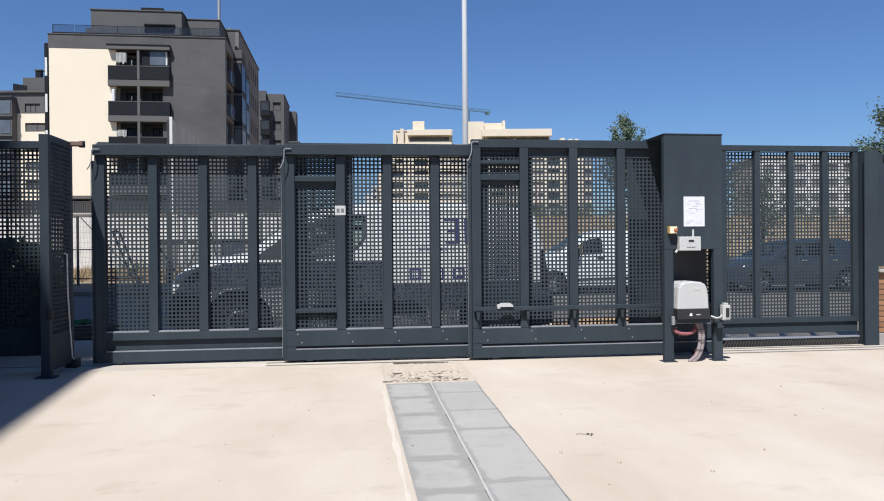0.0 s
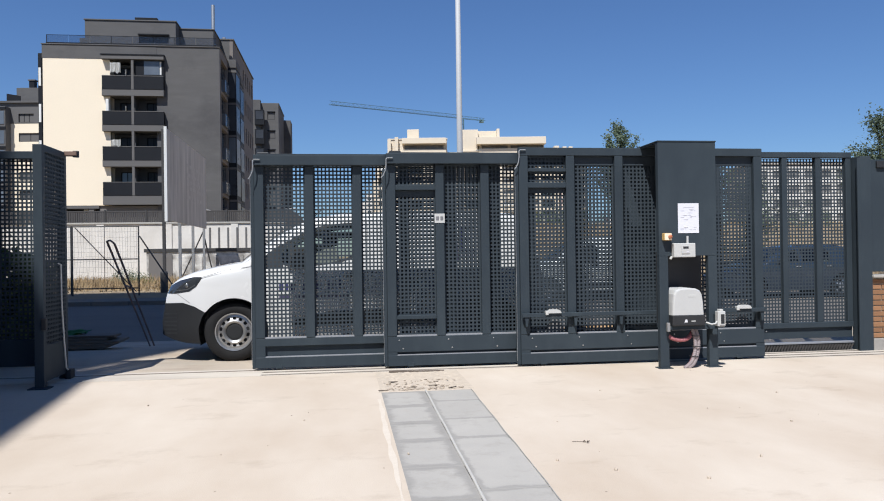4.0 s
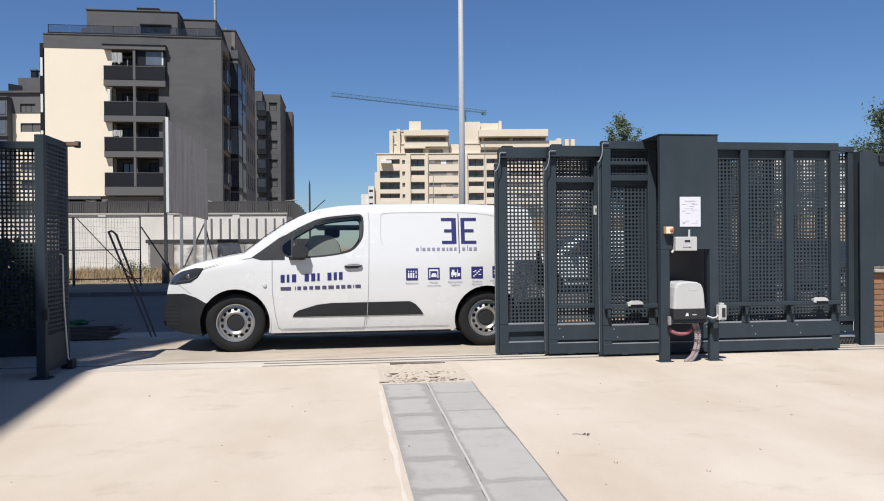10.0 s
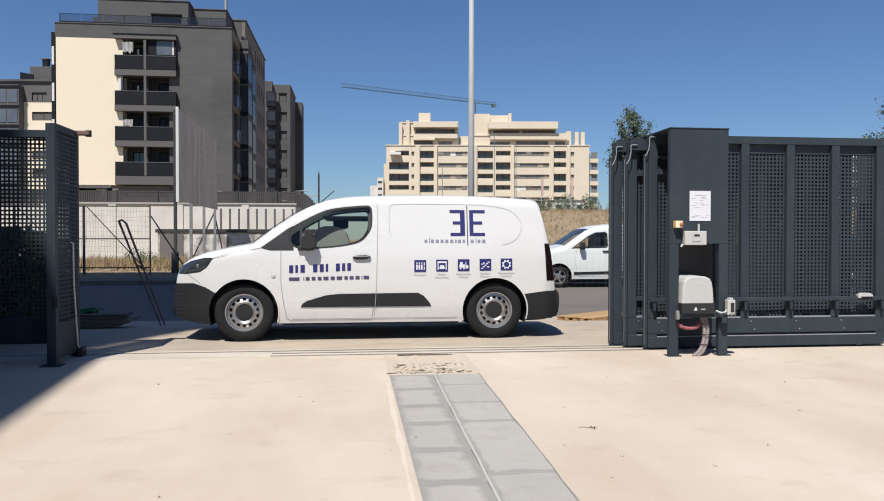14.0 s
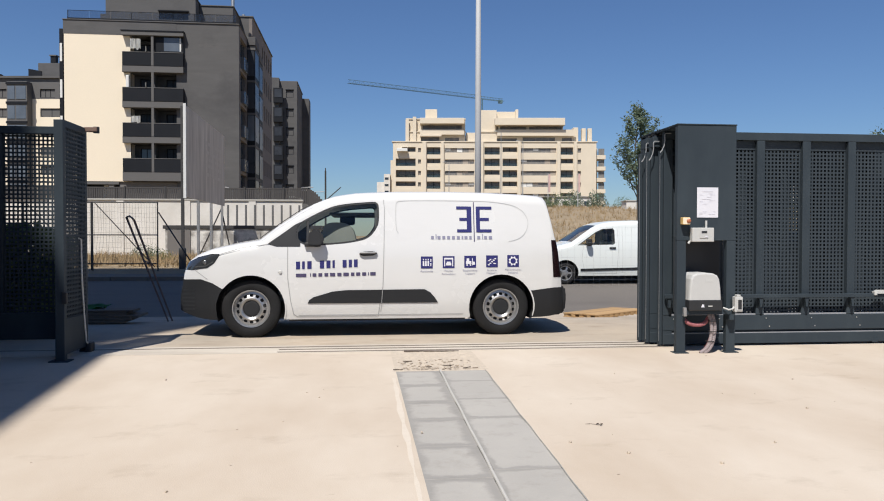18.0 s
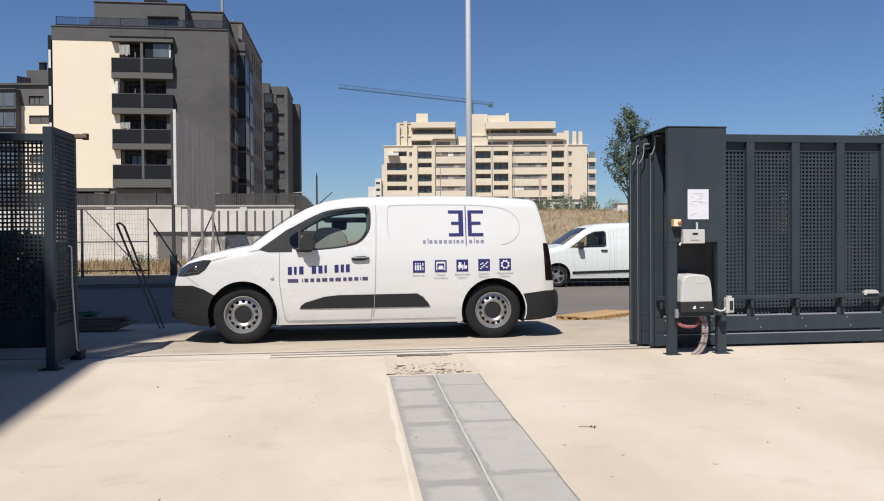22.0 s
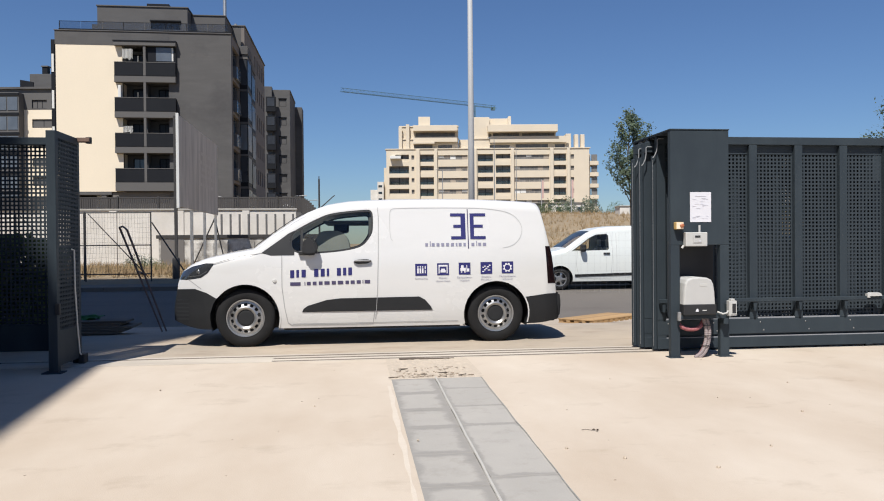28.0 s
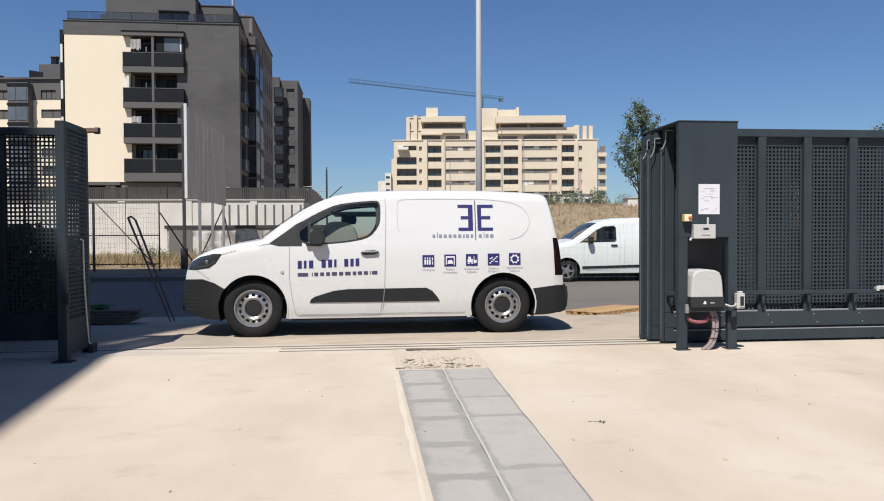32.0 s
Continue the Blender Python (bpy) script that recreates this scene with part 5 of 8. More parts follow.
def van_details():
    t, S = van, VAN
    part("bulkhead", B(1.60, -0.78, 0.4, 1.62, 0.78, 1.60), M_BULK, t)
    part("grab_pillar", B(1.44, -0.79, 1.02, 1.60, -0.72, 1.58, bev=0.02), M_CABIN, t)
    # rear bumper body, front bumper bulk
    bm = bmesh.new()
    slab(bm, [(3.45, 0.225), (3.72, 0.235), (3.775, 0.29), (3.79, 0.45), (3.775, 0.575), (3.70, 0.595), (3.55, 0.58)], -0.84, 0.84)
    bmesh.ops.bevel(bm, geom=list(bm.edges), offset=0.02, segments=2, affect="EDGES")
    part("bumper_step", bm, M_TRIM, t)
    for z in (0.36, 0.43, 0.5, 0.57):
        part("grille_slat", B(-0.862, -0.52, z, -0.835, 0.52, z + 0.03, bev=0.005), M_BLACK, t)
    for z in (0.33, 0.375, 0.42, 0.465, 0.51, 0.555):
        part("bumper_groove", ribbon(S, [(-0.835, z), (-0.76, z + 0.003), (-0.66, z + 0.006)], 0.02, 0.005), M_BLACK, t)
    for y0, y1 in ((-0.70, -0.16), (-0.14, 0.70)):
        bm = slab(bmesh.new(), rounded([(0.84, 0.85), (0.8, 1.2), (0.84, 1.34), (0.95, 1.365), (1.14, 1.35), (1.22, 1.2), (1.22, 0.85)]), y0, y1)
        back = part("bench_back", bm, M_SEAT, t, "pale grey-green seat back")
    part("head_rest", B(1.0, 0.18, 1.34, 1.2, 0.42, 1.47, bev=0.035), M_BLACK, back, "black head rest")
    part("headliner", B(0.9, -0.72, 1.45, 1.6, 0.72, 1.48, bev=0.01), M_CABIN, t, "dark roof lining")
    part("lamp_blade", ribbon(S, [(-0.66, 0.83), (-0.52, 0.845), (-0.43, 0.895)], 0.012, 0.005), M_LENS, t)
    part("splash_shield", B(-0.72, -0.72, 0.262, -0.43, 0.72, 0.275), M_BLACK, t)
    part("splash_shield", B(-0.429, -0.54, 0.262, 0.55, 0.54, 0.275), M_BLACK, t)
    part("windscreen_seal", ribbon(S, [(0.12, 1.178), (0.30, 1.318), (0.57, 1.503), (0.70, 1.575)], 0.009, 0.003), M_BLACK, t)
    part("firewall", B(0.245, -0.78, 0.40, 0.262, 0.78, 1.1), M_BLACK, t)
    # seams
    for line in ([(0.425, 1.07), (0.425, 0.70), (0.455, 0.45), (0.49, 0.28), (0.53, 0.25), (1.48, 0.245), (1.50, 0.4), (1.535, 0.6), (1.548, 1.07), (1.555, 1.52), (1.545, 1.63)],
                 [(1.535, 0.56), (1.51, 0.30)], [(2.5, 0.262), (0.55, 0.262)],
                 [(-0.36, 0.98), (-0.1, 1.055), (0.10, 1.085), (0.2, 1.10)], [(-0.50, 0.69), (-0.66, 0.80)]):
        part("panel_gap", ribbon(S, line, 0.008), M_SEAM, t)
    # pressed panel in the load bay's flank
    pr = [(1.72, 1.23), (1.69, 1.28), (1.69, 1.56), (1.70, 1.60), (1.75, 1.625), (2.6, 1.625), (2.86, 1.615), (3.10, 1.58), (3.22, 1.52), (3.29, 1.42), (3.30, 1.33), (3.25, 1.22), (3.16, 1.155), (3.05, 1.135)]
    for _ in range(2):
        pr = [pr[0]] + [p for (ax, az), (bx, bz) in zip(pr, pr[1:]) for p in ((ax * 0.75 + bx * 0.25, az * 0.75 + bz * 0.25), (ax * 0.25 + bx * 0.75, az * 0.25 + bz * 0.75))] + [pr[-1]]
    # flat ribbon whose grey paints the fold's shade
    part("pressed_edge", ribbon(S, pr, 0.007, 0.003), M_PRESS, t)
    # side rubbing strip
    bm = bmesh.new()
    po = [(0.655, 0.40), (0.67, 0.445), (0.72, 0.48), (0.94, 0.545), (1.10, 0.562), (2.03, 0.568), (2.10, 0.53), (2.16, 0.46), (2.19, 0.40)]
    a = [bm.verts.new((x, -(S.side(x, z) - 0.01), z)) for x, z in po]
    b = [bm.verts.new((x, -(S.side(x, z) + 0.009), z + (0.006 if z < 0.42 else -0.006))) for x, z in po]
    bm.faces.new(b)
    for i in range(len(a)):
        j = (i + 1) % len(a)
        bm.faces.new((a[i], a[j], b[j], b[i]))
    bmesh.ops.recalc_face_normals(bm, faces=bm.faces)
    part("rubbing_strip", bm, M_TRIM, t)
    part("panel_gap", ribbon(S, [(1.52, 0.405), (1.53, 0.56)], 0.006, 0.02), M_SEAM, t)
    # wheel arch lips
    for x in (0.0, 2.962):
        lip = [(x + 0.402 * math.cos(a), 0.343 + 0.402 * math.sin(a)) for a in [math.pi * k / 20 * (1.18 if x > 1 else 0.88) - 0.28 for k in range(21)]]
        part("arch_lip", ribbon(S, lip, 0.016, 0.006), M_VAN if x > 1 else M_VAN, t)
    # door handle
    bm = bmesh.new()
    slab(bm, [(1.25, 0.985), (1.30, 1.012), (1.42, 1.017), (1.475, 0.995), (1.42, 0.965), (1.30, 0.96)], -(S.side(1.36, 0.99) + 0.032), -(S.side(1.36, 0.99) - 0.005))
    bmesh.ops.bevel(bm, geom=list(bm.edges), offset=0.008, segments=2, affect="EDGES")
    part("door_handle", bm, M_BLACK, t, "black door handle")
    part("handle_bar", B(1.27, -(S.side(1.36, 0.99) + 0.042), 0.99, 1.45, -(S.side(1.36, 0.99) + 0.028), 1.008, bev=0.005), M_RIM, t)
    # mirror
    for s in (-1, 1):
        y = s * (S.side(0.7, 1.15))
        bm = bmesh.new()
        slab(bm, [(0.67, 1.085), (0.72, 1.065), (0.83, 1.075), (0.855, 1.13), (0.825, 1.235), (0.765, 1.29), (0.70, 1.27), (0.66, 1.18)], min(y + s * 0.03, y + s * 0.14), max(y + s * 0.03, y + s * 0.14))
        bmesh.ops.bevel(bm, geom=list(bm.edges), offset=0.025, segments=2, affect="EDGES")
        mr = part("door_mirror", bm, M_BLACK, t, "black door mirror", smooth=False)
        part("mirror_arm", B(0.62, min(y - s * 0.03, y + s * 0.06), 1.07, 0.76, max(y - s * 0.03, y + s * 0.06), 1.12, bev=0.01), M_BLACK, mr)
    part("side_repeater", lathe(bmesh.new(), [(0.0, -0.012), (0.018, -0.01), (0.024, 0.0)], 16, centre=(0.34, -S.side(0.34, 0.775) - 0.002, 0.775)), M_BOXGREY, t)
    part("quarter_bar", ribbon(S, [(0.655, 1.085), (0.655, 1.40)], 0.03, -0.008), M_BLACK, t)
    for s in (-1, 1):
        part("lamp_reflector", lathe(bmesh.new(), [(0.0, -0.008), (0.02, -0.005), (0.027, 0.0)], 16, centre=(-0.53, s * (S.side(-0.53, 0.885) + 0.002), 0.885)), M_LENS, t, "dim lamp reflector", smooth=True)
    bm = B(3.60, -0.862, 0.60, 3.70, -0.80, 0.70, bev=0.012)
    part("reverse_lamp", bm, M_BOXGREY, t, "pale clear lamp foot")
    part("wiper", tube(bmesh.new(), [(0.16, -0.5, 1.215), (0.20, -0.05, 1.27)], 0.009, 6), M_BLACK, t)
    part("tow_eye_cover", B(3.60, -0.7, 0.60, 3.722, -0.5, 0.66), M_VAN, t)
    part("roof_aerial", tube(bmesh.new(), [(0.80, 0.0, 1.635), (1.02, 0.0, 1.83)], 0.007, 6), M_BLACK, t)
    # blue vinyl marks; numbers and names are plain bars
    slope = 0.018
    for x, w in ((0.515, 0.062), (0.588, 0.04), (0.645, 0.066), (0.79, 0.066), (0.867, 0.062), (0.94, 0.036), (1.055, 0.062), (1.128, 0.05), (1.188, 0.058)):
        z = 0.805 + (x - 0.5) * slope * 2
        part("vinyl_bar", decal(bmesh.new(), S, [(x + w * 0.1, z), (x + w * 0.85, z + 0.002), (x + w * 0.85, z + 0.092), (x + w * 0.1, z + 0.09)]), M_NAVY, t)
    for x, w in ((0.52, 0.15), (0.685, 0.012), (0.712, 0.055), (0.78, 0.055), (0.85, 0.055), (0.915, 0.075), (1.0, 0.06), (1.07, 0.08), (1.16, 0.05), (1.22, 0.06), (1.29, 0.06), (1.36, 0.012), (1.385, 0.08)):
        z = 0.715 + (x - 0.5) * slope
        part("vinyl_bar", decal(bmesh.new(), S, [(x, z), (x + w * 0.8, z), (x + w * 0.8, z + 0.04), (x, z + 0.04)]), M_NAVYGREY, t)
    # the twin mark: two combs back to back with a line between
    for x0, x1, e in ((2.545, 2.602, -1), (2.658, 2.705, 1)):
        bm = bmesh.new()
        decal_box(bm, S, x0, 1.243, x1, 1.555)
        for z, l in ((1.243, 0.0), (1.382, 0.03), (1.52, -0.005)):
            if e < 0:
                decal_box(bm, S, 2.425 + l, z, 2.56, z + 0.036, 0.005)
            else:
                decal_box(bm, S, 2.69, z, 2.845 - l, z + 0.036, 0.005)
        part("comb_mark", bm, M_NAVY, t, "navy blue comb-shaped emblem")
    bm = bmesh.new()
    decal_box(bm, S, 2.626, 1.13, 2.637, 1.608)
    part("twin_line", bm, M_NAVYGREY, t)
    bm = bmesh.new()
    for x, w in ((2.11, 0.045), (2.165, 0.014), (2.187, 0.05), (2.245, 0.05), (2.303, 0.05), (2.361, 0.05), (2.42, 0.05), (2.478, 0.028), (2.513, 0.05), (2.571, 0.04), (2.668, 0.05), (2.728, 0.014), (2.752, 0.048), (2.808, 0.055)):
        bm = bmesh.new()
        decal_box(bm, S, x, 1.16, x + w * 0.72, 1.198 if w > 0.02 else 1.222)
        part("vinyl_bar", bm, M_GREYINK, t)
    # five service pictograms
    names = ("Ascensores", "Puertas\nAutomáticas", "Equipamiento\nLogístico", "Escaleras\nMecánicas", "Mantenimiento\nIndustrial")
    for i, x in enumerate((1.985, 2.247, 2.507, 2.772, 3.03)):
        z = 0.812 + i * 0.004
        bm = bmesh.new()
        decal_box(bm, S, x, z, x + 0.142, z + 0.142)
        p = part("pictogram", bm, M_NAVY, t, "navy blue square pictogram")
        bm = bmesh.new()

        def r(a, b, c, d):
            decal_box(bm, S, x + a * 0.142, z + b * 0.142, x + c * 0.142, z + d * 0.142, 0.0065)
        if i == 0:
            for a in (0.16, 0.36, 0.56):
                r(a, 0.2, a + 0.13, 0.62)
                r(a + 0.02, 0.68, a + 0.11, 0.8)
            r(0.8, 0.2, 0.88, 0.45), r(0.8, 0.55, 0.88, 0.8)
        elif i == 1:
            r(0.12, 0.72, 0.88, 0.86), r(0.12, 0.14, 0.2, 0.72), r(0.8, 0.14, 0.88, 0.72), r(0.28, 0.22, 0.72, 0.42), r(0.34, 0.42, 0.66, 0.54)
        elif i == 2:
            r(0.14, 0.3, 0.6, 0.56), r(0.2, 0.56, 0.42, 0.78), r(0.66, 0.2, 0.72, 0.8), r(0.72, 0.24, 0.9, 0.5), r(0.18, 0.16, 0.3, 0.28), r(0.46, 0.16, 0.58, 0.28)
        elif i == 3:
            for k in range(5):
                r(0.14 + k * 0.14, 0.16 + k * 0.13, 0.3 + k * 0.14, 0.25 + k * 0.13)
            r(0.16, 0.52, 0.3, 0.6), r(0.3, 0.6, 0.44, 0.7), r(0.62, 0.28, 0.84, 0.36)
        else:
            pts = []
            for k in range(16):
                rr = 0.4 if k % 2 else 0.31
                for d in (-0.12, 0.12):
                    an = 2 * math.pi * k / 16 + d
                    pts.append((x + 0.071 + rr * 0.142 * math.cos(an), z + 0.071 + rr * 0.142 * math.sin(an)))
            decal(bm, S, pts, 0.0065)
            decal(bm, S, circle(x + 0.071, z + 0.071, 0.033, 18), 0.008)
        if i == 4:
            p2 = part("pictogram_glyph", bm, [M_PAPER, M_NAVY], p)
            p2.data.polygons[len(p2.data.polygons) - 1].material_index = 1
        else:
            part("pictogram_glyph", bm, M_PAPER, p)
        for j, line in enumerate(names[i].split("\n")):
            zz = z - 0.045 - j * 0.036
            words(line, 0.033, pose(x + 0.071, -(S.side(x, zz) + 0.004), zz, 90, 0, 0), M_GREYINK, p)


van_details()

# parked van on the far side of the street
PV = Shape([(-0.82, 0.5), (-0.80, 0.72), (-0.74, 0.86), (-0.62, 0.96), (-0.35, 1.05), (0.0, 1.13), (0.17, 1.17), (0.5, 1.40), (0.8, 1.60), (0.95, 1.67), (1.15, 1.73), (1.5, 1.77), (2.2, 1.79), (3.0, 1.78), (3.4, 1.75), (3.52, 1.65), (3.57, 1.3), (3.59, 0.6), (3.60, 0.45)], 0.87, 0.24, 1.05, 0.12, (0.6, 0.28), (0.3, 0.08))
P_WIN = [(0.34, 1.08), (1.36, 1.10), (1.40, 1.14), (1.40, 1.50), (1.35, 1.55), (1.05, 1.53), (0.85, 1.44), (0.50, 1.19)]
parked_van = vehicle("parked_van", "white delivery van parked across the street", "van", pose(5.62, 20.98, -0.135), PV, M_VANFAR, (0.0, 2.81), 0.31, 0.37,
                     [P_WIN], (0.2, 0.9, 0.2), [("front_bumper", [(-1, 0.1), (-0.36, 0.1), (-0.38, 0.4), (-0.5, 0.5), (-1, 0.5)], M_TRIM, False), ("rear_bumper", [(3.3, 0.1), (3.8, 0.1), (3.8, 0.5), (3.3, 0.5)], M_TRIM, False)],
                     [("headlamp", [(-0.95, 0.72), (-0.62, 0.74), (-0.45, 0.92), (-0.66, 0.88), (-0.95, 0.84)], M_LAMPCLEAR, True)], "alloy")
cabin(parked_van, PV, 1.15, 0.35, 1.62)
part("bulkhead", B(1.60, -0.73, 0.4, 1.62, 0.73, 1.60), M_BLACK, parked_van)
for ln_ in ([(0.5, 1.10), (0.46, 0.7), (0.55, 0.32), (1.45, 0.30), (1.5, 1.0), (1.48, 1.55)], [(1.62, 0.32), (1.62, 1.58)], [(2.4, 0.32), (2.42, 1.58)]):
    part("panel_gap", ribbon(PV, ln_, 0.006), M_SEAM, parked_van)
part("rubbing_strip", ribbon(PV, [(0.42, 0.40), (2.42, 0.44)], 0.07, 0.012), M_TRIM, parked_van)
part("door_handle", B(1.24, -PV.side(1.3, 1.0) - 0.03, 0.98, 1.42, -PV.side(1.3, 1.0) + 0.01, 1.03, bev=0.01), M_BLACK, parked_van)
part("door_mirror", B(0.56, -PV.side(0.7, 1.1) - 0.2, 1.06, 0.70, -PV.side(0.7, 1.1) - 0.02, 1.26, bev=0.04), M_TRIM, parked_van)

# dark car that drives past behind the van
CAR_LINE = [(-0.84, 0.45), (-0.82, 0.62), (-0.76, 0.72), (-0.6, 0.80), (-0.2, 0.92), (0.25, 1.0), (0.55, 1.20), (0.9, 1.39), (1.1, 1.455), (1.35, 1.485), (1.8, 1.495), (2.4, 1.48), (2.9, 1.44), (3.12, 1.36), (3.28, 1.10), (3.36, 0.9), (3.40, 0.6), (3.41, 0.45)]
D_WIN1 = [(0.62, 0.97), (1.30, 0.98), (1.30, 1.36), (1.12, 1.35), (0.92, 1.26), (0.70, 1.08)]
D_WIN2 = [(1.38, 0.98), (2.20, 1.0), (2.30, 1.10), (2.22, 1.35), (1.9, 1.375), (1.38, 1.375)]


def dark_car(m, name, label, paint, tall=1.0):
    DC = Shape([(x, z * tall) for x, z in CAR_LINE], 0.87, 0.24, 0.94 * tall, 0.16, (0.6, 0.3), (0.4, 0.14))
    wins = [[(x, z * tall) for x, z in w] for w in (D_WIN1, D_WIN2)]
    t = vehicle(name, label, "car", m, DC, paint, (0.0, 2.6), 0.315, 0.365, wins, (0.3, 1.02, 0.2),
                [("front_bumper", [(-1, 0.1), (-0.36, 0.1), (-0.4, 0.5), (-1, 0.5)], paint, False), ("rear_bumper", [(2.98, 0.1), (3.7, 0.1), (3.7, 0.55), (3.0, 0.5)], paint, False)],
                [("headlamp", [(-0.95, 0.6), (-0.62, 0.61), (-0.36, 0.80), (-0.55, 0.78), (-0.95, 0.70)], M_LAMPCLEAR, True), ("tail_lamp", [(3.12, 0.82), (3.6, 0.82), (3.6, 1.05), (3.15, 1.05)], M_LAMPRED, True)], "alloy", pane=M_TINT)
    cabin(t, DC, 1.05, 0.4, 2.7, 0.45)
    part("rear_bench", B(1.75, -0.7, 0.4, 2.25, 0.7, 0.62, bev=0.06), M_SEAT, t)
    part("rear_bench_back", B(2.2, -0.7, 0.6, 2.36, 0.7, 1.06, bev=0.06), M_SEAT, t)
    for s in (-1, 1):
        y = s * DC.side(0.7, 1.0)
        part("door_mirror", B(0.66, min(y, y + s * 0.19), 0.96, 0.80, max(y, y + s * 0.19), 1.10, bev=0.04), paint, t)
        for x in (1.18, 2.12):
            yy = s * DC.side(x, 0.88)
            part("door_handle", B(x, min(yy - s * 0.01, yy + s * 0.03), 0.87, x + 0.16, max(yy - s * 0.01, yy + s * 0.03), 0.905, bev=0.008), M_CHROME, t)
        for line in ([(0.42, 0.95), (0.45, 0.35), (1.34, 0.33), (1.34, 0.96)], [(1.36, 0.33), (2.2, 0.36), (2.34, 0.7), (2.32, 1.0)]):
            part("panel_gap", ribbon(DC, line, 0.008, 0.003, s), M_BLACK, t)
    part("roof_rail", tube(bmesh.new(), [(1.3, -0.6, 1.455 * tall), (1.4, -0.6, 1.475 * tall), (2.6, -0.58, 1.46 * tall), (2.75, -0.58, 1.42 * tall)], 0.014, 8), M_BLACK, t)
    part("plate_bar", B(-0.855, -0.26, 0.38, -0.842, 0.26, 0.49), M_BOXGREY, t)
    return t


passing_car = dark_car(pose(0, 21, -0.25), "passing_car", "black estate car driving along the shaded street", M_CARDARK, 1.035)
parked_car = dark_car(pose(11.3, 20.3, -0.14), "parked_car", "blue car parked behind the fixed fence", M_CARBLUE)


# ---- plain unseen blocks added to close the yard and shade it ----
def unseen_yard_blocks():
    # out-of-view volumes, sized so their shadow edges fall where wanted
    bm = bmesh.new()
    plan = [(-30.0, -15.7), (-6.98, -15.7), (-8.38, -2.72), (-30.0, -2.72)]
    lo, hi = [[bm.verts.new((x, y, z)) for x, y in plan] for z in (-0.4, 20.0)]
    bm.faces.new(lo[::-1])
    bm.faces.new(hi)
    for i in range(4):
        bm.faces.new((lo[i], lo[(i + 1) % 4], hi[(i + 1) % 4], hi[i]))
    single("yard_shade_block", bm, M_WALLWHITE, "plain white unseen block added to shade the yard", "building", kind="structure")
    bm = B(-24.0, -2.7, -0.4, -10.5, 4.2, 36.0)
    box(bm, -24.0, -6.3, 20.01, -10.5, -2.7, 36.0)
    single("street_shade_block", bm, M_WALLWHITE, "tall plain unseen block added to shade the street", "building", kind="structure")
    # added out of view: cuts low sky and bounce off the side fence
    bm = B(-12.0, -2.0, -0.4, -3.35, 6.95, 2.6, bev=0.02)
    single("fence_shade_block", bm, M_GREYBRICK, "low unseen grey block added to darken the side fence", "building", kind="structure")
    bm = B(-34.0, -16.6, -0.4, 34.0, -16.05, 3.0)
    single("wall_back", bm, M_WALLWHITE, "plain white yard wall", "wall", kind="structure")


unseen_yard_blocks()


def window(parent, x0, x1, z0, z1, y, frame=M_DARKPANEL, pane=M_PANE, shutter=0.0, bars=1):
    """A window with frame, panes and, where it is half down, a roller shutter; looks to -y."""
    f = 0.06
    bm = bmesh.new()
    box(bm, x0, y - 0.03, z0, x0 + f, y + 0.05, z1)
    box(bm, x1 - f, y - 0.03, z0, x1, y + 0.05, z1)
    box(bm, x0 + f, y - 0.03, z0, x1 - f, y + 0.05, z0 + f)
    box(bm, x0 + f, y - 0.03, z1 - f, x1 - f, y + 0.05, z1)
    for k in range(1, bars + 1):
        xm = x0 + (x1 - x0) * k / (bars + 1)
        box(bm, xm - f / 2, y - 0.025, z0 + f, xm + f / 2, y + 0.045, z1 - f)
    w = part("window", bm, frame, parent)
    part("pane", B(x0 + f, y + 0.0, z0 + f, x1 - f, y + 0.02, z1 - f), pane, w)
    if shutter:
        part("shutter", B(x0 + f, y - 0.022, z1 - f - (z1 - z0) * shutter, x1 - f, y - 0.006, z1 - f), M_SHUTTER, w)
    return w


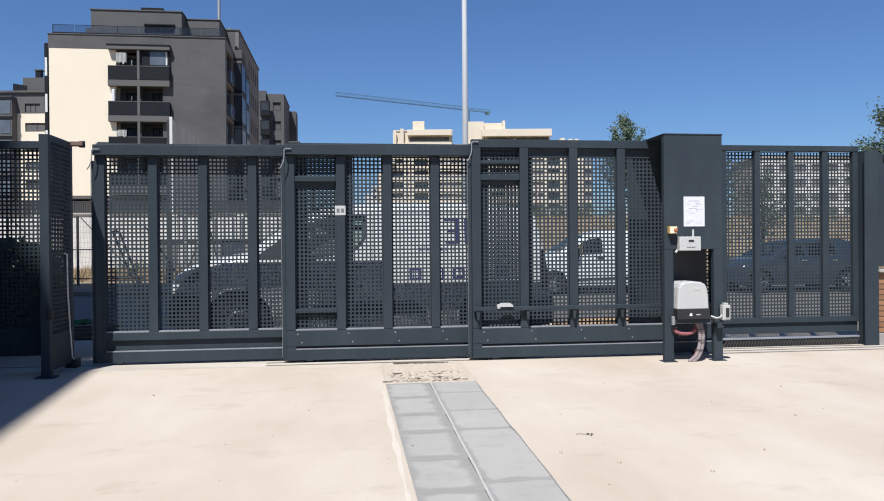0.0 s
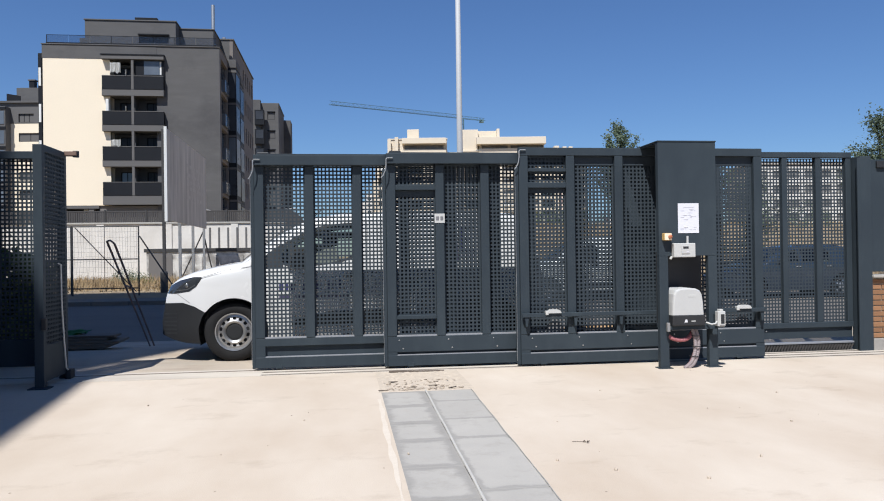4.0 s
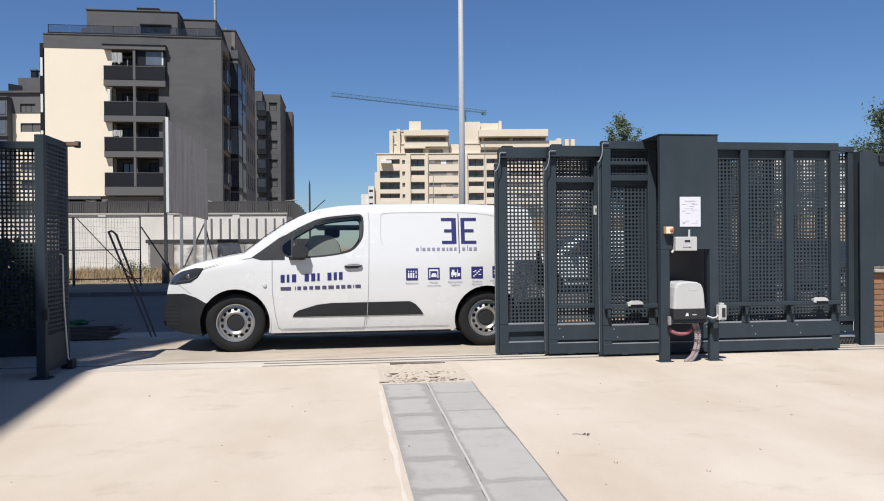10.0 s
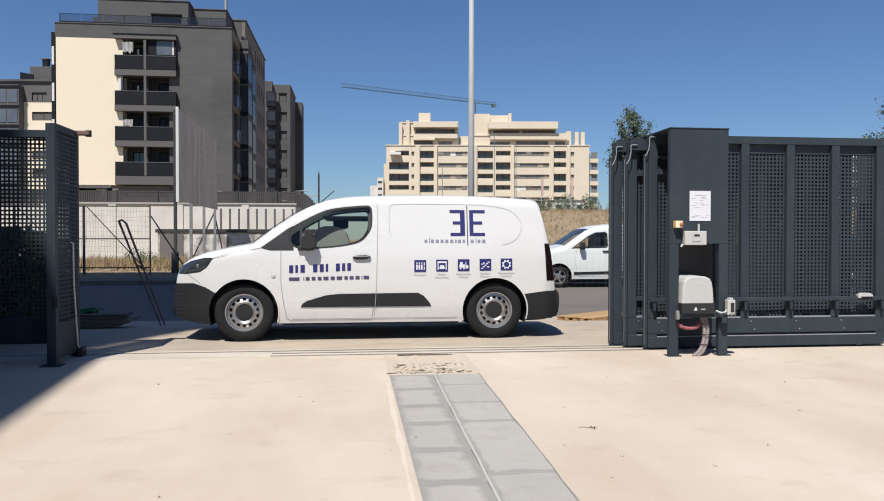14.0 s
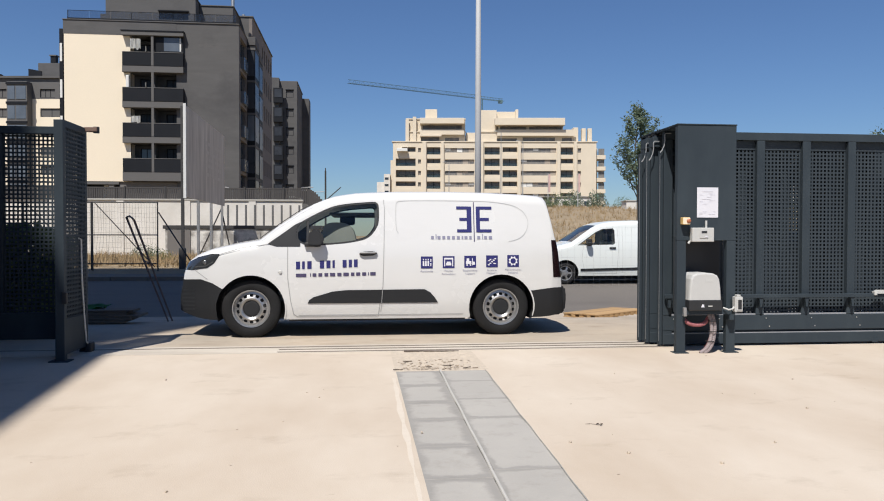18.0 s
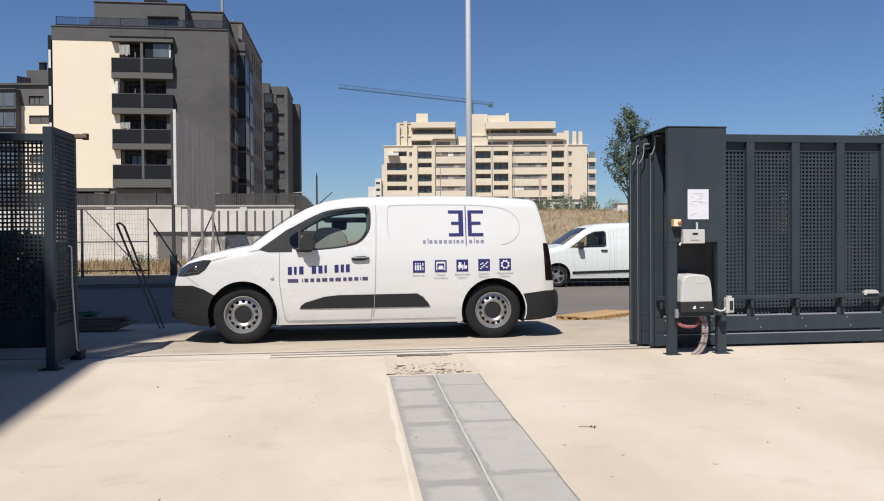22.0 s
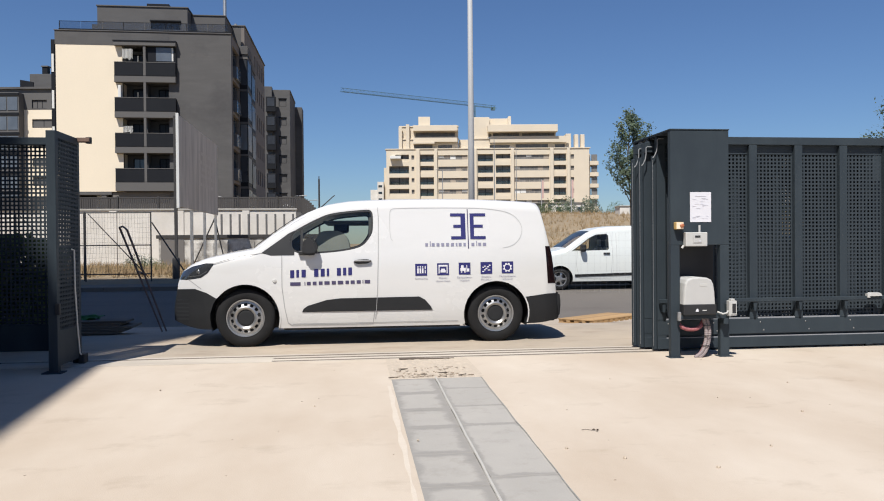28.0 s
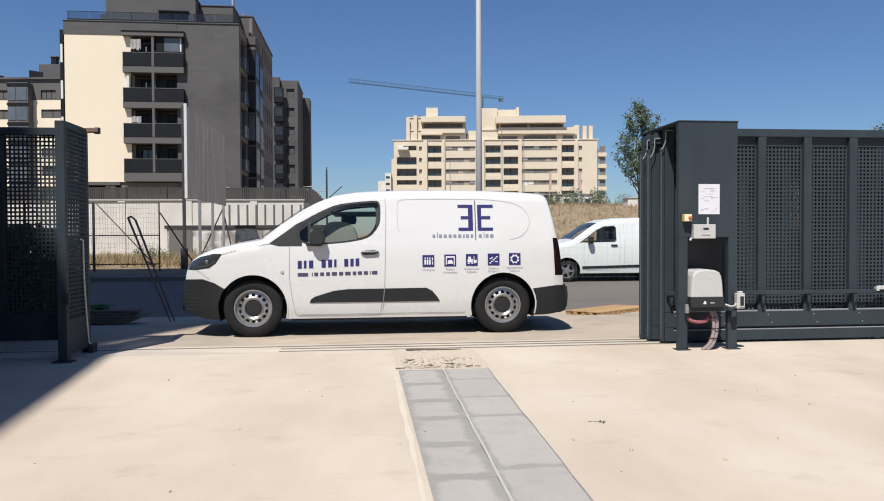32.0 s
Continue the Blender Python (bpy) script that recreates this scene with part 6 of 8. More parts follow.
def near_block():
    """Grey and cream apartment block across the street; local x from its left front corner, y back."""
    t = thing("apartment_block", "dark grey brick and cream apartment block with balconies", "building", pose(-24.35, 65.4, 0))
    W = 14.15
    zt, ztop = 17.92, 19.05
    b0, b1 = 5.29, 9.01
    f0, f1, c0, c1 = 4.76, 9.66, 7.07, 7.27
    base, out = 5.72, -0.45
    part("cream_wall", pierced(bmesh.new(), 0.0, b0, base, zt, [], 0.0), M_CREAM, t, "smooth cream rendered wall")
    part("brick_wall", pierced(bmesh.new(), b1, W, 0.4, ztop, [], 0.0), M_GREYBRICK, t, "dark grey brick wall")
    part("brick_band", B(-0.06, -0.02, zt, b1 - 0.001, 0.5, ztop - 0.002), M_GREYBRICK, t)
    part("coping", B(-0.12, -0.08, ztop, W + 0.05, 8.0, ztop + 0.07, bev=0.02), M_GREYBAND, t)
    part("left_wall", B(-0.02, 0.001, 0.4, 0.3, 24.0, zt), M_GREYBRICK, t)
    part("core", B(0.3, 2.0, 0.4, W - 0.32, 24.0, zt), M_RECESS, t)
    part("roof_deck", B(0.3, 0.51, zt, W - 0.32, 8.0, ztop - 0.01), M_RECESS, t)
    # open porch and plain wall at the bottom
    part("porch_back", B(0.3, 1.2, 0.2, 4.3, 2.0, base), M_DARKPANEL, t)
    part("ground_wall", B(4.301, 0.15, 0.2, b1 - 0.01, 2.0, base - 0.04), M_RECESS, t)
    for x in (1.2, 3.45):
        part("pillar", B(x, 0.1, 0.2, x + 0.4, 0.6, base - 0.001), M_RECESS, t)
    part("entrance_light", B(2.75, 1.12, 3.9, 3.1, 1.199, 5.5), M_SHUTTER, t)
    part("porch_soffit", B(0.01, 0.02, base - 0.25, 4.29, 1.19, base - 0.002), M_GREYBAND, t)
    part("side_return", B(b0 - 0.25, 0.001, base, b0, 2.0, zt), M_CREAM, t)
    part("side_return", B(b1, 0.001, base, b1 + 0.25, 2.0, zt), M_GREYBRICK, t)
    # four floors of balconies that stand out from the wall
    for k in range(4):
        fl = 15.35 - 2.945 * k
        low = fl - (0.56 if k < 3 else 0.78)
        part("balcony_slab", B(f0 - 0.03, out + 0.03, low, f1, 1.99, fl, bev=0.02), M_GREYBAND, t)
        top = fl + 1.07
        for a, b in ((f0, c0 - 0.01), (c1 + 0.01, f1)):
            p = part("balcony_parapet", B(a, out, fl - 0.02, b, out + 0.05, top, bev=0.01), M_DARKPANEL, t, "anthracite balcony parapet")
            part("handrail", B(a, out - 0.02, top, b, out + 0.07, top + 0.05), M_GREYBAND, p)
        part("parapet_return", B(f0, out + 0.051, fl, f0 + 0.05, -0.01, top), M_DARKPANEL, t)
        part("parapet_return", B(f1 - 0.05, out + 0.051, fl, f1, -0.01, top), M_DARKPANEL, t)
        head = fl + 2.38 if k else 17.8
        part("balcony_column", B(c0, out + 0.01, fl, c1, out + 0.2, head), M_GREYBAND, t)
        part("balcony_back", pierced(bmesh.new(), b0, b1, fl, fl + 2.35, [(5.75, 6.75, fl, fl + 2.1), (7.9, 8.95, fl, fl + 2.1)], 1.1, 0.3), M_GREYBRICK, t)
        part("party_wall", B(7.1, 0.1, fl, 7.24, 1.09, fl + 2.35), M_GREYBRICK, t)
        window(t, 5.75, 6.75, fl, fl + 2.1, 1.3, pane=M_PANEDARK if k < 3 else M_GLAZED)
        window(t, 7.9, 8.95, fl, fl + 2.1, 1.3, pane=M_PANEDARK)
    # glazed-in top balcony
    part("lintel", B(f0 - 0.06, out - 0.05, 17.82, f1 + 0.04, -0.021, 18.16, bev=0.02), M_GREYBAND, t)
    part("lintel_cap", B(f0 - 0.1, out - 0.1, 18.161, f1 + 0.08, -0.021, 18.24), M_DARKPANEL, t)
    g = part("balcony_glazing", B(c1 + 0.011, -0.2, 16.47, 8.05, -0.15, 17.8), M_DARKPANEL, t)
    part("glazed_pane", B(8.051, -0.2, 16.62, 9.3, -0.17, 17.74), M_GLAZED, g, "pane coloured pale like reflected sky")
    part("glazing_curtain", B(9.1, -0.165, 16.62, 9.45, -0.13, 17.74), M_SHUTTER, g)
    part("glazing_frame", B(9.451, -0.2, 16.47, 9.64, -0.15, 17.8), M_DARKPANEL, g)
    part("glazing_frame", B(8.051, -0.2, 16.47, 9.45, -0.15, 16.619), M_DARKPANEL, g)

    def cloth(x0, x1, z0, z1, seed, y, name="washing"):
        bm, rnd = bmesh.new(), random.Random(seed)
        n = 8
        lo = [z0 + rnd.uniform(0.0, 0.25) * (z1 - z0) for _ in range(n + 1)]
        rows = [[bm.verts.new((x0 + (x1 - x0) * i / n, y + 0.03 * math.sin(i * 2.1 + seed), z)) for z in (lo[i], z1 - rnd.uniform(0, 0.04))] for i in range(n + 1)]
        for a, b in zip(rows, rows[1:]):
            bm.faces.new((a[0], b[0], b[1], a[1]))
        bmesh.ops.solidify(bm, geom=list(bm.faces), thickness=0.02)
        part(name, bm, M_SHUTTER, t, "white cloth hung on the balcony")
    cloth(5.42, 6.25, 16.6, 17.55, 3, out - 0.04)
    cloth(6.62, 6.72, 16.42, 16.95, 8, out - 0.04)
    cloth(5.45, 6.2, 10.5, 11.15, 5, out - 0.03)
    cloth(6.6, 6.7, 13.45, 13.95, 6, out - 0.04)
    part("wall_lantern", B(4.98, -0.3, 13.5, 5.24, -0.001, 14.55, bev=0.06), M_SHUTTER, t)
    # terrace balustrade of smoked glass and the set-back storey
    n = 8
    for i in range(n):
        a, b = 0.3 + i * 1.7, 0.3 + (i + 1) * 1.7
        part("terrace_glass", B(a + 0.03, 0.06, ztop + 0.07, b - 0.03, 0.08, ztop + 0.8), M_SMOKE, t)
        if i % 3 == 0:
            part("terrace_post", B(a - 0.025, 0.05, ztop + 0.07, a + 0.025, 0.1, ztop + 0.82), M_DARKPANEL, t)
    part("terrace_rail", B(0.27, 0.05, ztop + 0.8, 0.3 + n * 1.7, 0.09, ztop + 0.83), M_DARKPANEL, t)
    part("terrace_kerb", B(0.25, 0.03, ztop + 0.07, 0.3 + n * 1.7, 0.055, ztop + 0.2), M_DARKPANEL, t)
    part("penthouse", pierced(bmesh.new(), 2.5, 10.05, ztop, 21.95, [(6.95, 9.45, 20.02, 20.72)], 2.6, 0.3), M_GREYBRICK, t)
    part("penthouse", B(2.51, 2.91, ztop, 10.04, 16.0, 21.94), M_GREYBRICK, t)
    part("penthouse_coping", B(2.42, 2.52, 21.951, 10.12, 16.1, 22.03), M_GREYBAND, t)
    window(t, 6.95, 9.45, 20.02, 20.72, 2.8, pane=M_PANEDARK, bars=2)
    part("slot_shade", B(6.9, 2.45, 20.73, 9.5, 2.599, 20.82), M_DARKPANEL, t)
    part("terrace_box", B(1.6, 4.0, ztop + 0.07, 2.49, 6.5, 20.75), M_GREYBRICK, t)
    part("penthouse_wing", B(10.051, 4.2, ztop, 13.0, 20.0, 21.8, bev=0.03), M_GREYBRICK, t)
    part("penthouse_coping", B(10.051, 4.12, 21.801, 13.08, 20.0, 21.87), M_GREYBAND, t)
    part("lift_house", B(5.85, 5.6, 22.031, 7.8, 9.0, 23.2, bev=0.02), M_DARKPANEL, t)
    part("flue", tube(bmesh.new(), [(12.75, 5.6, 21.87), (12.75, 5.6, 24.5)], 0.16, 12), M_GALV, t, "steel flue pipe")
    part("small_vent", B(4.3, 3.5, 22.031, 4.55, 3.75, 22.28), M_SHUTTER, t)
    part("roof_vent", tube(bmesh.new(), [(13.2, 9.0, 22.1), (13.2, 9.0, 22.5)], 0.16, 10), M_GALV, t)
    # dark bay on the other edge
    part("side_bay", B(-0.36, -0.03, 5.5, -0.065, 0.5, 18.3, bev=0.02), M_DARKPANEL, t)
    for z in (9.6, 12.6, 15.6):
        part("side_pane", B(-0.31, -0.06, z, -0.13, -0.031, z + 1.5), M_SHUTTER, t)
    # long flank that runs back along the side street, in shade
    holes = []
    for k in range(6):
        z = 4.7 + 2.945 * k
        holes += [(y, y + 0.75, z, z + 1.6) for y in (15.2, 17.0, 18.8, 20.6, 22.4)]
        if k < 5:
            holes += [(0.75, 4.4, z - 0.85, z + 1.85), (7.5, 10.4, z - 0.85, z + 1.8)]
    bm = pierced(bmesh.new(), 0.36, 24.0, 0.4, 22.0, [*holes, (0.0, 8.0, ztop, 23.0)], 0.0, 0.3)
    bmesh.ops.transform(bm, matrix=Matrix.Translation((W, 0, 0)) @ Matrix.Rotation(math.pi / 2, 4, "Z"), verts=bm.verts)
    part("flank_wall", bm, M_FLANK, t, "brown grey flank wall in shade")
    for a, b, c, d in holes:
        w = part("window", B(W - 0.3, a, c, W - 0.22, b, d), M_DARKPANEL, t)
        part("pane", B(W - 0.22, a + 0.06, c + 0.06, W - 0.2, b - 0.06, d - 0.06), M_PANE, w)
    part("flank_head", B(12.8, 8.001, ztop, W - 0.301, 24.0, 21.98), M_GREYBRICK, t)
    part("flank_coping", B(12.72, 7.92, 22.001, W + 0.1, 24.1, 22.1), M_GREYBAND, t)
    for y, deep in ((4.6, 0.7), (10.7, 0.28)):
        bay = part("flank_bay", B(W + 0.001, y, 3.5, W + deep, y + 2.6, 18.5, bev=0.02), M_DARKPANEL, t, "dark glazed bay")
        part("bay_cap", B(W + 0.001, y - 0.05, 18.501, W + deep + 0.06, y + 2.65, 19.25, bev=0.03), M_GREYBRICK, bay)
        for k in range(5):
            z = 3.75 + 2.945 * k
            part("bay_glass", B(W + deep, y + 0.12, z + 0.2, W + deep + 0.02, y + 2.48, z + 2.5), M_PANEDARK, bay)
            part("bay_front", B(W + 0.06, y - 0.025, z + 0.2, W + deep - 0.06, y - 0.001, z + 2.5), M_GLAZED if (k + y) % 3 < 1.5 else M_PANEDARK, bay)
            part("bay_band", B(W + 0.03, y - 0.03, z + 2.55, W + deep + 0.04, y + 2.62, z + 2.75), M_GREYBAND, bay)
    for k in range(5):
        z = 3.75 + 2.945 * k
        part("flank_balcony", B(W - 0.12, 1.4, z + 0.1, W + 0.25, 3.6, z + 1.15, bev=0.01), M_GLAZED, t)
        part("flank_balcony", B(W - 0.12, 7.9, z + 0.1, W + 0.2, 9.7, z + 1.15, bev=0.01), M_GLAZED, t)


near_block()


def end_block():
    t = thing("end_block", "grey brick apartment wing with small windows", "building", pose(-12.7 * 1.2, 99.0 * 1.2, -0.24) @ Matrix.Diagonal((1.2, 1.2, 1.2, 1)))
    holes = [(3.2, 4.15, 19.05 - 2.45 * k, 20.05 - 2.45 * k) for k in range(7)]
    part("front_wall", pierced(bmesh.new(), 2.4, 4.6, 0.2, 21.1, holes), M_GREYBRICK, t)
    for a, b, c, d in holes:
        window(t, a, b, c, d, 0.12, pane=M_GREYBRICK, bars=0)
        part("shutter_box", B(a - 0.05, -0.05, d - 0.02, b + 0.05, 0.03, d + 0.08), M_DARKPANEL, t)
    part("flank", B(4.3, 0.36, 0.2, 4.6, 9, 21.1), M_GREYBRICK, t)
    part("core", B(-2.0, 0.4, 0.2, 4.3, 9, 21.1), M_RECESS, t)
    part("wing", B(3.6, 9.01, 0.2, 5.55, 12, 20.6, bev=0.03), M_GREYBRICK, t)
    part("link", B(-1.6, -0.6, 0.2, 2.39, 0.39, 21.5, bev=0.03), M_GREYBRICK, t)
    for k in range(7):
        o = part("link_bay", B(1.7, -1.1, 18.2 - 2.45 * k, 2.9, -0.601, 20.1 - 2.45 * k, bev=0.02), M_DARKPANEL, t)
        part("bay_glass", B(1.85, -1.13, 18.9 - 2.45 * k, 2.75, -1.101, 19.95 - 2.45 * k), M_PANEDARK, o)
    part("roof", B(-2.0, 0.0, 21.101, 4.68, 9.0, 21.2), M_GREYBAND, t)


end_block()


def left_block():
    """Cream and grey block further off, past the near one."""
    p = far(-60.5, 96.0)
    t = thing("far_apartment_block", "cream and grey apartment block behind the near one", "building", pose(p.x * 1.2, p.y * 1.2, -0.24, 0, 0, -6.2) @ Matrix.Diagonal((1.2, 1.2, 1.2, 1)))
    W = 14.0
    top = 21.2
    holes = []
    for k in range(7):
        z = 18.75 - 2.46 * k
        holes += [(0.6, 2.4, z, z + 1.1), (2.9, 5.2, z, z + 1.1)]
        holes += [(9.3, 11.2, z, z + 1.1)] if k % 2 == 0 else [(9.3, 13.6, z, z + 1.1)]
        part("grey_band", B(0, -0.03, z - 0.1, 5.69, -0.001, z), M_GREYBAND, t)
    part("front_wall", pierced(bmesh.new(), 0, W, 0.2, 18.6, holes), M_CREAM, t)
    part("top_wall", pierced(bmesh.new(), 0, W, 18.601, top, holes, -0.02, 0.3), M_GREYBAND, t)
    for a, b, c, d in holes:
        window(t, a, b, c, d, 0.15, pane=M_GREYBAND, bars=2)
    part("core", B(0.05, 0.4, 0.2, W - 0.05, 14, top - 0.01), M_RECESS, t)
    bay = part("bay_tower", B(5.7, -1.2, 0.2, 8.3, 0.3, top - 0.6, bev=0.03), M_GREYBAND, t)
    for k in range(7):
        z = 18.35 - 2.46 * k
        for a, b in ((5.85, 6.75), (6.9, 8.15)):
            part("bay_glass", B(a, -1.26, z, b, -1.201, z + 1.65), M_GLAZED, bay)
        part("bay_band", B(5.65, -1.3, z + 1.85, 8.35, -1.201, z + 2.15), M_DARKPANEL, bay)
    part("roof_edge", B(-0.2, -0.3, top, W + 0.2, 14, top + 0.25), M_GREYBRICK, t)
    part("penthouse", B(8.0, 2.0, top + 0.25, W + 2.0, 9.0, 23.6, bev=0.03), M_GREYBRICK, t)
    part("terrace_screen", slab(bmesh.new(), [(7.5, top + 0.25), (9.2, top + 0.25), (9.2, top + 1.05), (7.8, top + 1.3), (7.5, top + 1.35)], 0.6, 0.75), M_DARKPANEL, t)
    part("penthouse_window", B(12.4, 1.95, top + 0.55, 14.2, 1.999, top + 1.1), M_SHUTTER, t)
    part("chimney", B(9.4, 2.4, 23.6, 10.1, 3.1, 24.6, bev=0.03), M_DARKPANEL, t)
    part("chimney_cap", B(9.3, 2.3, 24.601, 10.2, 3.2, 24.75), M_GREYBAND, t)
    for x in (3.2, 7.9):
        part("vent", B(x, 1.0, top + 0.25, x + 0.5, 1.6, top + 0.75), M_DARKPANEL, t)
    for k in range(6):
        part("side_balcony", B(13.3, -0.9, 17.3 - 2.46 * k, 14.6, 0.3, 18.2 - 2.46 * k, bev=0.02), M_GREYBAND, t)
        part("side_glazing", B(13.5, -0.7, 18.2 - 2.46 * k, 14.4, -0.6, 19.4 - 2.46 * k), M_SHUTTER if k < 2 else M_GLAZED, t)


left_block()


def cream_tower():
    """Stepped cream apartment building on the rise; local x across, y away, from its left corner."""
    D = 195.0
    u = D / 1330.0
    p = far(-12.6, D)
    t = thing("cream_apartment_building", "stepped cream apartment building with balconies and window bands", "building", pose(p.x, p.y, 0, 0, 0, -6.2))

    def X(a):
        return (a - 698) * u

    def Z(b):
        return 1.2 + (420 - b) * u
    rnd = random.Random(4)
    base = 5.0
    wins, balc = [], []
    for k in range(6):
        b = 263 + 20.2 * k
        hi, lo = Z(b), Z(b + 13)
        if k > 0:
            balc.append((X(703), X(738), lo, hi))
        else:
            balc.append((X(714), X(738), lo, hi))
        wins.append((X(742.5), X(747.5), Z(b + 9), Z(b + 1.5)))
        balc.append((X(758), X(782), lo, hi))
        wins.append((X(790), X(842), Z(b + 9.5), Z(b + 1.5)))
        balc.append((X(860), X(887), lo, hi))
        balc.append((X(892), X(918), lo, hi))
        wins.append((X(925), X(987), Z(b + 9.5), Z(b + 1.5)))
        balc.append((X(995), X(1017), lo, hi))
        wins.append((X(1025), X(1031), Z(b + 9.5), Z(b + 1.5)))
    part("front_wall", pierced(bmesh.new(), 0, X(1058), base, Z(254), wins + balc, 0.0, 1.3), M_CREAMFAR, t)
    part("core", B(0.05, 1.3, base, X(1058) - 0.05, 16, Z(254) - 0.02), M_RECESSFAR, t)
    part("roof", B(-0.3, -0.2, Z(254), X(1058) + 0.3, 16, Z(252.5)), M_CREAMFAR, t)
    for a, b, c, d in wins:
        n = max(1, int((b - a) / 1.3))
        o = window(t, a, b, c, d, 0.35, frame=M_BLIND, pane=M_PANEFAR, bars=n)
        for k in range(n):
            if b - a > 2 and rnd.random() < 0.5:
                l = (b - a) / n
                part("blind", B(a + k * l + 0.05, 0.3, d - (d - c) * rnd.choice((0.5, 0.9, 0.98)), a + (k + 1) * l - 0.05, 0.33, d - 0.03), M_BLIND if rnd.random() < 0.6 else M_SHUTTER, o)
    for i, (a, b, c, d) in enumerate(balc):
        o = part("balcony", B(a, 0.15, c, b, 0.22, c + 0.75), M_GLASS if i % 3 else M_CREAMFAR, t)
        part("balcony_rail", B(a, 0.13, c + 0.75, b, 0.24, c + 0.82), M_DARKPANEL, o)
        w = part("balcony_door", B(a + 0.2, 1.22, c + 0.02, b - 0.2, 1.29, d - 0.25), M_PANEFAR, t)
        part("balcony_post", B((a + b) / 2 - 0.06, 1.1, c, (a + b) / 2 + 0.06, 1.21, d), M_DARKPANEL, w)
    part("awning", B(X(705), -1.4, Z(271), X(724), 0.3, Z(266), bev=0.05), M_SHUTTER, t, "white awning")
    # stepped storeys above
    def storey(x0, x1, z0, z1, y, holes=()):
        hs = [(X(a), X(b), Z(d), Z(c)) for a, b, c, d in holes]
        o = part("upper_storey", pierced(bmesh.new(), X(x0), X(x1), Z(z0), Z(z1), hs, y, 0.8), M_CREAMFAR, t)
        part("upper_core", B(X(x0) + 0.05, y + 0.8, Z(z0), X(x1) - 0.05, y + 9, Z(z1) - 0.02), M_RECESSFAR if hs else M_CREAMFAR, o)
        part("upper_edge", B(X(x0) - 0.1, y - 0.2, Z(z1), X(x1) + 0.1, y + 9.1, Z(z1 - 2)), M_CREAMFAR, o)
        part("upper_side", B(X(x0), y + 0.01, Z(z0), X(x0) + 0.04, y + 9, Z(z1)), M_CREAMFAR, o)
        part("upper_side", B(X(x1) - 0.04, y + 0.01, Z(z0), X(x1), y + 9, Z(z1)), M_CREAMFAR, o)
        for a, b, c, d in hs:
            window(o, a, b, c, d, y + 0.4, frame=M_BLIND, pane=M_PANEFAR, bars=max(1, int((b - a) / 1.8)))
    storey(721, 826, 252.5, 236, 1.0, [(747, 780, 244, 251.8), (790, 815, 245, 251.8)])
    storey(721, 826, 236, 213, 1.4, [(750, 820, 223.0, 232.5)])
    part("eave_slab", B(X(746), -1.2, Z(222.5), X(824), 1.39, Z(212.5), bev=0.05), M_CREAMFAR, t)
    part("terrace_wall", B(X(746), -0.2, Z(241), X(824), 0.1, Z(232)), M_CREAMFAR, t)
    part("eave_slab", B(X(746), -0.6, Z(244.5), X(784), 0.99, Z(241.5), bev=0.05), M_CREAMFAR, t)
    for a, b in ((750, 757), (783, 788), (850, 858), (919, 924), (988, 994), (1018, 1023)):
        part("pilaster", B(X(a), -0.55, base, X(b), -0.002, Z(254) - 0.03), M_CREAMFAR, t)
    part("fin", B(X(720), 0.4, Z(252.4), X(726), 0.95, Z(214)), M_CREAMFAR, t)
    part("fin", B(X(733), 0.4, Z(252.4), X(739), 0.95, Z(209)), M_CREAMFAR, t)
    part("stair_head", B(X(755), 2.0, Z(211), X(776), 9.0, Z(194), bev=0.05), M_CREAMFAR, t)
    part("low_link", B(X(828), 1.5, Z(252.4), X(852), 9, Z(236), bev=0.05), M_CREAMFAR, t)
    storey(852, 1018, 252.5, 236, 0.9, [(882, 918, 246, 251.8), (928, 986, 244.5, 251.5), (998, 1016, 245, 251.8)])
    storey(884, 1000, 236, 213, 1.3, [(888, 935, 225, 233), (940, 998, 225, 231)])
    part("eave_slab", B(X(878), -1.4, Z(225), X(1001), 1.29, Z(212.5), bev=0.05), M_CREAMFAR, t)
    part("terrace_wall", B(X(882), -0.3, Z(243), X(1020), 0.0, Z(232)), M_CREAMFAR, t)
    part("tower_wall", B(X(852), 1.5, Z(234), X(882), 10.0, Z(196), bev=0.05), M_CREAMFAR, t)
    part("tower_wall", B(X(882.1), 3.0, Z(211), X(916), 9.9, Z(197), bev=0.05), M_CREAMFAR, t)
    part("tower_fin", B(X(916.1), 2.0, Z(211), X(921), 9.9, Z(194), bev=0.05), M_CREAMFAR, t)
    part("stair_head", B(X(1018.5), 1.0, Z(252.4), X(1027), 10.0, Z(227), bev=0.05), M_CREAMFAR, t)
    for a in (1034, 1045):
        part("chimney", B(X(a), 1.5, Z(252.4), X(a + 7), 3.0, Z(228), bev=0.05), M_CREAMFAR, t)
    # balconies on the far end
    part("end_wall", B(X(1058) + 0.01, 3.0, base, X(1064), 15, Z(262)), M_CREAMFAR, t)
    for k in range(6):
        b = 276 + 20.2 * k
        part("end_balcony", B(X(1058), 1.0, Z(b + 7), X(1076), 6.0, Z(b), bev=0.03), M_CREAMFAR, t)
        part("end_glass", B(X(1064), 1.6, Z(b), X(1074.5), 1.7, Z(b - 12)), M_PANEFAR, t)
    # white neighbour to the left
    q = far(-17.3, D + 6)
    n = thing("white_apartment_building", "slim white apartment building beside the cream one", "building", pose(q.x, q.y, 0, 0, 0, -6.2))
    part("wall", B(0, 0, base, 1.9, 9, Z(322), bev=0.03), M_WALLWHITE, n)
    part("wall", B(1.95, -1, base, 3.6, 9, Z(308), bev=0.03), M_WALLWHITE, n)
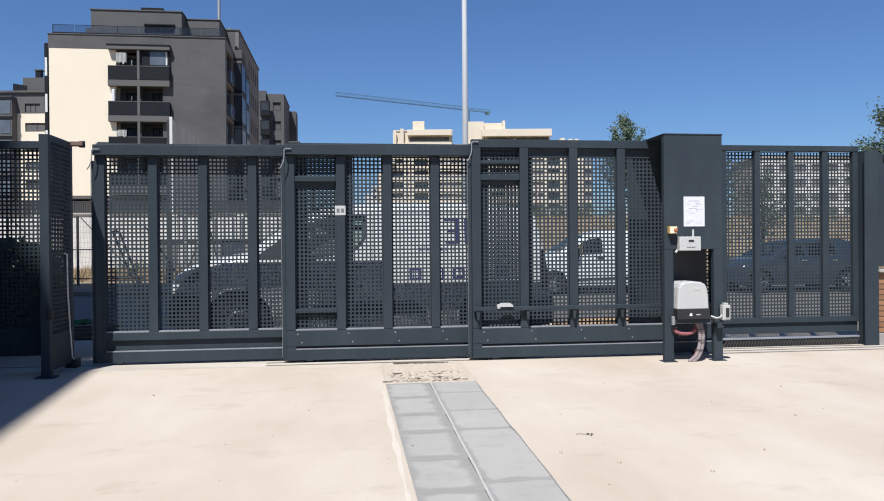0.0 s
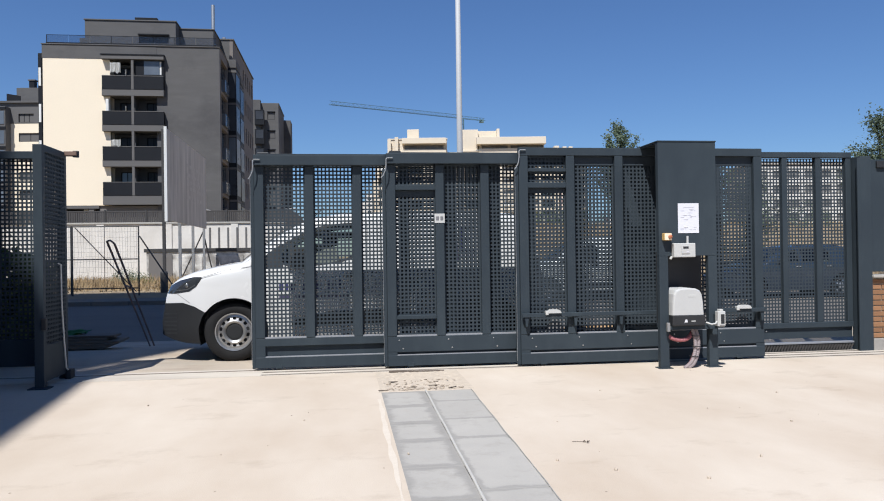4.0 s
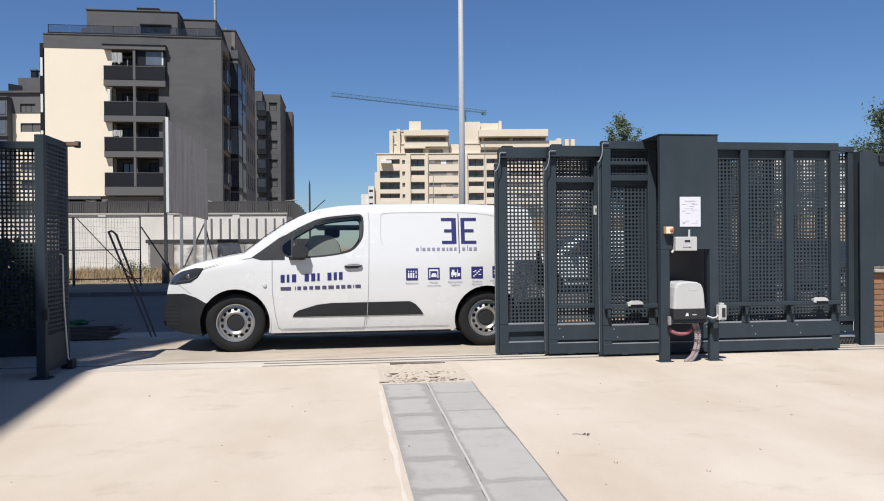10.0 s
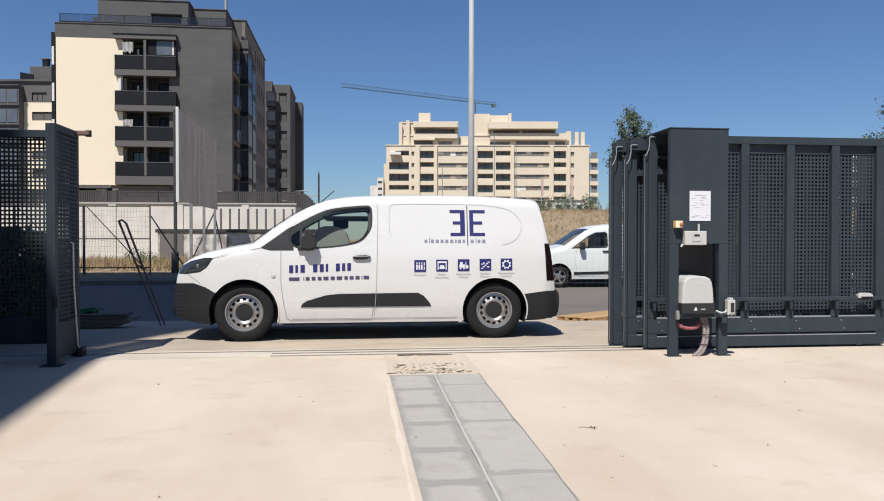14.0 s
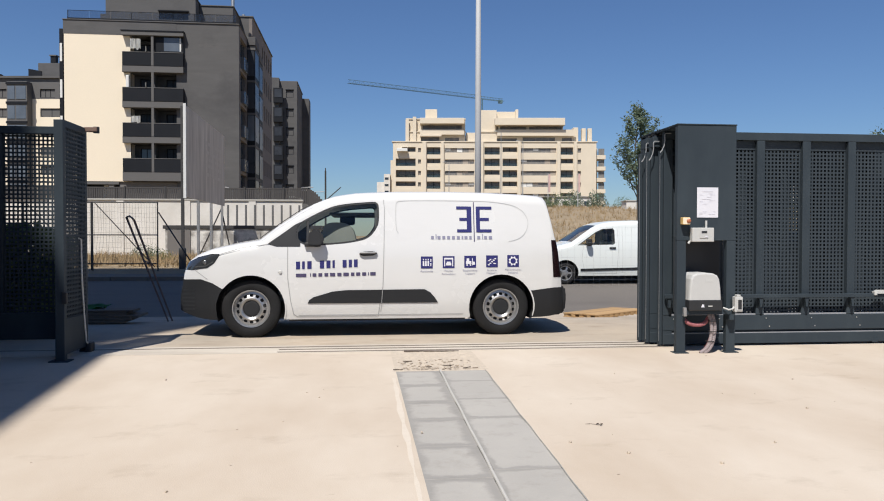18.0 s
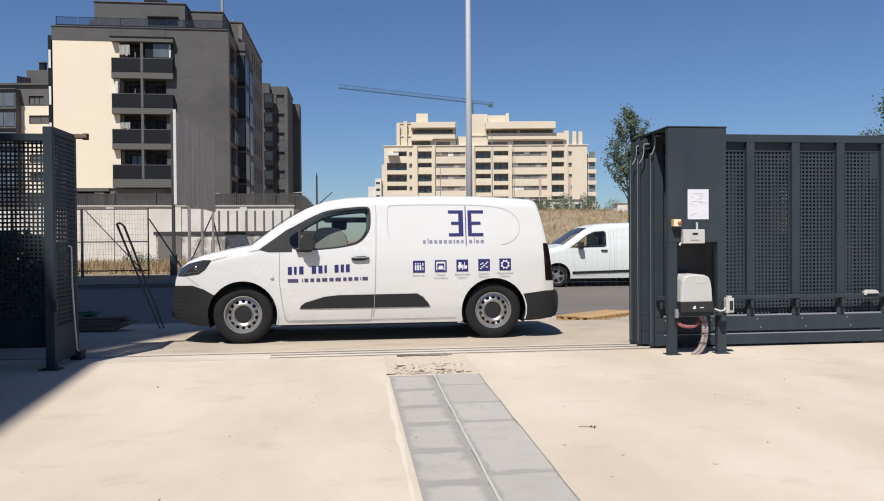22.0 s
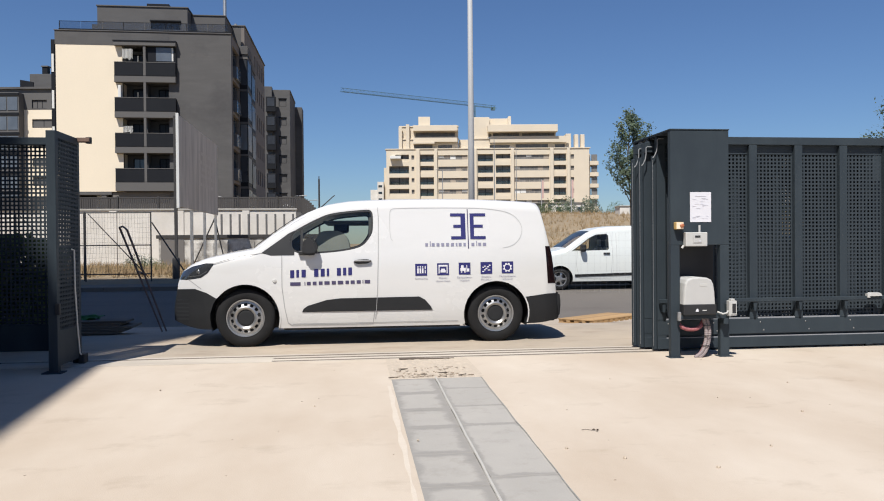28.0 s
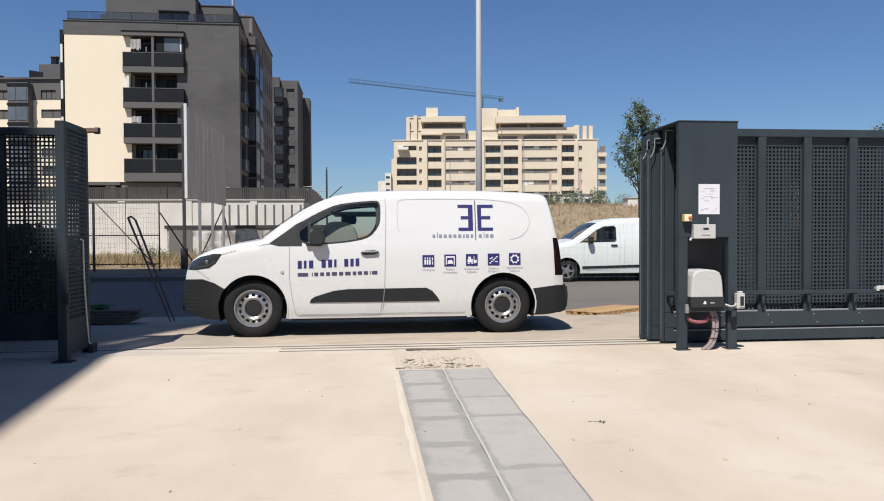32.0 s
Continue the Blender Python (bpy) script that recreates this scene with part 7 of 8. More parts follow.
    part("wall", B(3.65, 0, base, 5.0, 9, Z(282), bev=0.03), M_CREAMFAR, n)
    for k in range(4):
        part("window", B(2.2, -1.04, Z(318 + 12 * k), 3.2, -1.001, Z(314 + 12 * k)), M_PANE, n)


cream_tower()


def white_flats():
    """Pale flats on the rise, seen only through the holes of the fence."""
    p = far(66.0, 150.0)
    t = thing("white_apartment_block", "white apartment block with window bands beyond the trees", "building", pose(p.x, p.y, 3.0, 0, 0, -6.2))
    holes = [(1.2 + c * 3.3, 3.4 + c * 3.3, 1.2 + r * 2.9, 2.7 + r * 2.9) for r in range(5) for c in range(6)]
    part("front_wall", pierced(bmesh.new(), 0, 21.0, 0, 15.6, holes), M_WALLWHITE, t)
    part("core", B(0.05, 0.4, 0, 20.95, 12, 15.5), M_RECESSFAR, t)
    part("roof", B(-0.3, -0.3, 15.6, 21.3, 12, 15.9), M_KERB, t)
    for a, b, c, d in holes:
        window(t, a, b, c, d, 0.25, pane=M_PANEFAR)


white_flats()


def crane():
    a, b = far(15.4, 300.0, 55.9), far(-33.4, 269.0, 55.7)
    t = thing("tower_crane", "green lattice tower crane far behind the buildings", "crane")
    d = (b - a).normalized()
    s = d.cross(Vector((0, 0, 1))).normalized()

    def lattice(p, q, w, h, n):
        bm = bmesh.new()
        ch = [lambda i, o=o: p.lerp(q, i / n) + o for o in (s * w, -s * w, Vector((0, 0, h)))]
        for c in ch:
            tube(bm, [c(0), c(n)], 0.085, 5)
        for i in range(n):
            tube(bm, [ch[0](i), ch[2](i + 0.5)], 0.04, 4)
            tube(bm, [ch[2](i + 0.5), ch[0](i + 1)], 0.04, 4)
            tube(bm, [ch[1](i), ch[2](i + 0.5)], 0.04, 4)
            tube(bm, [ch[0](i), ch[1](i + 1)], 0.035, 4)
        return bm
    part("jib", lattice(a, b, 0.6, 1.3, 34), M_CRANE, t)
    c = a - d * 11.5
    part("counter_jib", lattice(a, c, 0.7, 1.0, 8), M_CRANE, t)
    w = c + d * 1.5
    part("counterweight", B(w.x - 0.8, w.y - 0.8, w.z - 0.9, w.x + 0.8, w.y + 0.8, w.z + 0.3), M_CRANE, t)
    bm = bmesh.new()
    for ox, oy in ((-0.8, -0.8), (0.8, -0.8), (0.8, 0.8), (-0.8, 0.8)):
        tube(bm, [(a.x + ox, a.y + oy, 0), (a.x + ox, a.y + oy, a.z)], 0.12, 5)
    for i in range(28):
        z = i * 2.0
        tube(bm, [(a.x - 0.8, a.y - 0.8, z), (a.x + 0.8, a.y - 0.8, z + 2)], 0.06, 4)
    part("mast", bm, M_CRANE, t)
    part("cab", B(a.x - 1.6, a.y - 1.2, a.z - 2.6, a.x + 0.2, a.y + 0.4, a.z - 0.3, bev=0.1), M_CRANE, t)


crane()


# ---- across the street: fences, wall, hoarding, lamp posts ----
def lamp_post():
    p = far(0.985, 20.3)
    t = thing("street_lamp", "tall light grey street lamp post", "street lamp", pose(p.x, p.y, -0.15))
    part("pole", tube(bmesh.new(), [(0, 0, 0), (0, 0, 4.0), (0, 0, 10.5)], [0.09, 0.082, 0.056], 24), M_POLE, t, smooth=True)
    part("base", lathe(bmesh.new(), [(0.16, 0.0), (0.16, 0.02), (0.11, 0.04), (0.105, 0.3)], 24, "z"), M_POLE, t)
    arm = part("arm", tube(bmesh.new(), [(0, 0, 10.3), (0, -0.2, 10.5), (0, -1.4, 10.65)], 0.04, 10), M_POLE, t)
    part("lamp_head", B(-0.14, -1.95, 10.58, 0.14, -1.35, 10.70, bev=0.03), M_GALV, arm)
    for x, d, h in ((-13.4, 78.0, 5.6), (-16.2, 58.0, 4.6), (-13.7, 46.0, 4.2), (1.3, 130.0, 9.0), (9.5, 120.0, 12.0), (13.0, 120.0, 10.5), (-13.1, 70.0, 4.4)):
        q = far(x, d)
        z = lot_height(q)
        s = thing("distant_street_lamp", "small grey street lamp in the distance", "street lamp", pose(q.x, q.y, z), group="distant street lamps")
        part("pole", tube(bmesh.new(), [(0, 0, 0), (0, 0, h)], [0.08, 0.05], 8), M_GALV, s)
        part("arm", tube(bmesh.new(), [(0, 0, h - 0.05), (-0.7, 0, h + 0.1)], 0.035, 6), M_GALV, s)
        part("lamp_head", B(-1.1, -0.1, h + 0.05, -0.6, 0.1, h + 0.16, bev=0.02), M_GALV, s)
    for x, y, z, h in ((-6.1, 80.0, 1.5, 4.75), (-5.9, 100.0, 1.5, 5.45)):
        s = thing("distant_street_lamp", "small pale street lamp past the railing", "street lamp", pose(x, y, z), group="distant street lamps")
        part("pole", tube(bmesh.new(), [(0, 0, 0), (0, 0, h)], [0.08, 0.05], 8), M_POLE, s)
        part("arm", tube(bmesh.new(), [(0, 0, h), (0.75, 0, h + 0.02)], 0.04, 6), M_POLE, s)
        part("lamp_head", B(0.7, -0.1, h - 0.02, 1.2, 0.1, h + 0.09, bev=0.03), M_POLE, s)
    q = far(-13.9, 90.0)
    s = thing("utility_post", "tall plain dark post in the distance", "post", pose(q.x, q.y, lot_height(q)))
    part("pole", tube(bmesh.new(), [(0, 0, 0), (0, 0, 8.75)], [0.12, 0.1], 8), M_POST, s)
    part("cap", tube(bmesh.new(), [(0, 0, 8.75), (0, 0, 9.1)], [0.06, 0.05], 8), M_POST, s)


lamp_post()


def mesh_fence(p0, p1, height, group, cells=(0.085, 0.16), sag=0.0, brace=True, label="dark wire mesh site fence panel on tube frame"):
    """A site fence panel between two ground points."""
    d = p1 - p0
    L = Vector((d.x, d.y)).length
    t = thing("site_fence_panel", label, "fence", pose(p0.x, p0.y, p0.z, 0, 0, math.degrees(math.atan2(d.y, d.x))), group=group)
    fr = 0.022
    for x in (0.03, L - 0.03):
        part("upright", tube(bmesh.new(), [(x, 0, 0), (x, 0, height)], fr, 8), M_POST, t)
    for z in (height - 0.02, height * 0.53, 0.26):
        part("rail", tube(bmesh.new(), [(0.03, 0, z), (L - 0.03, 0, z)], 0.018, 8), M_POST, t)
    rnd = random.Random(int(L * 100) + int(p0.x * 10))
    bm = bmesh.new()
    n = int(L / cells[0])
    for i in range(1, n):
        x = L * i / n
        j = rnd.uniform(-1, 1) * sag
        tube(bm, [(x, 0, 0.26), (x + j, -0.02, height * 0.3), (x - j * 0.6, 0.02, height * 0.6), (x, 0, height)], 0.003, 4, False)
    m = int(height / cells[1])
    for i in range(1, m):
        z = 0.12 + (height - 0.14) * i / m
        j = rnd.uniform(-1, 1) * sag
        tube(bm, [(0.03, 0, z), (L * 0.3, -0.02, z + j), (L * 0.65, 0.02, z - j), (L - 0.03, 0, z)], 0.003, 4, False)
    part("wire_mesh", bm, M_WIRE, t)
    if brace:
        part("brace", tube(bmesh.new(), [(0.12, -0.03, height - 0.05), (L - 0.1, -0.03, 0.15)], 0.016, 8), M_POST, t)
    return t


def across_street():
    D = 22.9
    xs = [-17.03, -14.88, -12.78, -10.68, -8.64]
    for a, b in zip(xs, xs[1:]):
        pa, pb = far(a, D), far(b - 0.05, D + 0.15)
        pa.z, pb.z = 0.07, 0.07
        pa.y, pb.y = max(pa.y, 23.5), max(pb.y, 23.5)
        mesh_fence(pa, pb, 2.16, "site fence panels", sag=0.05)
    single("fence_brace", tube(bmesh.new(), [(-6.09, 23.62, 1.9), (-4.95, 23.62, 0.1)], 0.022, 8), M_POST, "dark steel brace leaning on the site fence", "brace")
    # stout post beside the fence
    q = far(-8.15, 23.6)
    single("short_post", lathe(bmesh.new(), [(0.0, 0.75), (0.10, 0.75), (0.115, 0.70), (0.115, 0.0)], 16, "z"), M_POST, "short dark round post by the site fence", "post", pose(q.x, q.y, 0.06))
    # whitewashed wall with coping
    t = thing("boundary_wall", "whitewashed boundary wall with pale coping", "wall", kind="structure")
    a, b = far(-26.0, 36.0), far(-7.05, 37.0)
    y = 38.6
    part("wall_face", B(a.x - 6, y, 0.0, b.x + 0.1, y + 0.3, 2.93), M_WALLWHITE, t)
    part("coping", B(a.x - 6, y - 0.06, 2.931, b.x + 0.16, y + 0.36, 3.02, bev=0.015), M_KERB, t)
    x = a.x - 6
    while x < b.x:
        part("pier", B(x, y - 0.05, 0.0, x + 0.35, y - 0.001, 2.92), M_WALLWHITE, t)
        x += 3.2
    # low dark concrete ramp wall before it
    c, d = far(-12.4, 33.5), far(-8.4, 34.0)
    r = thing("ramp_wall", "low weathered concrete ramp wall with pale panels", "wall", kind="structure")
    part("wall_face", B(c.x, 34.9, 0.0, d.x + 3.0, 35.2, 1.55), M_FLAKE, r)
    part("top_band", B(c.x - 0.1, 34.85, 1.5, d.x + 3.1, 35.25, 1.66, bev=0.01), M_POST, r)
    # solid plate on the wall, coloured dark as the inside of an opening
    part("opening_shade", B(c.x + 0.1, 34.86, 0.0, c.x + 1.1, 34.899, 1.45), M_RECESS, r)
    for x, w, z0, z1 in ((c.x + 1.5, 0.9, 0.5, 1.3), (c.x + 2.9, 1.3, 0.4, 1.35), (c.x + 4.6, 0.7, 0.6, 1.2)):
        part("pale_panel", B(x, 34.86, z0, x + w, 34.899, z1), M_FLAKE, r, "patch of flaking whitewash")
    # row of steel posts running back uphill
    for i in range(10):
        bm = B(-0.045, -0.045, 0, 0.045, 0.045, 2.7, bev=0.01)
        single("steel_post", bm, M_STEELPOST, "dull grey steel fence post in a row before the wall", "post", pose(-6.41 + 0.4295 * i, 37.6, 0.0), group="steel posts")
    # railing above the wall
    t = thing("terrace_railing", "brown grey slatted railing on the terrace above the wall", "railing")
    a, b = far(-21.0, 45.0), far(-9.0, 47.0)
    part("rail", B(a.x - 8, 48.0, 4.1, b.x + 0.6, 48.06, 4.18), M_RAILING, t)
    part("rail", B(a.x - 8, 48.0, 3.2, b.x + 0.6, 48.06, 3.26), M_RAILING, t)
    part("terrace_edge", B(a.x - 8, 47.9, 2.2, b.x + 0.6, 48.3, 3.2), M_GREYBAND, t)
    bm = bmesh.new()
    x = a.x - 8
    while x < b.x + 0.6:
        box(bm, x, 48.01, 3.261, x + 0.105, 48.05, 4.099)
        x += 0.13
    for k in range(7):
        drop = 0.03 + 0.0155 * (k + 1) ** 1.9
        box(bm, b.x + 0.62 + 0.125 * k, 48.01, 2.2, b.x + 0.742 + 0.125 * k, 48.05, 4.18 - drop)
    o = part("slats", bm, M_RAILING, t)
    o["kind"] = "stuff"
    x = a.x - 8
    while x < b.x + 0.6:
        part("post", B(x, 47.96, 3.2, x + 0.09, 48.08, 4.25), M_POST, t)
        x += 2.4
    # weathered hoarding on legs, seen almost edge on
    p0, p1 = far(-8.62, 25.2), far(-9.62, 33.2)
    L = (p1 - p0).length
    h = thing("hoarding", "weathered grey hoarding board on steel legs", "hoarding", pose(p0.x, p0.y, 0, 0, 0, math.degrees(math.atan2(p1.y - p0.y, p1.x - p0.x))))
    k = 4
    for i in range(k):
        part("board_sheet", B(L * i / k + 0.008, -0.03, 2.5, L * (i + 1) / k - 0.008, 0.0, 5.58, bev=0.004), M_BOARD, h)
    part("edge_strip", B(-0.06, -0.06, 2.45, 0.0, 0.03, 5.62), M_SHUTTER, h, "white edge strip")
    rnd = random.Random(8)
    bm = bmesh.new()
    for z in (4.7, 4.35, 4.1, 3.85, 3.5):
        x = 3.6
        while x < L - 1:
            w = rnd.uniform(0.25, 0.7)
            box(bm, x, -0.034, z, x + w, -0.031, z + 0.13)
            x += w + 0.2
    o = part("faded_print", bm, M_BOARDPALE, h, "faded unreadable print")
    o["kind"] = "stuff"
    for i, m in enumerate((M_POST, M_GALV, M_GALV, M_GALV)):
        x = 0.02 + (L - 0.1) * i / 3
        part("leg", B(x, 0.031, 0.0, x + 0.1, 0.13, 5.55, bev=0.008), m, h)
        if i == 3:
            part("strut", tube(bmesh.new(), [(x + 0.05, 0.1, 2.4), (x + 0.05, 1.2, 0.0)], 0.03, 8), M_POST, h)
            part("strut", tube(bmesh.new(), [(x + 0.05, 0.1, 2.3), (x + 0.35, -0.35, 0.0)], 0.03, 8), M_POST, h)
    # leaning tubular frame
    f = thing("leaning_frame", "dark bent tube frame leaning at the roadside", "metal frame")
    for top, low in (((-3.66, 12.3, 1.487), (-3.03, 12.3, -0.17)), ((-3.43, 11.9, 1.435), (-2.87, 11.9, -0.12))):
        part("leg", tube(bmesh.new(), [top, low], [0.018, 0.012], 8), M_RUST, f)
    part("crossbar", tube(bmesh.new(), [(-3.66, 12.3, 1.487), (-3.56, 12.12, 1.50), (-3.46, 11.93, 1.46), (-3.43, 11.9, 1.435)], 0.0145, 8), M_RUST, f)
    part("crossbar", tube(bmesh.new(), [(-3.40, 12.3, 0.80), (-3.21, 11.9, 0.78)], 0.013, 6), M_RUST, f)
    # planks and green sheeting by the kerbside
    g = thing("plank_stack", "grey weathered planks stacked on the apron", "planks")
    for i in range(5):
        part("plank", B(-4.6 + 0.1 * (i % 2), 10.62 + 0.03 * i, 0.0 + 0.034 * i, -3.2 + 0.08 * (i % 3), 11.3 - 0.05 * i, 0.032 + 0.034 * i, bev=0.004), M_OLDWOOD, g)
    bm = bmesh.new()
    n = 14
    gr = [[bm.verts.new((-4.5 + i * 0.07, 10.9 + j * 0.05, 0.19 + 0.06 * noise.noise(Vector((i * 0.6, j * 0.6, 1))))) for i in range(n)] for j in range(10)]
    for j in range(9):
        for i in range(n - 1):
            bm.faces.new((gr[j][i], gr[j][i + 1], gr[j + 1][i + 1], gr[j + 1][i]))
    bmesh.ops.solidify(bm, geom=list(bm.faces), thickness=0.02)
    single("green_sheeting", bm, M_GREENNET, "crumpled green plastic sheeting on the planks", "sheeting")
    # yellowish pallet boards near the gate
    g = thing("wooden_pallet", "pale yellow wooden pallet lying level over the sloping apron", "pallet", pose(3.76, 11.5, -0.115, -2.2, -1.2, 29))
    for i in range(7):
        part("deck_board", B(-0.01 + 0.006 * (i % 3), 0.004 + i * 0.1145, 0.052, 1.205 - 0.007 * (i % 2), 0.109 + i * 0.1145, 0.07, bev=0.003), M_WOOD, g)
    for i in range(5):
        part("bearer", B(0.0, 0.012 + i * 0.172, 0.012, 1.2, 0.092 + i * 0.172, 0.0515, bev=0.003), M_WOOD, g)
    for i in range(10):
        part("block", B(0.004 + i * 0.125, 0.0, 0.004, 0.078 + i * 0.125, 0.011, 0.0515), M_WOOD, g)
    for x in (0.0, 1.1):
        part("bottom_board", B(x, 0.0, 0.0, x + 0.1, 0.8, 0.0115), M_WOOD, g)
    part("support_timber", B(0.4, 0.66, -0.06, 1.0, 0.74, -0.001, bev=0.004), M_WOOD, g)
    # wire fence before the parked van
    w = thing("low_wire_fence", "thin pale wire fence along the street edge", "fence", pose(4.4, 19.2, -0.155))
    bm = bmesh.new()
    for i in range(30):
        x = i * 0.172
        tube(bm, [(x, 0, 0), (x + 0.012 * math.sin(i * 1.9), 0, 0.8), (x, 0, 1.62)], 0.0016, 4, False)
    for z in (0.05, 0.23, 0.41, 0.6, 0.8, 1.0, 1.2, 1.4, 1.6):
        tube(bm, [(0, 0, z), (2.4, 0.02, z - 0.02), (5.0, 0, z)], 0.0016, 4, False)
    part("wire_mesh", bm, M_GALV, w)
    for x in (-0.02, 5.0):
        part("stake", tube(bmesh.new(), [(x, 0, 0), (x, 0, 1.66)], 0.014, 6), M_WIRE, w)


across_street()


# ---- trees, bushes, grass ----
def tree(x, y, z, height, spread, seed, leaves, leaf, material, label, trunk=0.09, low=0.3, limbs=()):
    rnd = random.Random(seed)
    t = thing("tree", label, "tree", pose(x, y, z))
    bm = bmesh.new()
    lean = Vector((rnd.uniform(-0.06, 0.06), rnd.uniform(-0.06, 0.06), 1))
    pts = [lean * (height * k / 7) + Vector((0.05 * math.sin(k * 1.3 + seed), 0.05 * math.cos(k * 1.7), 0)) * (k / 3) for k in range(8)]
    tube(bm, pts, [trunk * (1 - 0.12 * k) for k in range(8)], 10)
    tips = []
    for dx, h in limbs:
        q = Vector((dx, rnd.uniform(-0.5, 0.5), h))
        p = lean * max(height * low * 0.9, min(h - 0.5 - abs(dx), height * 0.9))
        tube(bm, [p, p.lerp(q, 0.5) + Vector((dx * 0.1, 0, -0.06)), q], [trunk * 0.35, trunk * 0.22, trunk * 0.08], 6, False)
        tips += [(p, q, 0.22)]
    for k in range(0 if limbs else 22):
        s = low + (0.97 - low) * (k + rnd.random()) / 22
        p = lean * (height * s)
        a = rnd.uniform(0, 2 * math.pi)
        reach = spread * (0.35 + 0.65 * math.sin(math.pi * min(1.0, (s - low) / (1 - low) * 0.8 + 0.2))) * rnd.uniform(0.55, 1.1)
        q = p + Vector((math.cos(a) * reach, math.sin(a) * reach, reach * rnd.uniform(0.5, 1.2)))
        mid = p.lerp(q, 0.5) + Vector((0, 0, 0.08 * reach))
        tube(bm, [p, mid, q], [trunk * 0.32, trunk * 0.2, trunk * 0.08], 6, False)
        tips += [(p, q, reach)]
    part("trunk", bm, M_BARK, t, smooth=True)
    verts, faces = [], []
    for i in range(leaves):
        p, q, reach = rnd.choice(tips)
        s = rnd.uniform(0.3, 1.12)
        c = p.lerp(q, s) + Vector((rnd.gauss(0, 1), rnd.gauss(0, 1), rnd.gauss(0, 1))) * (0.09 if limbs else 0.13 + 0.12 * reach)
        e = Vector((rnd.gauss(0, 1), rnd.gauss(0, 1), rnd.gauss(0, 0.6))).normalized()
        f = e.cross(Vector((rnd.gauss(0, 1), rnd.gauss(0, 1), rnd.gauss(0, 1)))).normalized()
        l = leaf * rnd.uniform(0.6, 1.3)
        b = len(verts)
        verts += [c - e * l, c + f * l * 0.45 + Vector((0, 0, -0.1 * l)), c + e * l, c - f * l * 0.45]
        faces.append((b, b + 1, b + 2, b + 3))
    me = bpy.data.meshes.new("crown")
    me.from_pydata([tuple(v) for v in verts], [], faces)
    me.materials.append(material)
    o = new("crown", me)
    o.parent = t
    return t


p = far(7.7, 29.5)
BOUGHS = [(0.04, 6.0), (0.18, 5.65), (0.1, 5.8), (0.46, 5.5), (0.6, 5.25), (0.66, 4.95), (-0.38, 5.45), (-0.3, 5.1), (0.05, 5.3), (0.3, 5.0), (-0.8, 4.55), (-0.66, 4.3), (-0.44, 4.65),
         (0.22, 4.75), (0.55, 4.5), (-0.73, 3.9), (-0.33, 4.0), (0.22, 4.0), (0.6, 3.9), (-0.55, 3.45), (0.44, 3.35), (0.0, 4.3), (-0.1, 3.6)]
tree(p.x, p.y, 0.35, 6.0, 1.0, 11, 5400, 0.06, M_LEAFPALE, "slim grey-green young street tree", 0.06, 0.38, limbs=BOUGHS)
p = far(17.2, 24.5)
tree(p.x, p.y, -0.1, 5.9, 1.15, 12, 5200, 0.10, M_LEAFDULL, "green leafy street tree behind the fence", 0.1, 0.3)
for x, d, h, w, k in ((11.6, 30.0, 3.9, 0.8, 15), (14.1, 31.5, 3.4, 0.9, 16)):
    p = far(x, d)
    tree(p.x, p.y, lot_height(p) - 0.05, h, w, k, 1100, 0.08, M_LEAFDULL, "dusty green young tree across the street behind the fence", 0.07, 0.18)
p = far(20.5, 33.0)
tree(p.x, p.y, 0.9, 6.0, 1.6, 13, 8000, 0.075, M_LEAFDULL, "dark green street tree on the rise", 0.1, 0.2)
p = far(12.3, 36.0)
tree(p.x, p.y, 1.1, 3.6, 1.5, 14, 3200, 0.12, M_LEAF, "low green tree on the rise", 0.09, 0.15)


def bush(x, d, h, w, seed):
    rnd = random.Random(seed)
    p = far(x, d)
    z = lot_height(p)
    verts, faces = [], []
    for i in range(700):
        a, r, s = rnd.uniform(0, 2 * math.pi), w * math.sqrt(rnd.random()), rnd.random()
        k = math.sqrt(max(0.02, 1 - (r / w) ** 2))
        c = Vector((math.cos(a) * r, math.sin(a) * r, h * k * s + 0.1 * rnd.random()))
        e = Vector((rnd.gauss(0, 1), rnd.gauss(0, 1), rnd.gauss(0, 1))).normalized() * 0.04 * h
        f = e.orthogonal().normalized() * 0.03 * h
        b = len(verts)
        verts += [c - e, c + f, c + e, c - f]
        faces.append((b, b + 1, b + 2, b + 3))
    me = bpy.data.meshes.new("bush")
    me.from_pydata([tuple(v) for v in verts], [], faces)
    me.materials.append(M_LEAFDULL if seed % 2 else M_LEAF)
    o = new("bush", me)
    o.matrix_basis = pose(p.x, p.y, z - 0.05)
    tagged(o, "dusty green bush on the dry slope", "bush", "bushes")


for i, (x, d, h, w) in enumerate(((18.2, 118, 3.6, 2.6), (21.5, 122, 4.2, 2.4), (22.8, 130, 3.0, 2.0), (26.0, 128, 4.6, 1.7), (15.8, 112, 2.4, 2.2), (29.5, 140, 4.5, 2.4), (24.3, 100, 2.2, 2.0), (33, 120, 3.5, 3.0), (38, 110, 4.5, 3.5), (44, 100, 5, 4), (30, 85, 3.5, 3.0), (36, 70, 4, 3.0), (-11, 29, 0.7, 0.9), (-12.2, 31, 0.9, 0.9))):
    bush(x, d, h * 0.7, w * 0.75, 40 + i)


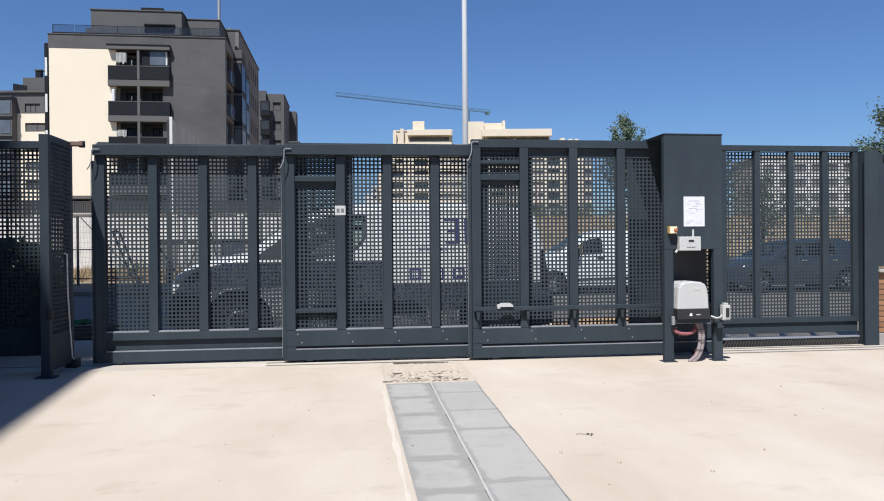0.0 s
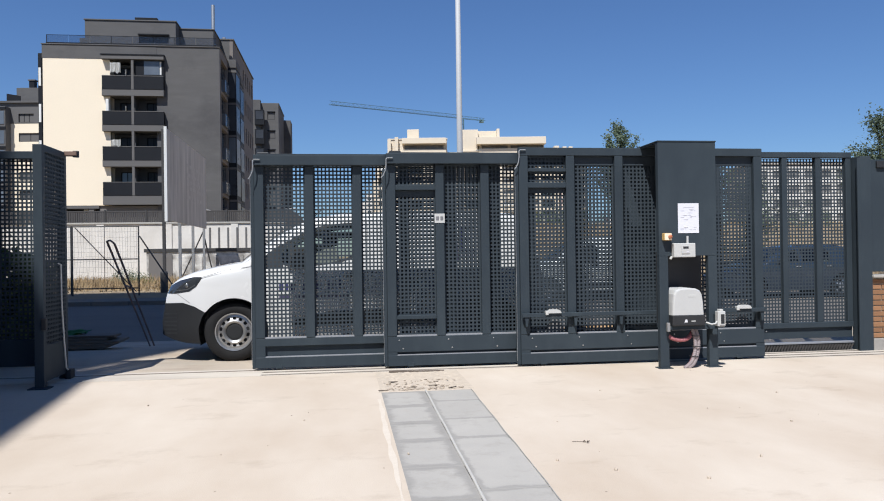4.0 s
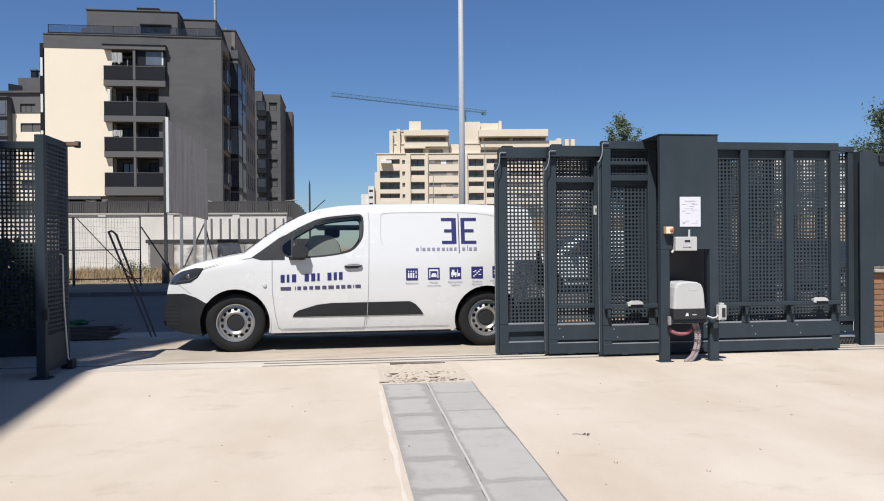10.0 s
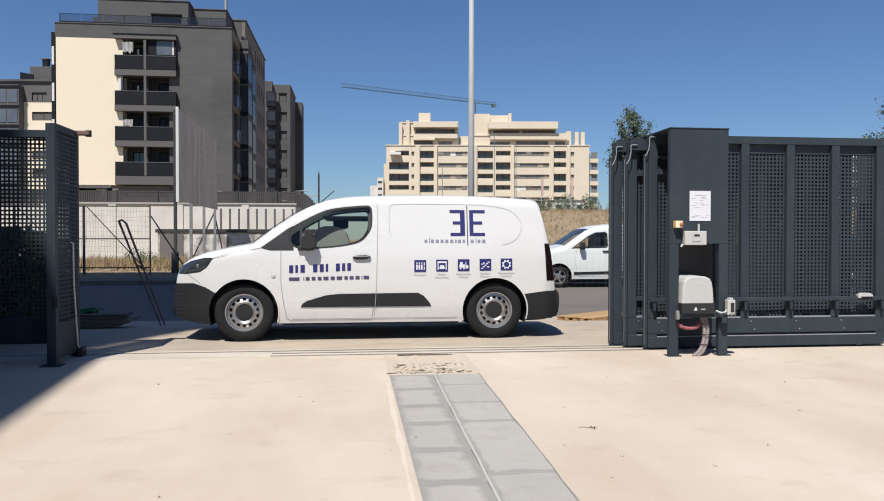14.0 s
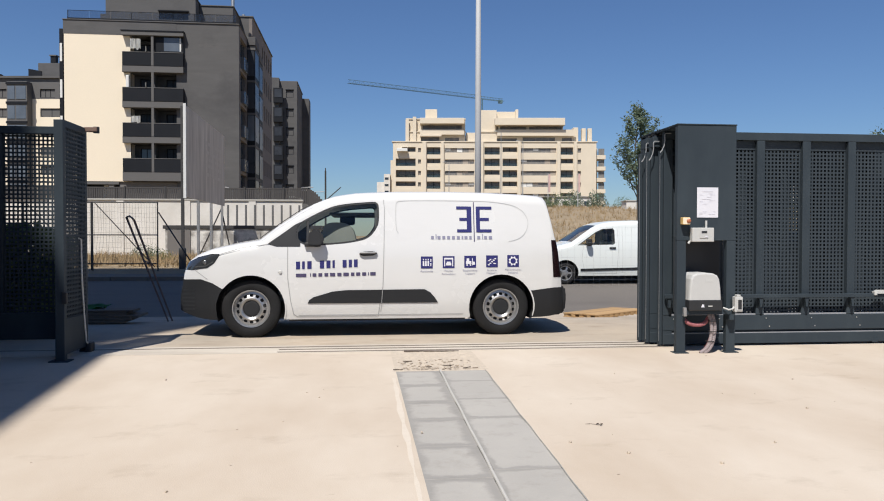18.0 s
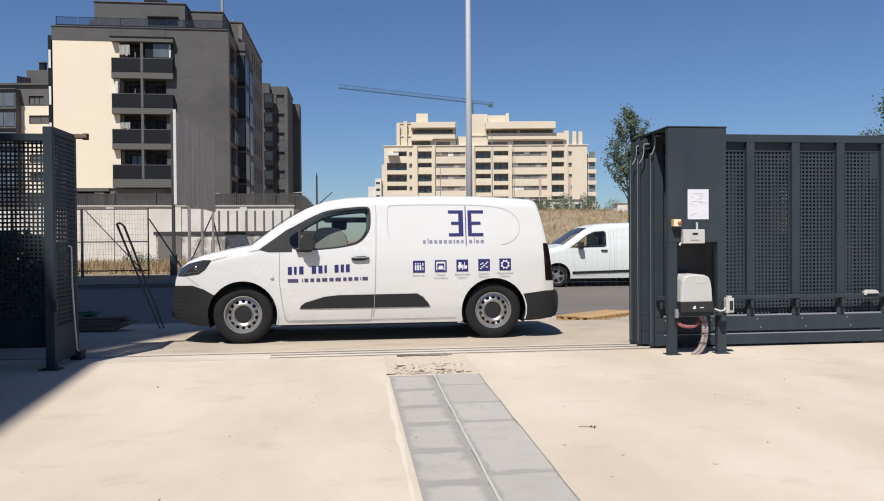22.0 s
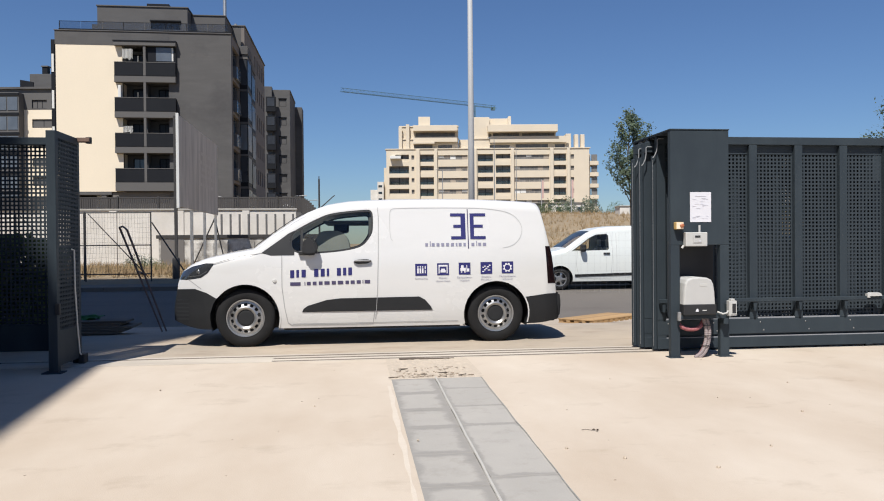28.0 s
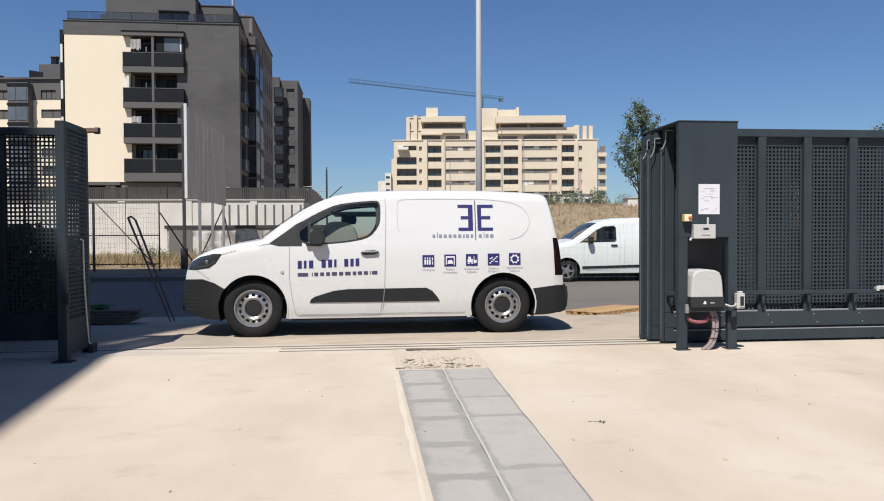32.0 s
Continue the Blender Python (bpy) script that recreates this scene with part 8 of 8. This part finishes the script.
def shrub():
    rnd = random.Random(61)
    t = thing("shrub", "dark shaded shrub behind the side fence", "shrub", pose(-4.75, 9.4, 0.0))
    bm = bmesh.new()
    for k in range(9):
        a = k * 0.7
        tube(bm, [(0.1 * math.cos(a), 0.1 * math.sin(a), 0), (0.5 * math.cos(a), 0.25 * math.sin(a), 0.8)], [0.02, 0.006], 5, False)
    part("stems", bm, M_BARK, t)
    verts, faces = [], []
    for i in range(9200):
        x, y = rnd.uniform(-1.3, 1.25), rnd.uniform(-0.35, 0.35)
        z = rnd.uniform(0.02, 1.0) * (1.42 - 0.12 * abs(x + 0.2) ** 2 + 0.12 * noise.noise(Vector((x * 3, y * 3, 0))))
        e = Vector((rnd.gauss(0, 1), rnd.gauss(0, 1), rnd.gauss(0, 1))).normalized() * 0.05
        f = e.orthogonal().normalized() * 0.03
        c = Vector((x, y, z))
        b = len(verts)
        verts += [c - e, c + f, c + e, c - f]
        faces.append((b, b + 1, b + 2, b + 3))
    me = bpy.data.meshes.new("foliage")
    me.from_pydata([tuple(v) for v in verts], [], faces)
    me.materials.append(M_LEAF)
    o = new("foliage", me)
    o.parent = t


shrub()


def far_sheds():
    p = far(20.6, 82.0)
    t = thing("white_shed", "low white site cabin on the slope", "cabin", pose(p.x - 0.4, p.y, lot_height(p) - 0.1, 0, 0, -6.2))
    part("wall", B(0, 0, 0, 4.6, 2.2, 0.95, bev=0.03), M_WALLWHITE, t)
    part("roof", B(-0.1, -0.1, 0.951, 4.7, 2.3, 1.05, bev=0.02), M_KERB, t)
    part("door", B(1.0, -0.03, 0.05, 1.7, -0.001, 0.9), M_BOXGREY, t)
    for i, (x, d, w, h) in enumerate(((13.0, 150.0, 9.0, 2.6), (24.0, 155.0, 7.0, 2.8))):
        p = far(x, d)
        s = thing("low_house", "low pale walled house far up the slope", "house", pose(p.x, p.y, lot_height(p) - 0.3, 0, 0, -6.2), group="low houses")
        part("wall", B(0, 0, 0, w, 5, h), M_WALLWHITE if i else M_RECESS, s)
        part("roof", slab(bmesh.new(), [(-0.3, h), (w + 0.3, h), (w * 0.5, h + 0.3)], -0.3, 5.3), M_CONC, s)
        for k in range(3):
            part("window", B(1 + k * 2.2, -0.04, 0.9, 2.0 + k * 2.2, -0.001, 1.9), M_PANE, s)


far_sheds()


def banners():
    for x, h in ((16.75, 5.4), (21.45, 5.4)):
        p = far(x, 118.0)
        t = thing("banner_pole", "faded red banner on a pale pole", "banner", pose(p.x, p.y, lot_height(p), 0, 0, -6.2), group="banner poles")
        part("pole", tube(bmesh.new(), [(0, 0, 0), (0, 0, h)], [0.07, 0.04], 8), M_POLE, t)
        part("banner", B(0.06, -0.02, h - 3.0, 0.36, 0.02, h - 0.2), M_BANNER, t)


banners()


def grass():
    rnd = random.Random(77)
    verts, faces = [], []

    def blades(x, d, n, h, w):
        p = far(x, d)
        z = lot_height(p) if p.y > 23.3 else 0.05
        for _ in range(n):
            a = rnd.uniform(0, 2 * math.pi)
            r = rnd.uniform(0, 0.14)
            b = Vector((p.x + math.cos(a) * r, p.y + math.sin(a) * r, z - 0.03))
            tip = b + Vector((rnd.gauss(0, 0.3) * h, rnd.gauss(0, 0.3) * h, h * rnd.uniform(0.6, 1.2)))
            s = Vector((math.cos(a + 1.2), math.sin(a + 1.2), 0)) * w
            i = len(verts)
            verts.extend((b - s, b + s, tip))
            faces.append((i, i + 1, i + 2))
    for _ in range(2400):
        d = 24.0 + rnd.random() ** 1.3 * 11
        x = rnd.uniform(-0.62, -0.2) * d
        blades(x, d, 5, rnd.uniform(0.1, 0.4), 0.012)
    for _ in range(6500):
        d = 24.5 + rnd.random() ** 1.6 * 80
        x = rnd.uniform(0.05, 0.75) * d
        blades(x, d, 4, rnd.uniform(0.12, 0.32) * (1 + d / 150), 0.009 * (1 + d / 45))
    me = bpy.data.meshes.new("dry_grass")
    me.from_pydata([tuple(v) for v in verts], [], faces)
    me.materials.append(M_GRASS)
    tagged(new("dry_grass", me), "straw-coloured dry grass on open land", "grass", kind="stuff")


grass()


def yard_litter():
    rnd = random.Random(31)
    t = thing("dry_leaf", "dark curled dead leaf on the concrete", "leaf", pose(1.513, 4.595, 0.002) @ Matrix.Diagonal((0.62, 0.62, 0.62, 1)))
    bm = bmesh.new()
    for k in range(3):
        a = k * 2.1
        vs = [bm.verts.new(v) for v in ((0, 0, 0.004), (0.03 * math.cos(a), 0.03 * math.sin(a), 0.018), (0.045 * math.cos(a + 0.5), 0.045 * math.sin(a + 0.5), 0.006), (0.025 * math.cos(a + 1), 0.025 * math.sin(a + 1), 0.014))]
        bm.faces.new(vs)
    part("blade", bm, M_DEADLEAF, t)
    part("stalk", tube(bmesh.new(), [(-0.03, 0.01, 0.004), (-0.09, 0.05, 0.003), (-0.14, 0.045, 0.003)], 0.0025, 5), M_DEADLEAF, t)
    for x, y in ((2.741, 5.418), (0.374, 4.527), (1.212, 4.223), (1.474, 3.98), (1.9, 3.75), (2.4, 4.1), (-0.9, 3.6), (-0.3, 5.6), (2.2, 6.3), (3.6, 5.9), (-1.6, 6.4), (3.1, 4.9)):
        bm = bmesh.new()
        bmesh.ops.create_icosphere(bm, subdivisions=1, radius=rnd.uniform(0.006, 0.013))
        for v in bm.verts:
            v.co *= rnd.uniform(0.7, 1.2)
        single("pebble", bm, M_RUBBLE, "small pebble on the yard concrete", "pebble", pose(x, y, 0.004), group="pebbles")
    bm = bmesh.new()
    for k in range(36):
        x, y, r = rnd.uniform(-2.2, 5.5), rnd.uniform(3.0, 7.6), rnd.uniform(0.002, 0.0045)
        if 0.25 < x < 1.15:
            continue
        bmesh.ops.create_icosphere(bm, subdivisions=1, radius=r, matrix=Matrix.Translation((x, y, r * 0.5)) @ Matrix.Diagonal((rnd.uniform(1, 2.5), 1, 0.6, 1)))
    single("grit", bm, M_DEBRIS, "fine brown grit scattered over the yard", "grit", kind="stuff")


yard_litter()


# ---- movement ----
SLIDE = [(0, 0.0), (0.5, 0.064), (1, 0.138), (1.5, 0.211), (2, 0.28), (2.5, 0.349), (3, 0.42), (3.5, 0.491), (4.5, 0.642), (5.5, 0.791), (6, 0.864), (6.5, 0.936),
         (7, 1.008), (7.5, 1.081), (8, 1.153), (8.5, 1.227), (9, 1.303), (9.5, 1.379), (10, 1.456), (10.5, 1.532), (11, 1.602), (11.5, 1.663), (12, 1.717),
         (12.5, 1.765), (13, 1.808), (13.5, 1.843), (14, 1.868), (14.5, 1.891), (15, 1.912), (15.5, 1.93), (16, 1.944), (16.5, 1.953), (17, 1.956), (32, 1.956)]
# time, across, away, heading in degrees on the street view's axis
DRIVE = [(0, -0.2, 21.0, 190), (22.3, -0.2, 21.0, 190), (23.0, -1.3, 21.0, 192), (23.4, -2.3, 20.95, 200), (23.7, -3.2, 20.8, 210), (24.0, -4.0, 20.5, 222), (24.2, -4.45, 20.1, 228), (24.4, -4.8, 19.55, 230),
         (24.6, -5.23, 18.95, 230), (24.8, -5.85, 18.6, 224), (25.0, -6.4, 18.35, 213), (25.2, -7.0, 18.1, 202), (25.4, -7.66, 17.85, 192), (26, -10.5, 17.5, 182), (27, -15.5, 17.4, 180), (28.5, -23.5, 17.4, 180), (32, -44.5, 17.4, 180)]


def street_height(y):
    """Height of the street's surface at a distance from the gate side."""
    line = [(13.9, -0.272), (14.3, -0.285), (16, -0.285), (19, -0.16), (22.05, -0.09)]
    for (a, u), (b, v) in zip(line, line[1:]):
        if y <= b:
            return u + (v - u) * (y - a) / (b - a)
    return line[-1][1]


def motions():
    for leaf, x, y, k in ((leaf_back, -2.597, 8.13, 2.945), (leaf_mid, -0.650, 7.97, 1.96), (leaf_front, 1.296, 7.80, 1.006)):
        walk(leaf, [(t, pose(x + s * k, y, 0)) for t, s in SLIDE])
    rows = []
    gone = 0.0
    for t, x, d, h in DRIVE:
        a = radians(h)
        # the car's origin is its front axle, its nose looks to -x
        p = far(x + 1.3 * math.cos(a), d + 1.3 * math.sin(a))
        rows.append((t, pose(p.x, p.y, street_height(p.y), 0, 0, h - 6.2 - 180)))
    walk(passing_car, rows)
    spins = []
    for (t0, x0, d0, _), (t1, x1, d1, _) in zip(DRIVE, DRIVE[1:]):
        way = math.hypot(x1 - x0, d1 - d0)
        n = max(1, math.ceil(way / 0.315 / radians(80)))
        spins += [(t0 + (t1 - t0) * k / n, gone + way * k / n) for k in range(n)]
        gone += way
    spins.append((DRIVE[-1][0], gone))
    for o in passing_car.children:
        if o.name.startswith("wheel"):
            c = o.location.copy()
            walk(o, [(t, pose(c.x, c.y, c.z, 0, -math.degrees(s / 0.315), 0)) for t, s in spins])


motions()
